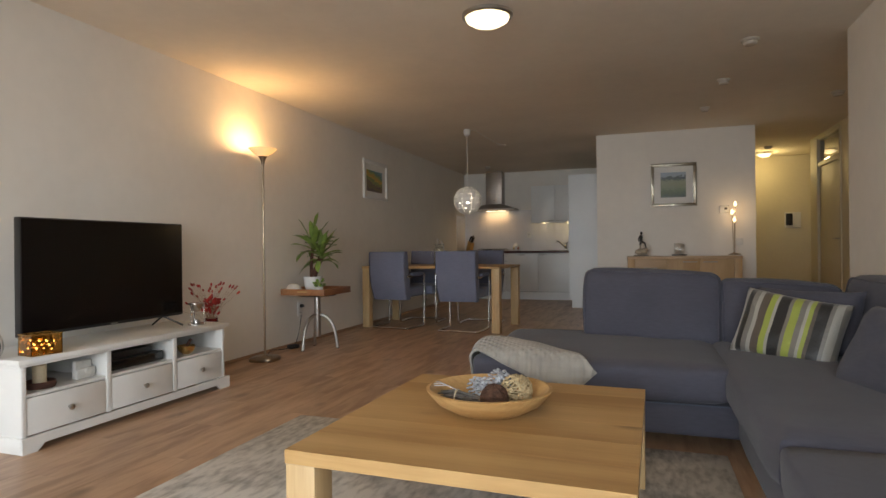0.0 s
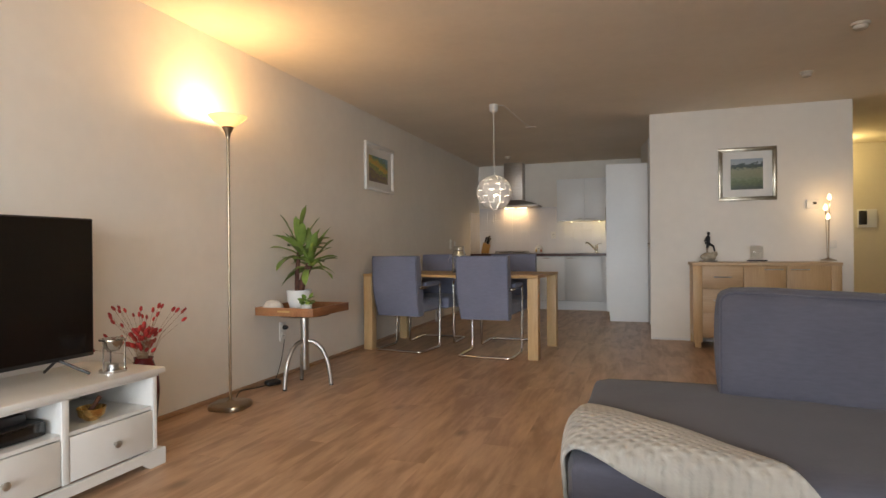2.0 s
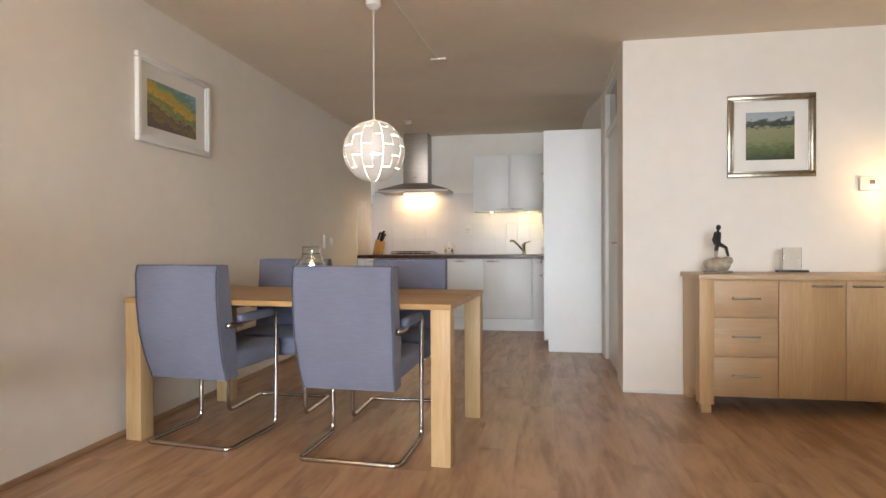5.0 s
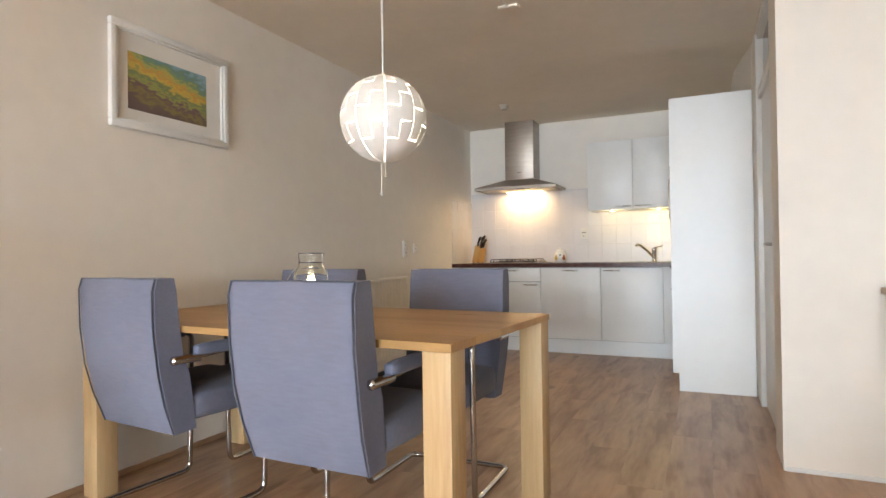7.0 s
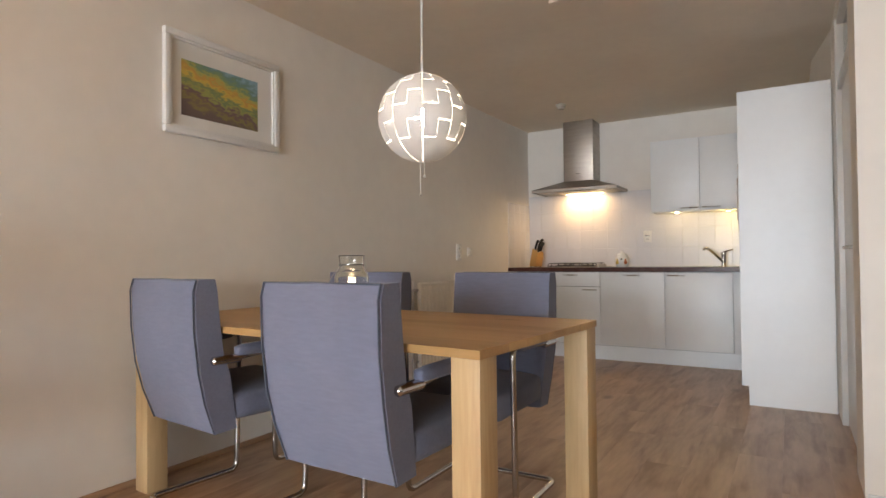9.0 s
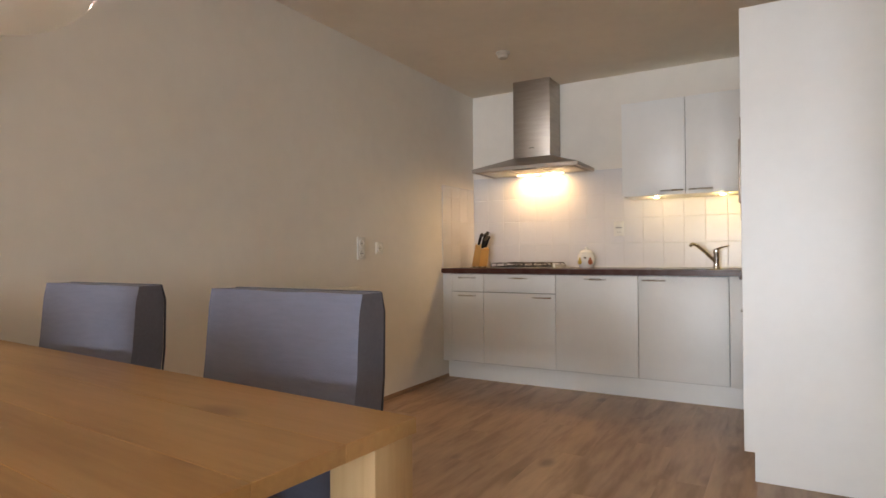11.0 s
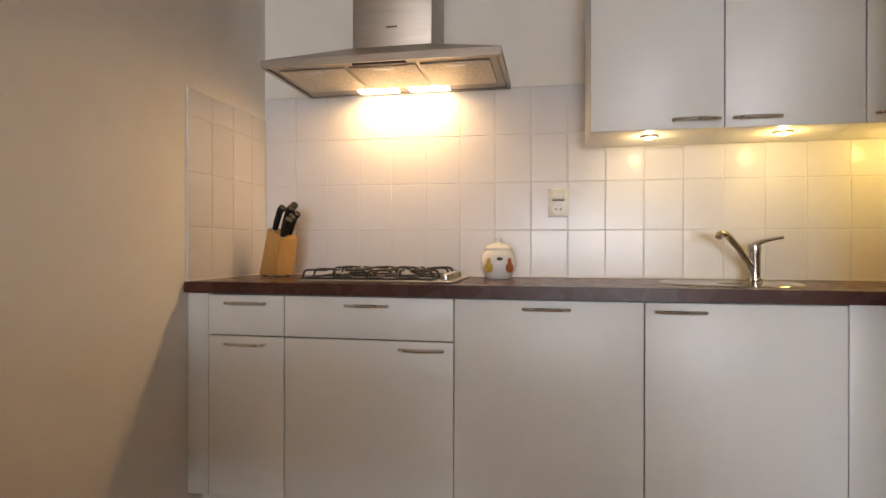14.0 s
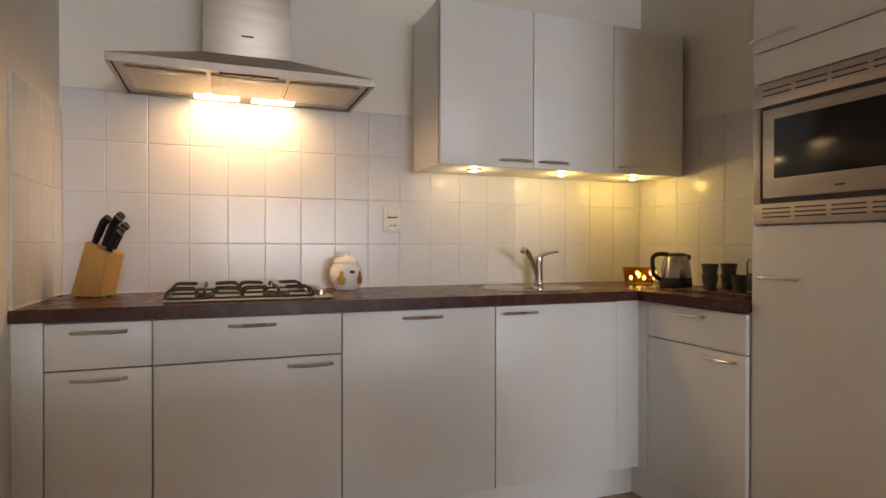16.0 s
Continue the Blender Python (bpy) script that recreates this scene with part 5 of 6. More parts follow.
# ---- floor lamp ----
fl = thing("floor_lamp", "tall bronze uplighter floor lamp with white glass bowl", "floor lamp", (-2.95, 3.39, 0))
lb = lathe(bmesh.new(), [(0.0, 0.0), (0.119, 0.0), (0.123, 0.010), (0.119, 0.028), (0.108, 0.036), (0.03, 0.040), (0.014, 0.05), (0.0, 0.05)], seg=56)
for v in lb.verts:
    rr_ = math.hypot(v.co.x, v.co.y)
    if rr_ > 0.05:
        c_, s_ = v.co.x / rr_, v.co.y / rr_
        k_ = (abs(c_) ** 3.6 + abs(s_) ** 3.6) ** (-1 / 3.6)
        v.co.x, v.co.y = v.co.x * k_, v.co.y * k_
part("base", lb, BRONZE, fl, "rounded-square bronze foot", at=pose(0, 0, 0, 0, 0, 12))
part("pole", tube(bmesh.new(), [(0, 0, 0.04), (0, 0, 0.9), (0, 0, 1.79)], 0.0095, 14), BRONZE, fl)
part("cup", lathe(bmesh.new(), [(0.0125, 1.74), (0.018, 1.775), (0.038, 1.812), (0.034, 1.815), (0.0, 1.80)], seg=28), BRONZE, fl)
BOWLG, nt_, b_, l_ = node_mat("opal_glass")
b_.inputs["Base Color"].default_value = (0.88, 0.84, 0.76, 1)
b_.inputs["Roughness"].default_value = 0.3
tr, ms = nt_.nodes.new("ShaderNodeBsdfTranslucent"), nt_.nodes.new("ShaderNodeMixShader")
tr.inputs[0].default_value, ms.inputs[0].default_value = (1.0, 0.9, 0.75, 1), 0.4
l_.new(b_.outputs[0], ms.inputs[1])
l_.new(tr.outputs[0], ms.inputs[2])
l_.new(ms.outputs[0], nt_.nodes["Material Output"].inputs[0])
part("glass_bowl", lathe(bmesh.new(), [(0.03, 1.813), (0.055, 1.826), (0.09, 1.85), (0.122, 1.883), (0.118, 1.885), (0.086, 1.855), (0.05, 1.832), (0.0, 1.822)], seg=44), BOWLG, fl, "white opal glass bowl")
part("bulb", lathe(bmesh.new(), [(0.0, 1.835), (0.012, 1.835), (0.014, 1.87), (0, 1.878)], seg=16), glow("halogen", (1.0, 0.72, 0.38), 60), fl)
cbm = bmesh.new()
tube(cbm, fillet([(-2.98, 3.47, 0.02), (-3.06, 3.62, 0.05), (-3.09, 3.82, 0.012), (-3.06, 3.98, 0.012), (-3.10, 4.10, 0.02), (-3.13, 4.22, 0.14), (-3.13, 4.26, 0.30)], 0.08), 0.0035, 8)
solid("lamp_cable", cbm, BLACKP, "black lamp cable running to the socket", "cable")
sw = thing("foot_switch", "black foot switch on the lamp cable", "switch", pose(-3.06, 4.0, 0.0, 0, 0, 60))
part("body", puff(bmesh.new(), -0.055, 0.055, -0.032, 0.032, 0.0, 0.038, 0.012, 0.003, 5), BLACKP, sw)
plg = thing("power_plug", "black power plug in the low wall socket", "plug", (XL + 0.012, 4.28, 0.394))
part("body", lathe(bmesh.new(), [(0.018, 0.004), (0.020, 0.012), (0.016, 0.032), (0.006, 0.045), (0, 0.046)], (0, 0, 0), 16, "x"), BLACKP, plg)

# ---- side table with tray, plant, salt lamp ----
SX, SY = -2.838, 4.083
st = thing("side_table", "small table with reddish wooden tray on a steel tripod", "side table", (SX, SY, 0))
hx, hy = 0.24, 0.262
part("tray_floor", B(-hx + 0.012, hx - 0.012, -hy + 0.012, hy - 0.012, 0.548, 0.558), TRAYWOOD, st)
for a in ((-hx, hx, -hy, -hy + 0.012), (-hx, hx, hy - 0.012, hy)):
    part("tray_side", B(a[0], a[1], a[2], a[3], 0.542, 0.602, bev=0.002), TRAYWOOD, st)
for a in ((-hx, -hx + 0.012), (hx - 0.012, hx)):
    part("tray_side", B(a[0], a[1], -hy + 0.012, hy - 0.012, 0.542, 0.602, bev=0.002), TRAYWOOD, st)
part("grip", B(-0.05, 0.05, -hy - 0.0015, -hy + 0.0, 0.570, 0.583), OAK, st)
part("disc", lathe(bmesh.new(), [(0.0, 0.52), (0.19, 0.524), (0.205, 0.5415), (0, 0.5415)], seg=40), BLACKM, st)
part("post", lathe(bmesh.new(), [(0.0, 0.12), (0.031, 0.12), (0.032, 0.124), (0.032, 0.522), (0, 0.522)], (0.02, -0.02, 0), 24), SATIN, st)
for ang in (-106, 20, 130):
    a = radians(ang)
    c_, s_ = math.cos(a), math.sin(a)
    ar = [(0.02 + c_ * q, -0.02 + s_ * q, z) for q, z in ((0.022, 0.335), (0.075, 0.325), (0.125, 0.28), (0.165, 0.20), (0.185, 0.10), (0.195, 0.0085))]
    l__ = part("leg", tube(bmesh.new(), ar, 0.0155, 12, 0.05), SATIN, st)
    part("foot", lathe(bmesh.new(), [(0.0, 0.0), (0.014, 0.0), (0.014, 0.012), (0, 0.014)], (0.02 + c_ * 0.195, -0.02 + s_ * 0.195, 0), 14), BLACKP, l__)

pt = thing("yucca_plant", "green yucca with two crowns in a white pot", "plant", (-2.90, 4.12, 0.5585))
part("pot", lathe(bmesh.new(), [(0.0, 0.0), (0.055, 0.0), (0.068, 0.01), (0.088, 0.07), (0.094, 0.15), (0.090, 0.152), (0.083, 0.08), (0.0, 0.07)], seg=40), CERAMIC, pt)
part("soil", lathe(bmesh.new(), [(0.0, 0.137), (0.089, 0.135), (0.085, 0.12)], seg=28), SOIL, pt)
part("trunk", tube(bmesh.new(), [(0.0, 0.0, 0.12), (0.02, 0.012, 0.2), (0.07, 0.04, 0.35)], 0.031, 12, 0, lambda s: 1.05 - 0.2 * s), BARK, pt)
part("trunk", tube(bmesh.new(), [(-0.01, -0.01, 0.12), (-0.012, -0.008, 0.28), (0.0, 0.005, 0.46)], 0.02, 12, 0, lambda s: 1.0 - 0.3 * s), BARK, pt)


def blade(L, w, droop, n=8):
    bm = bmesh.new()
    rows = []
    for i in range(n + 1):
        s = i / n
        ww = w * (0.35 + 1.5 * s) * (1 - s) ** 0.55 if s > 0 else w * 0.35
        x = L * s * (1 - 0.15 * droop * s)
        z = L * droop * (0.25 * s - 0.75 * s * s)
        wob = 0.004 * math.sin(9 * s)
        rows.append([bm.verts.new((x, -ww, z + ww * 0.35 + wob)), bm.verts.new((x, 0, z)), bm.verts.new((x, ww, z + ww * 0.35 - wob))])
    for a, b in zip(rows, rows[1:]):
        for k in (0, 1):
            bm.faces.new((a[k], a[k + 1], b[k + 1], b[k]))
    return mesh_of("leaf", bm, LEAF, 80)


blades = [blade(0.27, 0.034, 0.12), blade(0.25, 0.036, 0.45), blade(0.22, 0.034, 0.8)]
rnd = random.Random(11)


def crown(base, count, up_bias, size):
    for k in range(count):
        u_ = (k + 0.5) / count
        el = 78 - 88 * u_ ** 0.8 + rnd.uniform(-8, 8) + up_bias
        az = k * 137.5 + rnd.uniform(-15, 15)
        ob = new("leaf", blades[0 if el > 45 else (1 if el > 15 else 2)])
        ob.parent = pt
        sc_ = size * rnd.uniform(0.85, 1.15)
        ob.matrix_basis = pose(base[0], base[1], base[2] - 0.09 * u_, 0, 0, az) @ pose(0, 0, 0, rnd.uniform(-20, 20), -el, 0) @ Matrix.Diagonal((sc_, sc_ * 1.05, sc_, 1))


crown((0.0, 0.005, 0.475), 18, 10, 1.1)
crown((0.075, 0.045, 0.385), 26, 6, 1.05)
sp_ = thing("small_plant", "tiny pale green plant in a small grey pot", "plant", pose(-2.70, 3.90, 0.5585) @ Matrix.Scale(1.25, 4))
part("pot", lathe(bmesh.new(), [(0.0, 0.0), (0.026, 0.0), (0.034, 0.05), (0.031, 0.05), (0.024, 0.035), (0, 0.033)], seg=24), PLASTER, sp_)
small = bmesh.new()
ball(small, (0.018, 0, 0), 0.02, (1, 0.75, 0.18), 8)
small = mesh_of("leaf", small, LEAF2)
for k in range(14):
    ob = new("leaf", small)
    ob.parent = sp_
    ob.matrix_basis = pose(0, 0, 0.052 + 0.018 * (k % 3), 0, 0, k * 137.5) @ pose(0.012 + 0.012 * (k % 2), 0, 0, rnd.uniform(-20, 20), rnd.uniform(-65, -10), 0)
sl = thing("salt_dome", "small white domed stone light on the tray", "ornament", pose(-3.0, 3.93, 0.5585) @ Matrix.Scale(1.2, 4))
part("dome", lathe(bmesh.new(), [(0.0, 0.0), (0.062, 0.0), (0.066, 0.008), (0.062, 0.035), (0.045, 0.062), (0.02, 0.074), (0, 0.076)], seg=30), PLASTER, sl)

# ---- television corner ----
ts = thing("tv_stand", "white wooden TV stand with three drawers and open bays", "TV stand", (-3.10, 1.015, 0))
D, L = 0.48, 1.445
part("top", B(-0.01, D + 0.015, -0.02, L + 0.042, 0.432, 0.46, bev=0.006), WHITE, ts)
part("moulding", B(0.0, D + 0.005, -0.01, L + 0.01, 0.420, 0.4315, bev=0.004), WHITE, ts)
part("back", B(0.0, 0.012, 0.0, L, 0.09, 0.4195), WHITE, ts)
part("bottom", B(0.0125, D - 0.01, 0.024, L - 0.024, 0.09, 0.105), WHITE, ts)
part("shelf", B(0.0125, D - 0.006, 0.024, L - 0.024, 0.268, 0.284), WHITE, ts)
for a in (0.0, L - 0.024):
    part("side", B(0.0125, D - 0.001, a, a + 0.0235, 0.055, 0.4195, bev=0.002), WHITE, ts)
bays = (0.024, 0.49, 0.98, L - 0.024)
for a in bays[1:3]:
    part("divider", B(0.0125, D - 0.004, a - 0.009, a + 0.009, 0.2845, 0.4195), WHITE, ts)
    part("stile", B(D - 0.012, D + 0.003, a - 0.016, a + 0.016, 0.079, 0.4195, bev=0.003), WHITE, ts)
for a in (0.001, L - 0.023):
    part("stile", B(D - 0.0005, D + 0.004, a, a + 0.022, 0.079, 0.4195, bev=0.003), WHITE, ts)
for k in range(3):
    a, b = bays[k] + (0.02 if k else 0.002), bays[k + 1] - (0.02 if k < 2 else 0.002)
    d = part("drawer_front", B(D - 0.016, D + 0.001, a, b, 0.082, 0.264, bev=0.003), WHITE, ts)
    part("knob", lathe(bmesh.new(), [(0.007, 0.0), (0.006, 0.012), (0.015, 0.018), (0.016, 0.024), (0.008, 0.029), (0, 0.03)], (D + 0.001, (a + b) / 2, 0.172), 18, "x"), SATIN, d)
    part("drawer_box", B(0.05, D - 0.017, a + 0.005, b - 0.005, 0.1055, 0.24), WHITE, ts)
bsm = bmesh.new()
bs = [(-0.012, 0.0), (0.06, 0.0), (0.085, 0.018), (0.10, 0.034), (L - 0.10, 0.034), (L - 0.085, 0.018), (L - 0.06, 0.0), (L + 0.03, 0.0), (L + 0.03, 0.078), (-0.012, 0.078)]
va = [bsm.verts.new((D + 0.004, y, z)) for y, z in bs]
vb = [bsm.verts.new((D + 0.022, y, z)) for y, z in bs]
for i in range(len(bs)):
    bsm.faces.new((va[i], va[(i + 1) % len(bs)], vb[(i + 1) % len(bs)], vb[i]))
bsm.faces.new(va[::-1])
bsm.faces.new(vb)
part("skirt", bsm, WHITE, ts, smooth=20)
for a in (-0.012, L + 0.0005):
    part("skirt", B(0.0, D + 0.0035, a, a + 0.029, 0.0, 0.078, bev=0.003), WHITE, ts)

tv = thing("television", "large flat black television on two splayed feet", "television", (-2.90, 1.77, 0.4605))
part("panel", B(-0.022, 0.022, -0.575, 0.575, 0.068, 0.712, bev=0.006), BLACKP, tv)
part("screen", B(0.0225, 0.0235, -0.565, 0.565, 0.086, 0.704), SCREEN, tv)
part("housing", B(-0.06, -0.0225, -0.4, 0.4, 0.09, 0.45, bev=0.015), BLACKP, tv)
part("badge", B(0.0238, 0.0248, -0.025, 0.025, 0.073, 0.079), SATIN, tv)
for s in (-1, 1):
    part("foot", tube(bmesh.new(), [(0.12, s * 0.47, 0.007), (0.01, s * 0.40, 0.075), (-0.11, s * 0.43, 0.007)], 0.0068, 8, 0.02), BLACKP, tv)

# dried flowers in a tall dark red vase on the floor beside the stand
vs_ = thing("floor_vase", "slim dark red floor vase", "vase", (-2.87, 2.625, 0))
part("vase", lathe(bmesh.new(), [(0.071, 0.235), (0.076, 0.29), (0.071, 0.37), (0.052, 0.43), (0.044, 0.455), (0.048, 0.468), (0.043, 0.468), (0.04, 0.45), (0.066, 0.36), (0.066, 0.236)], seg=36), REDGLASS, vs_)
part("vase_foot", lathe(bmesh.new(), [(0.0, 0.0), (0.047, 0.0), (0.049, 0.01), (0.052, 0.06), (0.064, 0.16), (0.071, 0.2345), (0.0, 0.2345)], seg=36), BLACKP, vs_, "dark lacquered lower half")
dfm, dfb, heads = bmesh.new(), bmesh.new(), []
rnd = random.Random(8)
for k in range(72):
    az = rnd.uniform(0, 6.283)
    if k < 30:
        sp0 = rnd.uniform(0.35, 1.0)
        reach, hh, q = Vector((0.19, 0.27)) * sp0, 0.79 - 0.24 * sp0 * rnd.random() - rnd.uniform(0.0, 0.10), rnd.uniform(0.009, 0.012)
    else:
        sp0 = rnd.random() ** 0.7
        reach, hh, q = Vector((0.07, 0.09)) * sp0, rnd.uniform(0.53, 0.645) - 0.04 * sp0, rnd.uniform(0.011, 0.0155)
    tip = Vector((reach.x * math.cos(az), reach.y * math.sin(az), hh))
    tube(dfm, [(0.012 * math.cos(az), 0.012 * math.sin(az), 0.40), (tip.x * 0.42, tip.y * 0.42, 0.46 + (hh - 0.46) * 0.5), tip], 0.0009, 4)
    lean = Vector((math.cos(az) * sp0, math.sin(az) * sp0, 0.8)).to_track_quat("Z", "Y").to_matrix().to_4x4()
    heads.append(Matrix.Translation(tip) @ lean @ Matrix.Diagonal((0.72 * q, 0.72 * q, 1.5 * q, 1)))
df = thing("dried_flowers", "bunch of dried red bunny-tail flowers in the vase", "dried flowers", (-2.87, 2.625, 0.0))
part("stem", dfm, STRAW, df)
bmesh.ops.create_icosphere(dfb, subdivisions=2, radius=1.0)
head_mesh = mesh_of("flower_head", dfb, RED, 60)
for m in heads:
    ob = new("flower_head", head_mesh)
    ob.parent = df
    ob.matrix_basis = m

hg = thing("hourglass_burner", "small silver oil burner on three posts", "oil burner", pose(-2.75, 2.335, 0.4605) @ Matrix.Scale(1.3, 4))
part("base", lathe(bmesh.new(), [(0.0, 0.0), (0.045, 0.0), (0.045, 0.008), (0.0, 0.010)], seg=28), CHROME, hg)
part("ring", lathe(bmesh.new(), [(0.03, 0.112), (0.044, 0.112), (0.044, 0.118), (0.03, 0.118)], seg=28), CHROME, hg)
part("dish", lathe(bmesh.new(), [(0.0, 0.07), (0.018, 0.073), (0.03, 0.09), (0.034, 0.118), (0.03, 0.118), (0.0, 0.08)], seg=28), CHROME, hg)
part("tealight", lathe(bmesh.new(), [(0.0, 0.010), (0.019, 0.010), (0.019, 0.026), (0, 0.026)], seg=18), SATIN, hg)
for k in range(3):
    a = radians(30 + 120 * k)
    part("post", tube(bmesh.new(), [(0.039 * math.cos(a), 0.039 * math.sin(a), 0.006), (0.039 * math.cos(a), 0.039 * math.sin(a), 0.114)], 0.003, 8), CHROME, hg)

gb = thing("light_box", "amber mirrored glass box with string lights inside", "light box", pose(-2.69, 1.165, 0.4605, 0, 0, -8))
GLB = glass("amber_mirror_glass", (0.80, 0.58, 0.28), 0.05)
for a in ((-0.06, -0.056, -0.075, 0.075, 0, 0.105), (0.056, 0.06, -0.075, 0.075, 0, 0.105), (-0.056, 0.056, -0.075, -0.071, 0, 0.105), (-0.056, 0.056, 0.071, 0.075, 0, 0.105)):
    part("pane", B(*a), GLB, gb)
part("bottom", B(-0.055, 0.055, -0.07, 0.07, 0.001, 0.005), BRASS, gb)
part("edge", tube(bmesh.new(), [(-0.06, -0.075, 0.105), (0.06, -0.075, 0.105), (0.06, 0.075, 0.105), (-0.06, 0.075, 0.105), (-0.06, -0.075, 0.105)], 0.0022, 6), BRASS, gb)
GLIM = glow("fairy_light", (1.0, 0.72, 0.3), 14)
part("lining", B(-0.054, -0.05, -0.07, 0.07, 0.006, 0.1), BRASS, gb)
for k in range(16):
    part("string_light", ball(bmesh.new(), (-0.04 + 0.08 * ((k * 7) % 16) / 16, -0.062 + 0.124 * k / 15, 0.018 + 0.06 * ((k * 5) % 16) / 16), 0.0036, (1, 1, 1), 8), GLIM, gb)

cd = thing("pillar_candle", "ivory pillar candle on a rustic wooden dish", "candle", (-2.72, 1.18, 0.2845))
part("dish", lathe(bmesh.new(), [(0.0, 0.0), (0.07, 0.0), (0.075, 0.02), (0.07, 0.035), (0.06, 0.022), (0, 0.02)], seg=28), BARK, cd)
part("candle", lathe(bmesh.new(), [(0.0, 0.021), (0.032, 0.021), (0.032, 0.115), (0.024, 0.118), (0, 0.114)], seg=24), WAX, cd)
pf = thing("plaster_ornament", "white plaster block ornament with a heart", "ornament", pose(-2.72, 1.42, 0.2845, 0, 0, 6))
part("block", B(-0.012, 0.012, -0.055, 0.055, 0, 0.095, bev=0.004), PLASTER, pf)
part("front_block", B(0.0125, 0.035, -0.065, 0.06, 0, 0.055, bev=0.006), PLASTER, pf)
part("heart", ball(bmesh.new(), (0.036, 0.0, 0.04), 0.018, (0.35, 1, 0.9), 10), PLASTER, pf)
mb = thing("media_box", "black media recorder in the open bay", "media box", (-2.83, 1.765, 0.2845))
part("case", B(-0.13, 0.15, -0.21, 0.19, 0.004, 0.062, bev=0.004), BLACKP, mb)
part("front", B(0.151, 0.155, -0.21, 0.19, 0.006, 0.058, bev=0.001), SCREEN, mb)
mb2 = thing("media_box", "smaller black set-top box stacked on another", "media box", (-2.84, 1.77, 0.347))
part("case", B(-0.11, 0.12, -0.15, 0.14, 0.0, 0.036, bev=0.004), BLACKP, mb2)
sg = thing("singing_bowl", "small brass singing bowl with wooden striker", "bowl", (-2.70, 2.18, 0.2845))
part("bowl", lathe(bmesh.new(), [(0.0, 0.0), (0.025, 0.0), (0.05, 0.02), (0.058, 0.055), (0.055, 0.056), (0.046, 0.022), (0, 0.006)], seg=32), BRASS, sg)
part("striker", tube(bmesh.new(), [(-0.01, -0.02, 0.015), (0.01, 0.035, 0.095)], 0.010, 10), BARK, sg)
db = thing("glass_ornament", "dark glass disc ornament with bright rim", "ornament", (-2.78, 0.995, 0.4605))
part("disc", lathe(bmesh.new(), [(0.0, -0.012), (0.06, -0.010), (0.065, 0.0), (0.06, 0.010), (0, 0.012)], (0, 0, 0.066), 32, "y"), SCREEN, db)
part("rim", lathe(bmesh.new(), [(0.062, -0.006), (0.068, -0.004), (0.068, 0.004), (0.062, 0.006)], (0, 0, 0.068), 32, "y"), SATIN, db)

# ---- sofa ----
sf = thing("corner_sofa", "large grey fabric corner sofa with loose back cushions", "sofa", (0, 0, 0))
part("base", puff(bmesh.new(), -0.625, 1.52, 2.03, 3.10, 0.06, 0.235, 0.03, 0.004, 10), GREY, sf)
part("base", puff(bmesh.new(), 0.645, 1.52, -1.4, 2.04, 0.06, 0.235, 0.03, 0.004, 10), GREY, sf)
part("seat_cushion", puff(bmesh.new(), -0.635, 0.63, 1.985, 3.12, 0.225, 0.412, 0.05, 0.012, 14, 0.006, 3), GREY, sf)
part("seat_cushion", puff(bmesh.new(), 0.605, 1.50, 1.0, 3.05, 0.225, 0.408, 0.05, 0.012, 14, 0.006, 7), GREY, sf)
part("seat_cushion", puff(bmesh.new(), 0.605, 1.50, -1.4, 0.985, 0.225, 0.402, 0.05, 0.012, 14, 0.006, 9), GREY, sf)


def back_cushion(m, w, h, d, seed):
    bm = puff(bmesh.new(), -w / 2, w / 2, -d / 2, d / 2, 0, h, 0.05, 0.012, 12, 0.006, seed)
    for v in bm.verts:
        v.co.y += 0.07 * v.co.z / h
        v.co.z -= 0.03 * (v.co.x / w + 0.5) * v.co.z / h
    cu = part("back_cushion", bm, GREY, sf, at=m)
    i_ = 0.012
    ring_ = [(-w / 2 + i_, i_ + 0.02), (-w / 2 + i_, h - i_), (w / 2 - i_, h - i_), (w / 2 - i_, i_ + 0.02)]
    path_ = [Vector((x_, -d / 2 + i_ + 0.07 * z_ / h, z_ - 0.03 * (x_ / w + 0.5) * z_ / h)) for x_, z_ in ring_]
    part("piping", tube(bmesh.new(), path_, 0.0045, 6, 0.06), GREY, cu, "sewn seam along the cushion edge")
    return cu


back_cushion(pose(0.275, 2.895, 0.385, 0, 0, -6), 0.81, 0.455, 0.17, 1)
back_cushion(pose(0.99, 2.87, 0.385, 0, 0, -4), 0.62, 0.395, 0.22, 2)
back_cushion(pose(1.40, 2.30, 0.39, 0, 0, -84), 1.05, 0.42, 0.21, 4)
back_cushion(pose(1.39, 1.10, 0.39, 0, 0, -90), 1.15, 0.40, 0.21, 5)
back_cushion(pose(1.39, -0.3, 0.39, 0, 0, -90), 1.15, 0.40, 0.21, 6)
for a in ((-0.58, 2.12), (-0.58, 2.96), (0.70, 1.72), (0.70, -1.2), (1.42, -1.2), (1.42, 2.95), (0.72, 2.9)):
    part("leg", lathe(bmesh.new(), [(0.018, 0.0), (0.02, 0.004), (0.02, 0.064)], (a[0], a[1], 0), 16), CHROME, sf)
for a in ((-0.625, 0.65, 1.993), ):
    part("seam", tube(bmesh.new(), [(a[0] + 0.03, a[2], 0.228), (a[1], a[2], 0.228)], 0.004, 6), PIPING, sf)

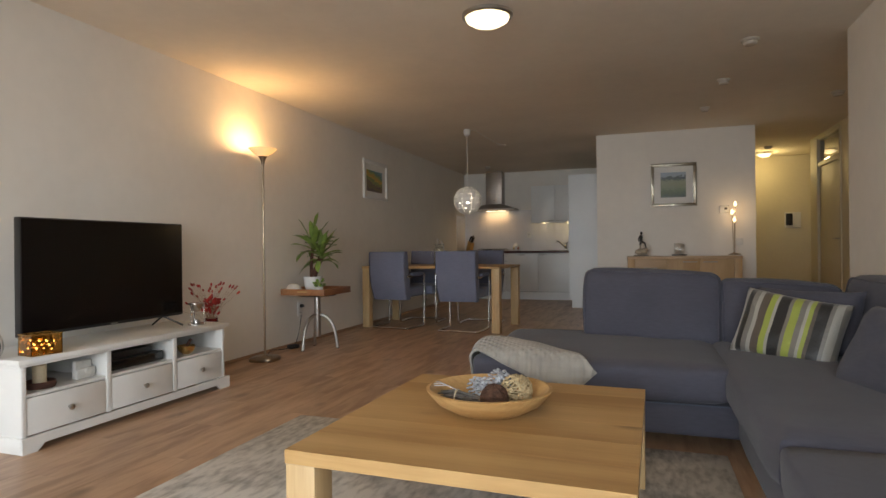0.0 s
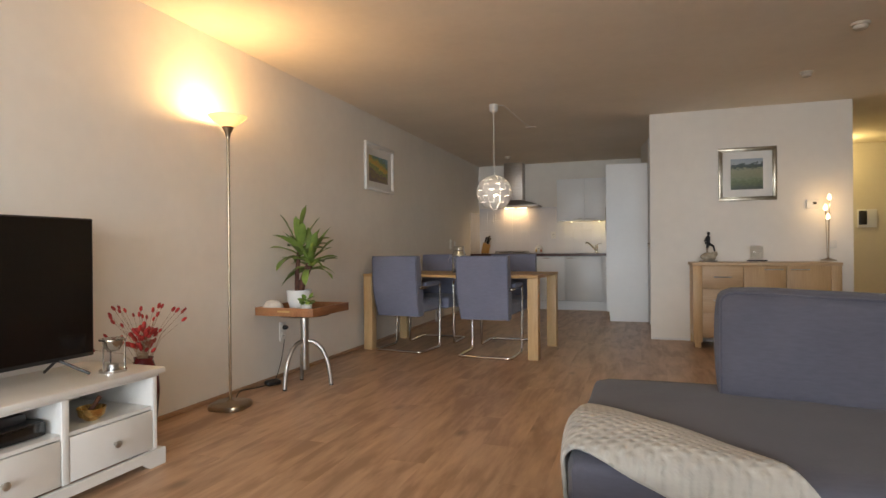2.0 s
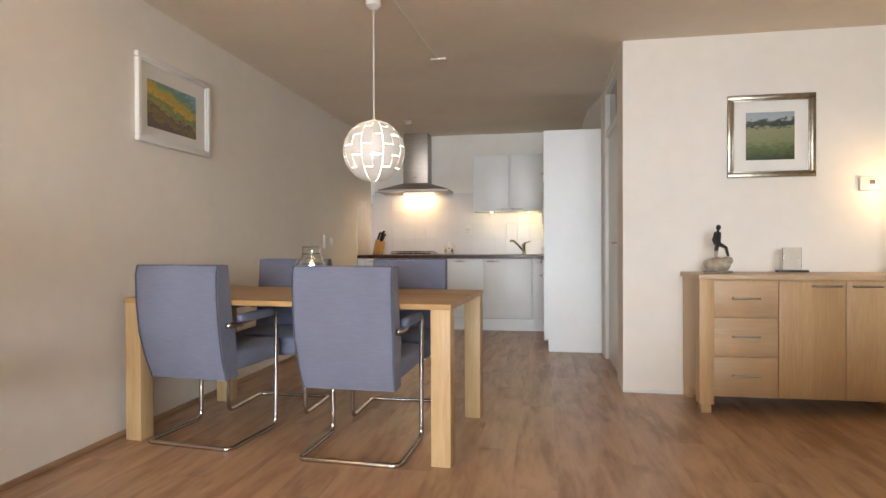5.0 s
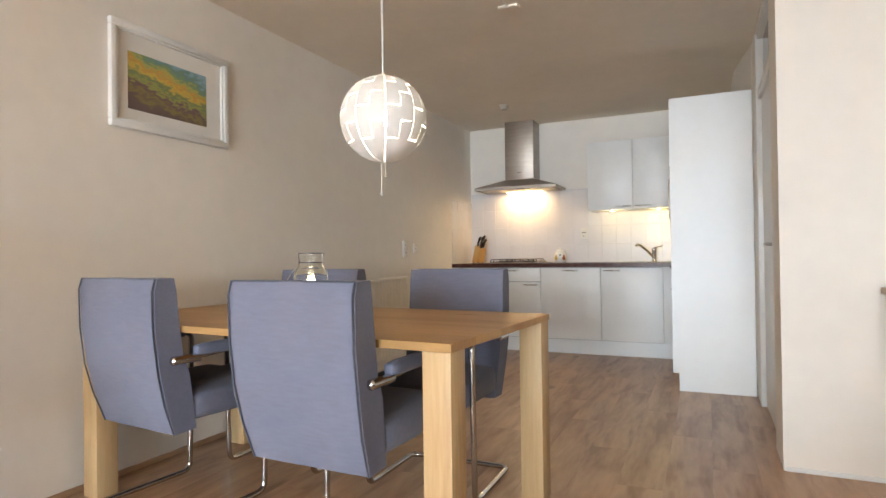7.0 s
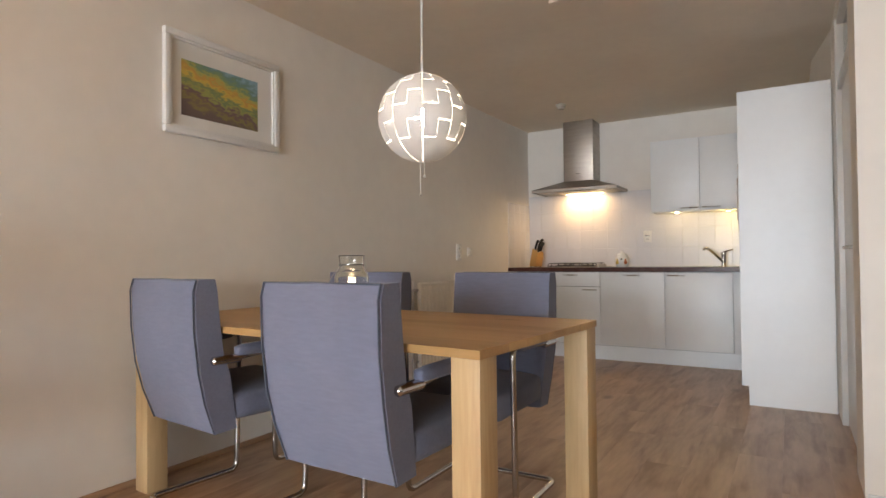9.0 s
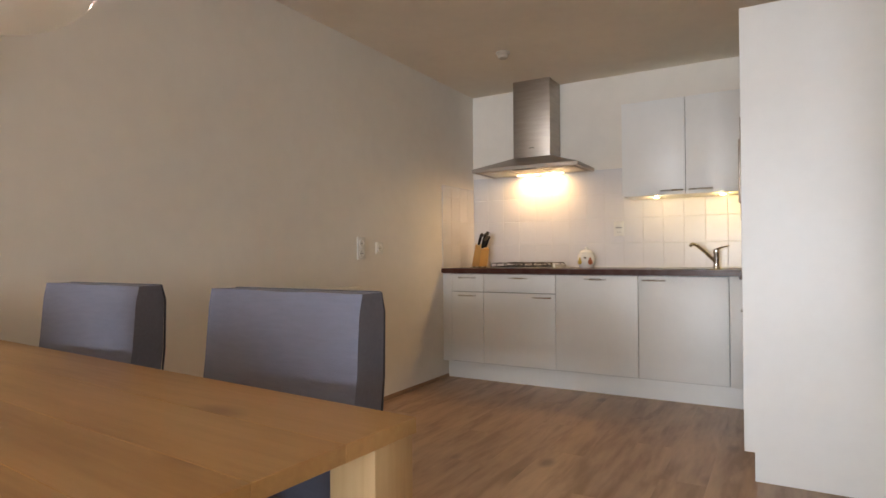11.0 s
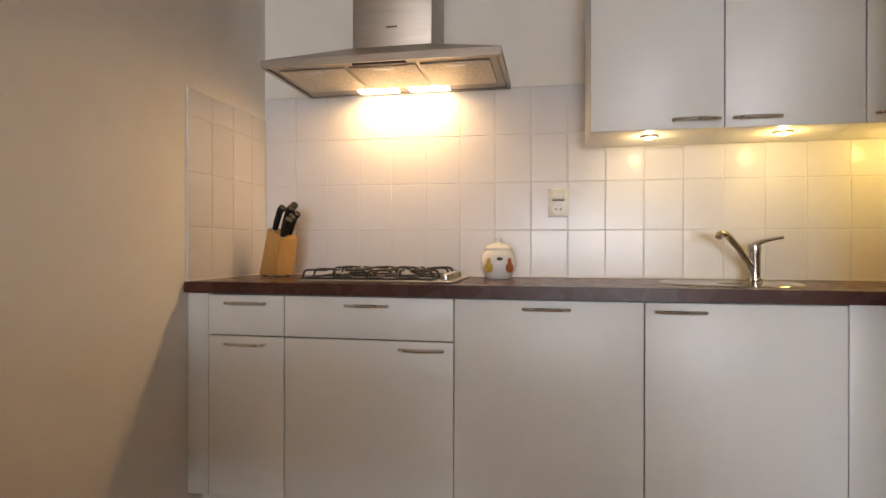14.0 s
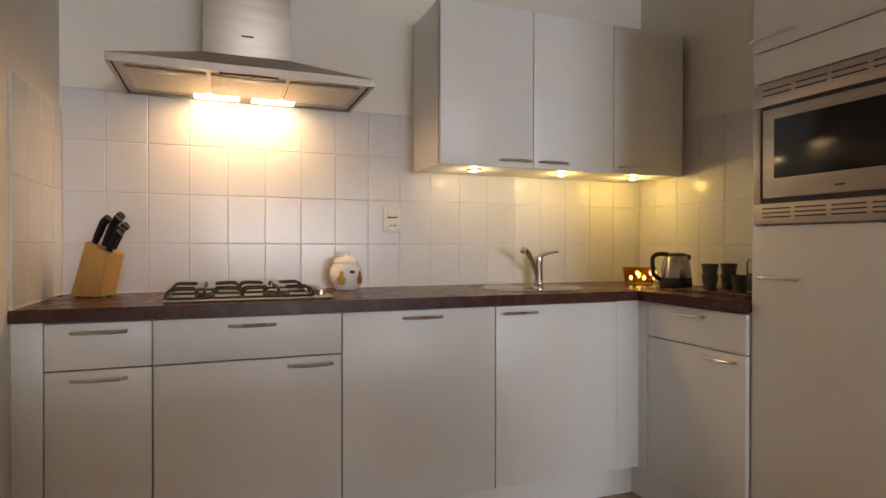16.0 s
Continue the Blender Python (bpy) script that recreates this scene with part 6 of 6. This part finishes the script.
# striped cushion
STRIPE, nt_, b_, l_ = node_mat("striped_satin")
tc_, sx = nt_.nodes.new("ShaderNodeTexCoord"), nt_.nodes.new("ShaderNodeSeparateXYZ")
l_.new(tc_.outputs["Object"], sx.inputs[0])
mr_ = nt_.nodes.new("ShaderNodeMapRange")
mr_.inputs[1].default_value, mr_.inputs[2].default_value = -0.27, 0.27
l_.new(sx.outputs[0], mr_.inputs[0])
rp = nt_.nodes.new("ShaderNodeValToRGB")
rp.color_ramp.interpolation = "CONSTANT"
K, Wt, G1, LM, BR = (0.012, 0.011, 0.011), (0.34, 0.32, 0.28), (0.17, 0.155, 0.135), (0.29, 0.33, 0.055), (0.09, 0.068, 0.052)
bands = [(0.0, K), (0.04, G1), (0.075, Wt), (0.105, K), (0.16, G1), (0.21, Wt), (0.25, BR), (0.32, LM), (0.375, Wt), (0.40, K), (0.50, G1), (0.53, LM), (0.60, G1), (0.645, Wt), (0.675, LM), (0.71, BR), (0.74, K), (0.83, G1), (0.86, Wt), (0.92, G1), (0.955, K)]
e_ = rp.color_ramp.elements
e_[0].position, e_[0].color = 0.0, (*K, 1)
e_[1].position, e_[1].color = bands[1][0], (*bands[1][1], 1)
for p_, c_ in bands[2:]:
    e_.new(p_).color = (*c_, 1)
l_.new(mr_.outputs[0], rp.inputs[0])
l_.new(rp.outputs[0], b_.inputs["Base Color"])
b_.inputs["Roughness"].default_value, b_.inputs["Sheen Weight"].default_value = 0.45, 0.3
nz, bp = nt_.nodes.new("ShaderNodeTexNoise"), nt_.nodes.new("ShaderNodeBump")
nz.inputs["Scale"].default_value = 45
bp.inputs["Strength"].default_value, bp.inputs["Distance"].default_value = 0.5, 0.004
l_.new(tc_.outputs["Object"], nz.inputs["Vector"])
l_.new(nz.outputs[0], bp.inputs["Height"])
l_.new(bp.outputs[0], b_.inputs["Normal"])


def throw_pillow(label, m, w, h, d, material):
    bm = bmesh.new()
    n_ = 22
    for side in (1, -1):
        g_ = []
        for j in range(n_ + 1):
            for i in range(n_ + 1):
                u_, v_ = i / n_ * 2 - 1, j / n_ * 2 - 1
                pinch = 1 - 0.07 * (1 - abs(u_) ** 2) * abs(v_) ** 4
                pinch2 = 1 - 0.05 * (1 - abs(v_) ** 2) * abs(u_) ** 4
                t_ = ((1 - u_ ** 4) * (1 - v_ ** 4)) ** 0.5
                wr = 0.01 * noise.noise((u_ * 2.3, v_ * 2.3, side * 3.0)) * t_
                g_.append(bm.verts.new((u_ * w / 2 * pinch2, side * (d / 2 * t_ + wr), v_ * h / 2 * pinch)))
        for j in range(n_):
            for i in range(n_):
                k = j * (n_ + 1) + i
                bm.faces.new((g_[k], g_[k + 1], g_[k + n_ + 2], g_[k + n_ + 1]))
    bmesh.ops.remove_doubles(bm, verts=bm.verts[:], dist=0.0008)
    p = thing("throw_pillow", label, "pillow", m, "loose pillows on the sofa")
    part("cover", bm, material, p, smooth=70)
    return p


throw_pillow("pillow with black, lime, white and grey satin stripes", pose(0.945, 2.43, 0.545, -22, 8, -33), 0.51, 0.37, 0.15, STRIPE)
throw_pillow("plain grey scatter pillow leaning in the sofa corner", pose(1.06, 2.58, 0.57, -20, 0, -30), 0.52, 0.36, 0.15, GREY)
throw_pillow("plain grey scatter pillow leaning on the long side", pose(1.17, 1.72, 0.55, -28, 0, -72), 0.48, 0.38, 0.15, GREY)

# throw draped over the end of the seat
def draped(a, b):
    """From a flat cloth position to the sofa's surface: over the seat, down its end and its front."""
    ex, fy, top, r = -0.645, 1.975, 0.422, 0.055
    x, y, z = a, b, top
    if a < ex + r:
        s = ex + r - a
        an = min(s / r, math.pi / 2)
        x = ex + r - r * math.sin(an)
        z -= r * (1 - math.cos(an)) + max(0, s - r * math.pi / 2)
    if b < fy + r:
        s = fy + r - b
        an = min(s / r, math.pi / 2)
        y = fy + r - r * math.sin(an)
        z -= r * (1 - math.cos(an)) + max(0, s - r * math.pi / 2)
    return Vector((x, y, max(z, 0.03)))


tw = bmesh.new()
NA, NB = 60, 34
corner = [Vector((-1.00, 2.60)), Vector((0.02, 1.93)), Vector((-0.10, 1.78)), Vector((-1.00, 2.20))]
rows = []
for j in range(NB + 1):
    row = []
    for i in range(NA + 1):
        s, t_ = i / NA, j / NB
        p = (corner[0] * (1 - s) + corner[1] * s) * (1 - t_) + (corner[3] * (1 - s) + corner[2] * s) * t_
        bulge_ = 0.13 * math.sin(math.pi * s) * (1 - t_)
        q = draped(p.x, p.y + bulge_)
        nv = noise.noise((p.x * 5, p.y * 5, 2.0))
        loft = math.sin(math.pi * min(1.0, 1.15 * s)) * math.sin(math.pi * min(1.0, 0.15 + 0.8 * t_))
        q += Vector((-0.35, -0.5, 1.0)) * (0.010 + 0.022 * loft + 0.012 * nv + 0.008 * math.sin(9 * (p.x + 1.3 * p.y)))
        row.append(tw.verts.new(q))
    rows.append(row)
for a, b in zip(rows, rows[1:]):
    for i in range(NA):
        tw.faces.new((a[i], a[i + 1], b[i + 1], b[i]))
th_ = thing("throw_blanket", "oatmeal knitted throw draped over the sofa end", "blanket", (0, 0, 0))
tb = part("cloth", tw, THROW, th_, smooth=80)
so_ = tb.modifiers.new("thickness", "SOLIDIFY")
so_.thickness, so_.offset = 0.013, 1.0

# ---- coffee table, bowl, rug ----
ct = thing("coffee_table", "low square knotty oak coffee table with thick legs", "table", pose(-0.27, 1.035, 0, 0, 0, -1.2))
boarded_top(ct, -0.5, 0.5, -0.545, 0.545, 0.345, 0.387, 6)
for a in (-0.498, 0.398):
    for b in (-0.543, 0.443):
        part("leg", B(a, a + 0.1, b, b + 0.1, 0.0075, 0.3445, bev=0.004), OAK_Z, ct)
bw = thing("wooden_bowl", "wide shallow turned wooden bowl on the coffee table", "bowl", (-0.298, 1.07, 0.3875))
part("bowl", lathe(bmesh.new(), [(0.0, 0.0), (0.10, 0.0), (0.13, 0.005), (0.19, 0.038), (0.224, 0.078), (0.228, 0.087), (0.216, 0.089), (0.182, 0.058), (0.12, 0.02), (0, 0.015)], seg=56), BOWLWOOD, bw)
RATTAN = mat("rattan", (0.50, 0.38, 0.21), 0.7, vary=0.15, scale=60)
BROWNB = mat("brown_twine", (0.10, 0.045, 0.025), 0.9, vary=0.3, scale=60, bump=1.0)
rnd = random.Random(21)
for nm, lab, c, r_, m_ in (("twig_ball", "pale rattan ball in the bowl", (-0.205, 1.11, 0.458), 0.060, RATTAN), ("twine_ball", "brown twine-wrapped ball in the bowl", (-0.268, 1.03, 0.446), 0.05, BROWNB)):
    t__ = thing(nm, lab, "ornament", c)
    w_ = bmesh.new()
    for k in range(46 if m_ is BROWNB else 30):
        ax = Vector((rnd.gauss(0, 1), rnd.gauss(0, 1), rnd.gauss(0, 1))).normalized()
        o1 = ax.orthogonal().normalized()
        o2 = ax.cross(o1)
        rr_ = r_ * rnd.uniform(0.95, 1.0)
        tube(w_, [rr_ * (math.cos(x_) * o1 + math.sin(x_) * o2) + ax * rnd.uniform(-0.01, 0.01) for x_ in (2 * math.pi * q / 18 for q in range(19))], 0.0024, 5)
    part("winding", w_, m_, t__)
    if m_ is BROWNB:
        part("core", ball(bmesh.new(), (0, 0, 0), r_ * 0.95, (1, 1, 1), 16), BROWNB, t__)
PINE = mat("frosted_cone", (0.62, 0.64, 0.68), 0.6, vary=0.3, scale=60, colour2=(0.22, 0.21, 0.22))
for c, sz in (((-0.275, 1.135, 0.488), 1.0), ((-0.325, 1.10, 0.466), 0.85), ((-0.36, 1.13, 0.460), 0.85)):
    pc = thing("pine_cone", "frosted white pine cone in the bowl", "pine cone", pose(*c, rnd.uniform(-40, 40), rnd.uniform(-40, 40), 0), "pine cones in the bowl")
    pm = bmesh.new()
    ball(pm, (0, 0, 0), 0.018 * sz, (1, 1, 1.6), 10)
    for k in range(46):
        u_ = (k + 0.5) / 46
        az = k * 2.39996
        zz = (u_ - 0.5) * 0.075 * sz
        rad_ = 0.034 * sz * math.sin(math.pi * (0.12 + 0.8 * u_)) + 0.006
        ball(pm, (rad_ * math.cos(az), rad_ * math.sin(az), zz), 0.009 * sz, (1, 1, 0.5), 6)
    part("cone_body", pm, PINE, pc)
TWIGS = mat("grey_twig", (0.20, 0.185, 0.17), 0.8, vary=0.3, scale=50, colour2=(0.08, 0.065, 0.05))
bd = thing("dried_twigs", "bundle of grey dried twigs tied with raffia", "ornament", (-0.41, 1.04, 0.418))
tg = bmesh.new()
for k in range(26):
    p0 = Vector((rnd.uniform(-0.09, -0.05), rnd.uniform(-0.03, 0.03), rnd.uniform(0, 0.03)))
    p1 = Vector((rnd.uniform(0.05, 0.10), rnd.uniform(-0.03, 0.03), rnd.uniform(0, 0.03)))
    tube(tg, [p0, (p0 + p1) / 2 + Vector((0, 0, rnd.uniform(0, 0.02))), p1], 0.0032, 5)
part("twigs", tg, TWIGS, bd)
part("raffia", tube(bmesh.new(), [(0.0, 0.04 * math.cos(q), 0.016 + 0.03 * math.sin(q)) for q in (0.35 * k for k in range(19))], 0.003, 6), WAX, bd)
for k in range(3):
    part("raffia_end", tube(bmesh.new(), [(0, 0, 0.045), (-0.04 - 0.02 * k, 0.02 * k, 0.06), (-0.09 - 0.01 * k, 0.03 * k, 0.055)], 0.0018, 5), PINE, bd)

RUG, nt_, b_, l_ = node_mat("faded_rug")
tc_, n1_, n2_, mp_ = (nt_.nodes.new(q) for q in ("ShaderNodeTexCoord", "ShaderNodeTexNoise", "ShaderNodeTexNoise", "ShaderNodeMapping"))
mp_.inputs["Scale"].default_value = (1, 0.35, 1)
l_.new(tc_.outputs["Object"], n1_.inputs["Vector"])
l_.new(tc_.outputs["Object"], mp_.inputs[0])
l_.new(mp_.outputs[0], n2_.inputs["Vector"])
n1_.inputs["Scale"].default_value, n1_.inputs["Detail"].default_value = 3.2, 8
n2_.inputs["Scale"].default_value, n2_.inputs["Detail"].default_value = 38, 6
ad = nt_.nodes.new("ShaderNodeMath")
ad.operation = "ADD"
l_.new(n1_.outputs[0], ad.inputs[0])
l_.new(n2_.outputs[0], ad.inputs[1])
rp = nt_.nodes.new("ShaderNodeValToRGB")
rp.color_ramp.elements[0].position, rp.color_ramp.elements[0].color = 0.36, (0.31, 0.29, 0.265, 1)
rp.color_ramp.elements[1].position, rp.color_ramp.elements[1].color = 0.56, (0.66, 0.63, 0.58, 1)
hf = nt_.nodes.new("ShaderNodeMath")
hf.operation = "MULTIPLY"
hf.inputs[1].default_value = 0.5
l_.new(ad.outputs[0], hf.inputs[0])
l_.new(hf.outputs[0], rp.inputs[0])
l_.new(rp.outputs[0], b_.inputs["Base Color"])
b_.inputs["Roughness"].default_value = 0.95
bp = nt_.nodes.new("ShaderNodeBump")
bp.inputs["Strength"].default_value, bp.inputs["Distance"].default_value = 0.8, 0.003
l_.new(n2_.outputs[0], bp.inputs["Height"])
l_.new(bp.outputs[0], b_.inputs["Normal"])
rg = thing("area_rug", "faded grey and beige vintage-look rug", "rug", (-0.54, 0.85, 0.0))
part("woven_top", B(-1.14, 1.14, -1.6, 1.135, 0.0008, 0.0072, bev=0.003), RUG, rg)

# ---- tiles, then floor planks ----
tw_, th2 = 0.15, 0.2007


def tile_mesh(w, h):
    bm = bmesh.new()
    g = 0.0013
    a = [bm.verts.new((sx_ * (w / 2 - g), 0.0, sz_ * (h / 2 - g))) for sx_, sz_ in ((-1, -1), (1, -1), (1, 1), (-1, 1))]
    b = [bm.verts.new((sx_ * (w / 2 - g), -0.006, sz_ * (h / 2 - g))) for sx_, sz_ in ((-1, -1), (1, -1), (1, 1), (-1, 1))]
    c = [bm.verts.new((sx_ * (w / 2 - g - 0.002), -0.0075, sz_ * (h / 2 - g - 0.002))) for sx_, sz_ in ((-1, -1), (1, -1), (1, 1), (-1, 1))]
    for p, q in ((a, b), (b, c)):
        for i in range(4):
            bm.faces.new((p[i], p[(i + 1) % 4], q[(i + 1) % 4], q[i]))
    bm.faces.new(c)
    return mesh_of("tile", bm, TILE, 20)


def tiled(name, label, m, spans, z0, rows_, last=0.0):
    t = thing(name, label, "tiles", m, kind="structure")
    lo_, hi_ = spans[0][0], spans[-1][1]
    part("grout", B(lo_, hi_, -0.0074, -0.0005, z0, z0 + rows_ * th2 + last), GROUT, t)
    cache = {}
    for a, b in spans:
        w = round(b - a, 4)
        if w not in cache:
            cache[w] = tile_mesh(w, th2)
        for r in range(rows_):
            ob = new("tile", cache[w])
            ob.parent = t
            ob.matrix_basis = pose((a + b) / 2, -0.002, z0 + (r + 0.5) * th2, random.uniform(-0.15, 0.15), 0, random.uniform(-0.15, 0.15))
        if last:
            ob = new("tile", tile_mesh(w, last))
            ob.parent = t
            ob.matrix_basis = pose((a + b) / 2, -0.002, z0 + rows_ * th2 + last / 2)
    return t


def spans_of(lo_, hi_, joint):
    xs = [joint + k * tw_ for k in range(-40, 60)]
    xs = [lo_] + [x for x in xs if lo_ + 0.004 < x < hi_ - 0.004] + [hi_]
    return list(zip(xs, xs[1:]))


ZT = 0.9105
tiled("tiles_north", "glazed white wall tiles above the worktop", pose(0, YB, 0), spans_of(XL + 0.009, -0.43, -2.41), ZT, 4)
tiled("tiles_west", "glazed white wall tiles beside the hob", pose(XL, 0, 0, 0, 0, 90), spans_of(9.745, YB - 0.009, 9.745), ZT, 3, 0.1)
tiled("tiles_east", "glazed white wall tiles beside the sink", pose(-0.42, 0, 0, 0, 0, -90), spans_of(-(YB - 0.009), -9.212, -9.745), ZT, 4)

fl_ = structure("floor", B(XL - 0.2, 4.1, -5.2, YB + 0.2, -0.15, -0.0085), GAP_SHADE, "brown wood-look laminate plank floor")
PW, PLN = 0.195, 1.29


def plank_mesh(w, ln):
    bm = bmesh.new()
    g = 0.0001
    lowr = [bm.verts.new((x, y, -0.008)) for x, y in ((g, g), (w - g, g), (w - g, ln - g), (g, ln - g))]
    e1 = [bm.verts.new((x, y, -0.0005)) for x, y in ((g, g), (w - g, g), (w - g, ln - g), (g, ln - g))]
    e2 = [bm.verts.new((x, y, 0.0)) for x, y in ((g + 0.0003, g + 0.0003), (w - g - 0.0003, g + 0.0003), (w - g - 0.0003, ln - g - 0.0003), (g + 0.0003, ln - g - 0.0003))]
    for p, q in ((lowr, e1), (e1, e2)):
        for i in range(4):
            bm.faces.new((p[i], p[(i + 1) % 4], q[(i + 1) % 4], q[i]))
    bm.faces.new(e2)
    return mesh_of("plank", bm, PLANK, 15)


planks, far = {}, []
k = 0
x = XL + 0.002
while x < 4.05:
    w = min(PW, 4.05 - x)
    y = -5.0 - (k * 0.47) % PLN
    while y < YB:
        y0_, y1_ = max(y, -5.0), min(y + PLN, YB)
        hidden = (x > 1.75 and y1_ < 3.5) or (-0.2 < x and x + w < 1.45 and y0_ > 7.2)
        if y1_ - y0_ > 0.01 and not hidden:
            key = (round(w, 3), round(y1_ - y0_, 3))
            if key not in planks:
                planks[key] = plank_mesh(*key)
            if y1_ < -1.0 or x > 1.8:
                far.append((key, x, y0_))
            else:
                ob = new("plank", planks[key])
                ob.parent = fl_
                ob.location = (x, y0_, 0)
        y += PLN
    x += PW
    k += 1
rest = bmesh.new()
for key, x, y in far:
    seen = len(rest.verts)
    rest.from_mesh(planks[key])
    rest.verts.ensure_lookup_table()
    for v in rest.verts[seen:]:
        v.co += Vector((x, y, 0))
tagged(part("plank_field", rest, PLANK, fl_, smooth=15), kind="stuff")
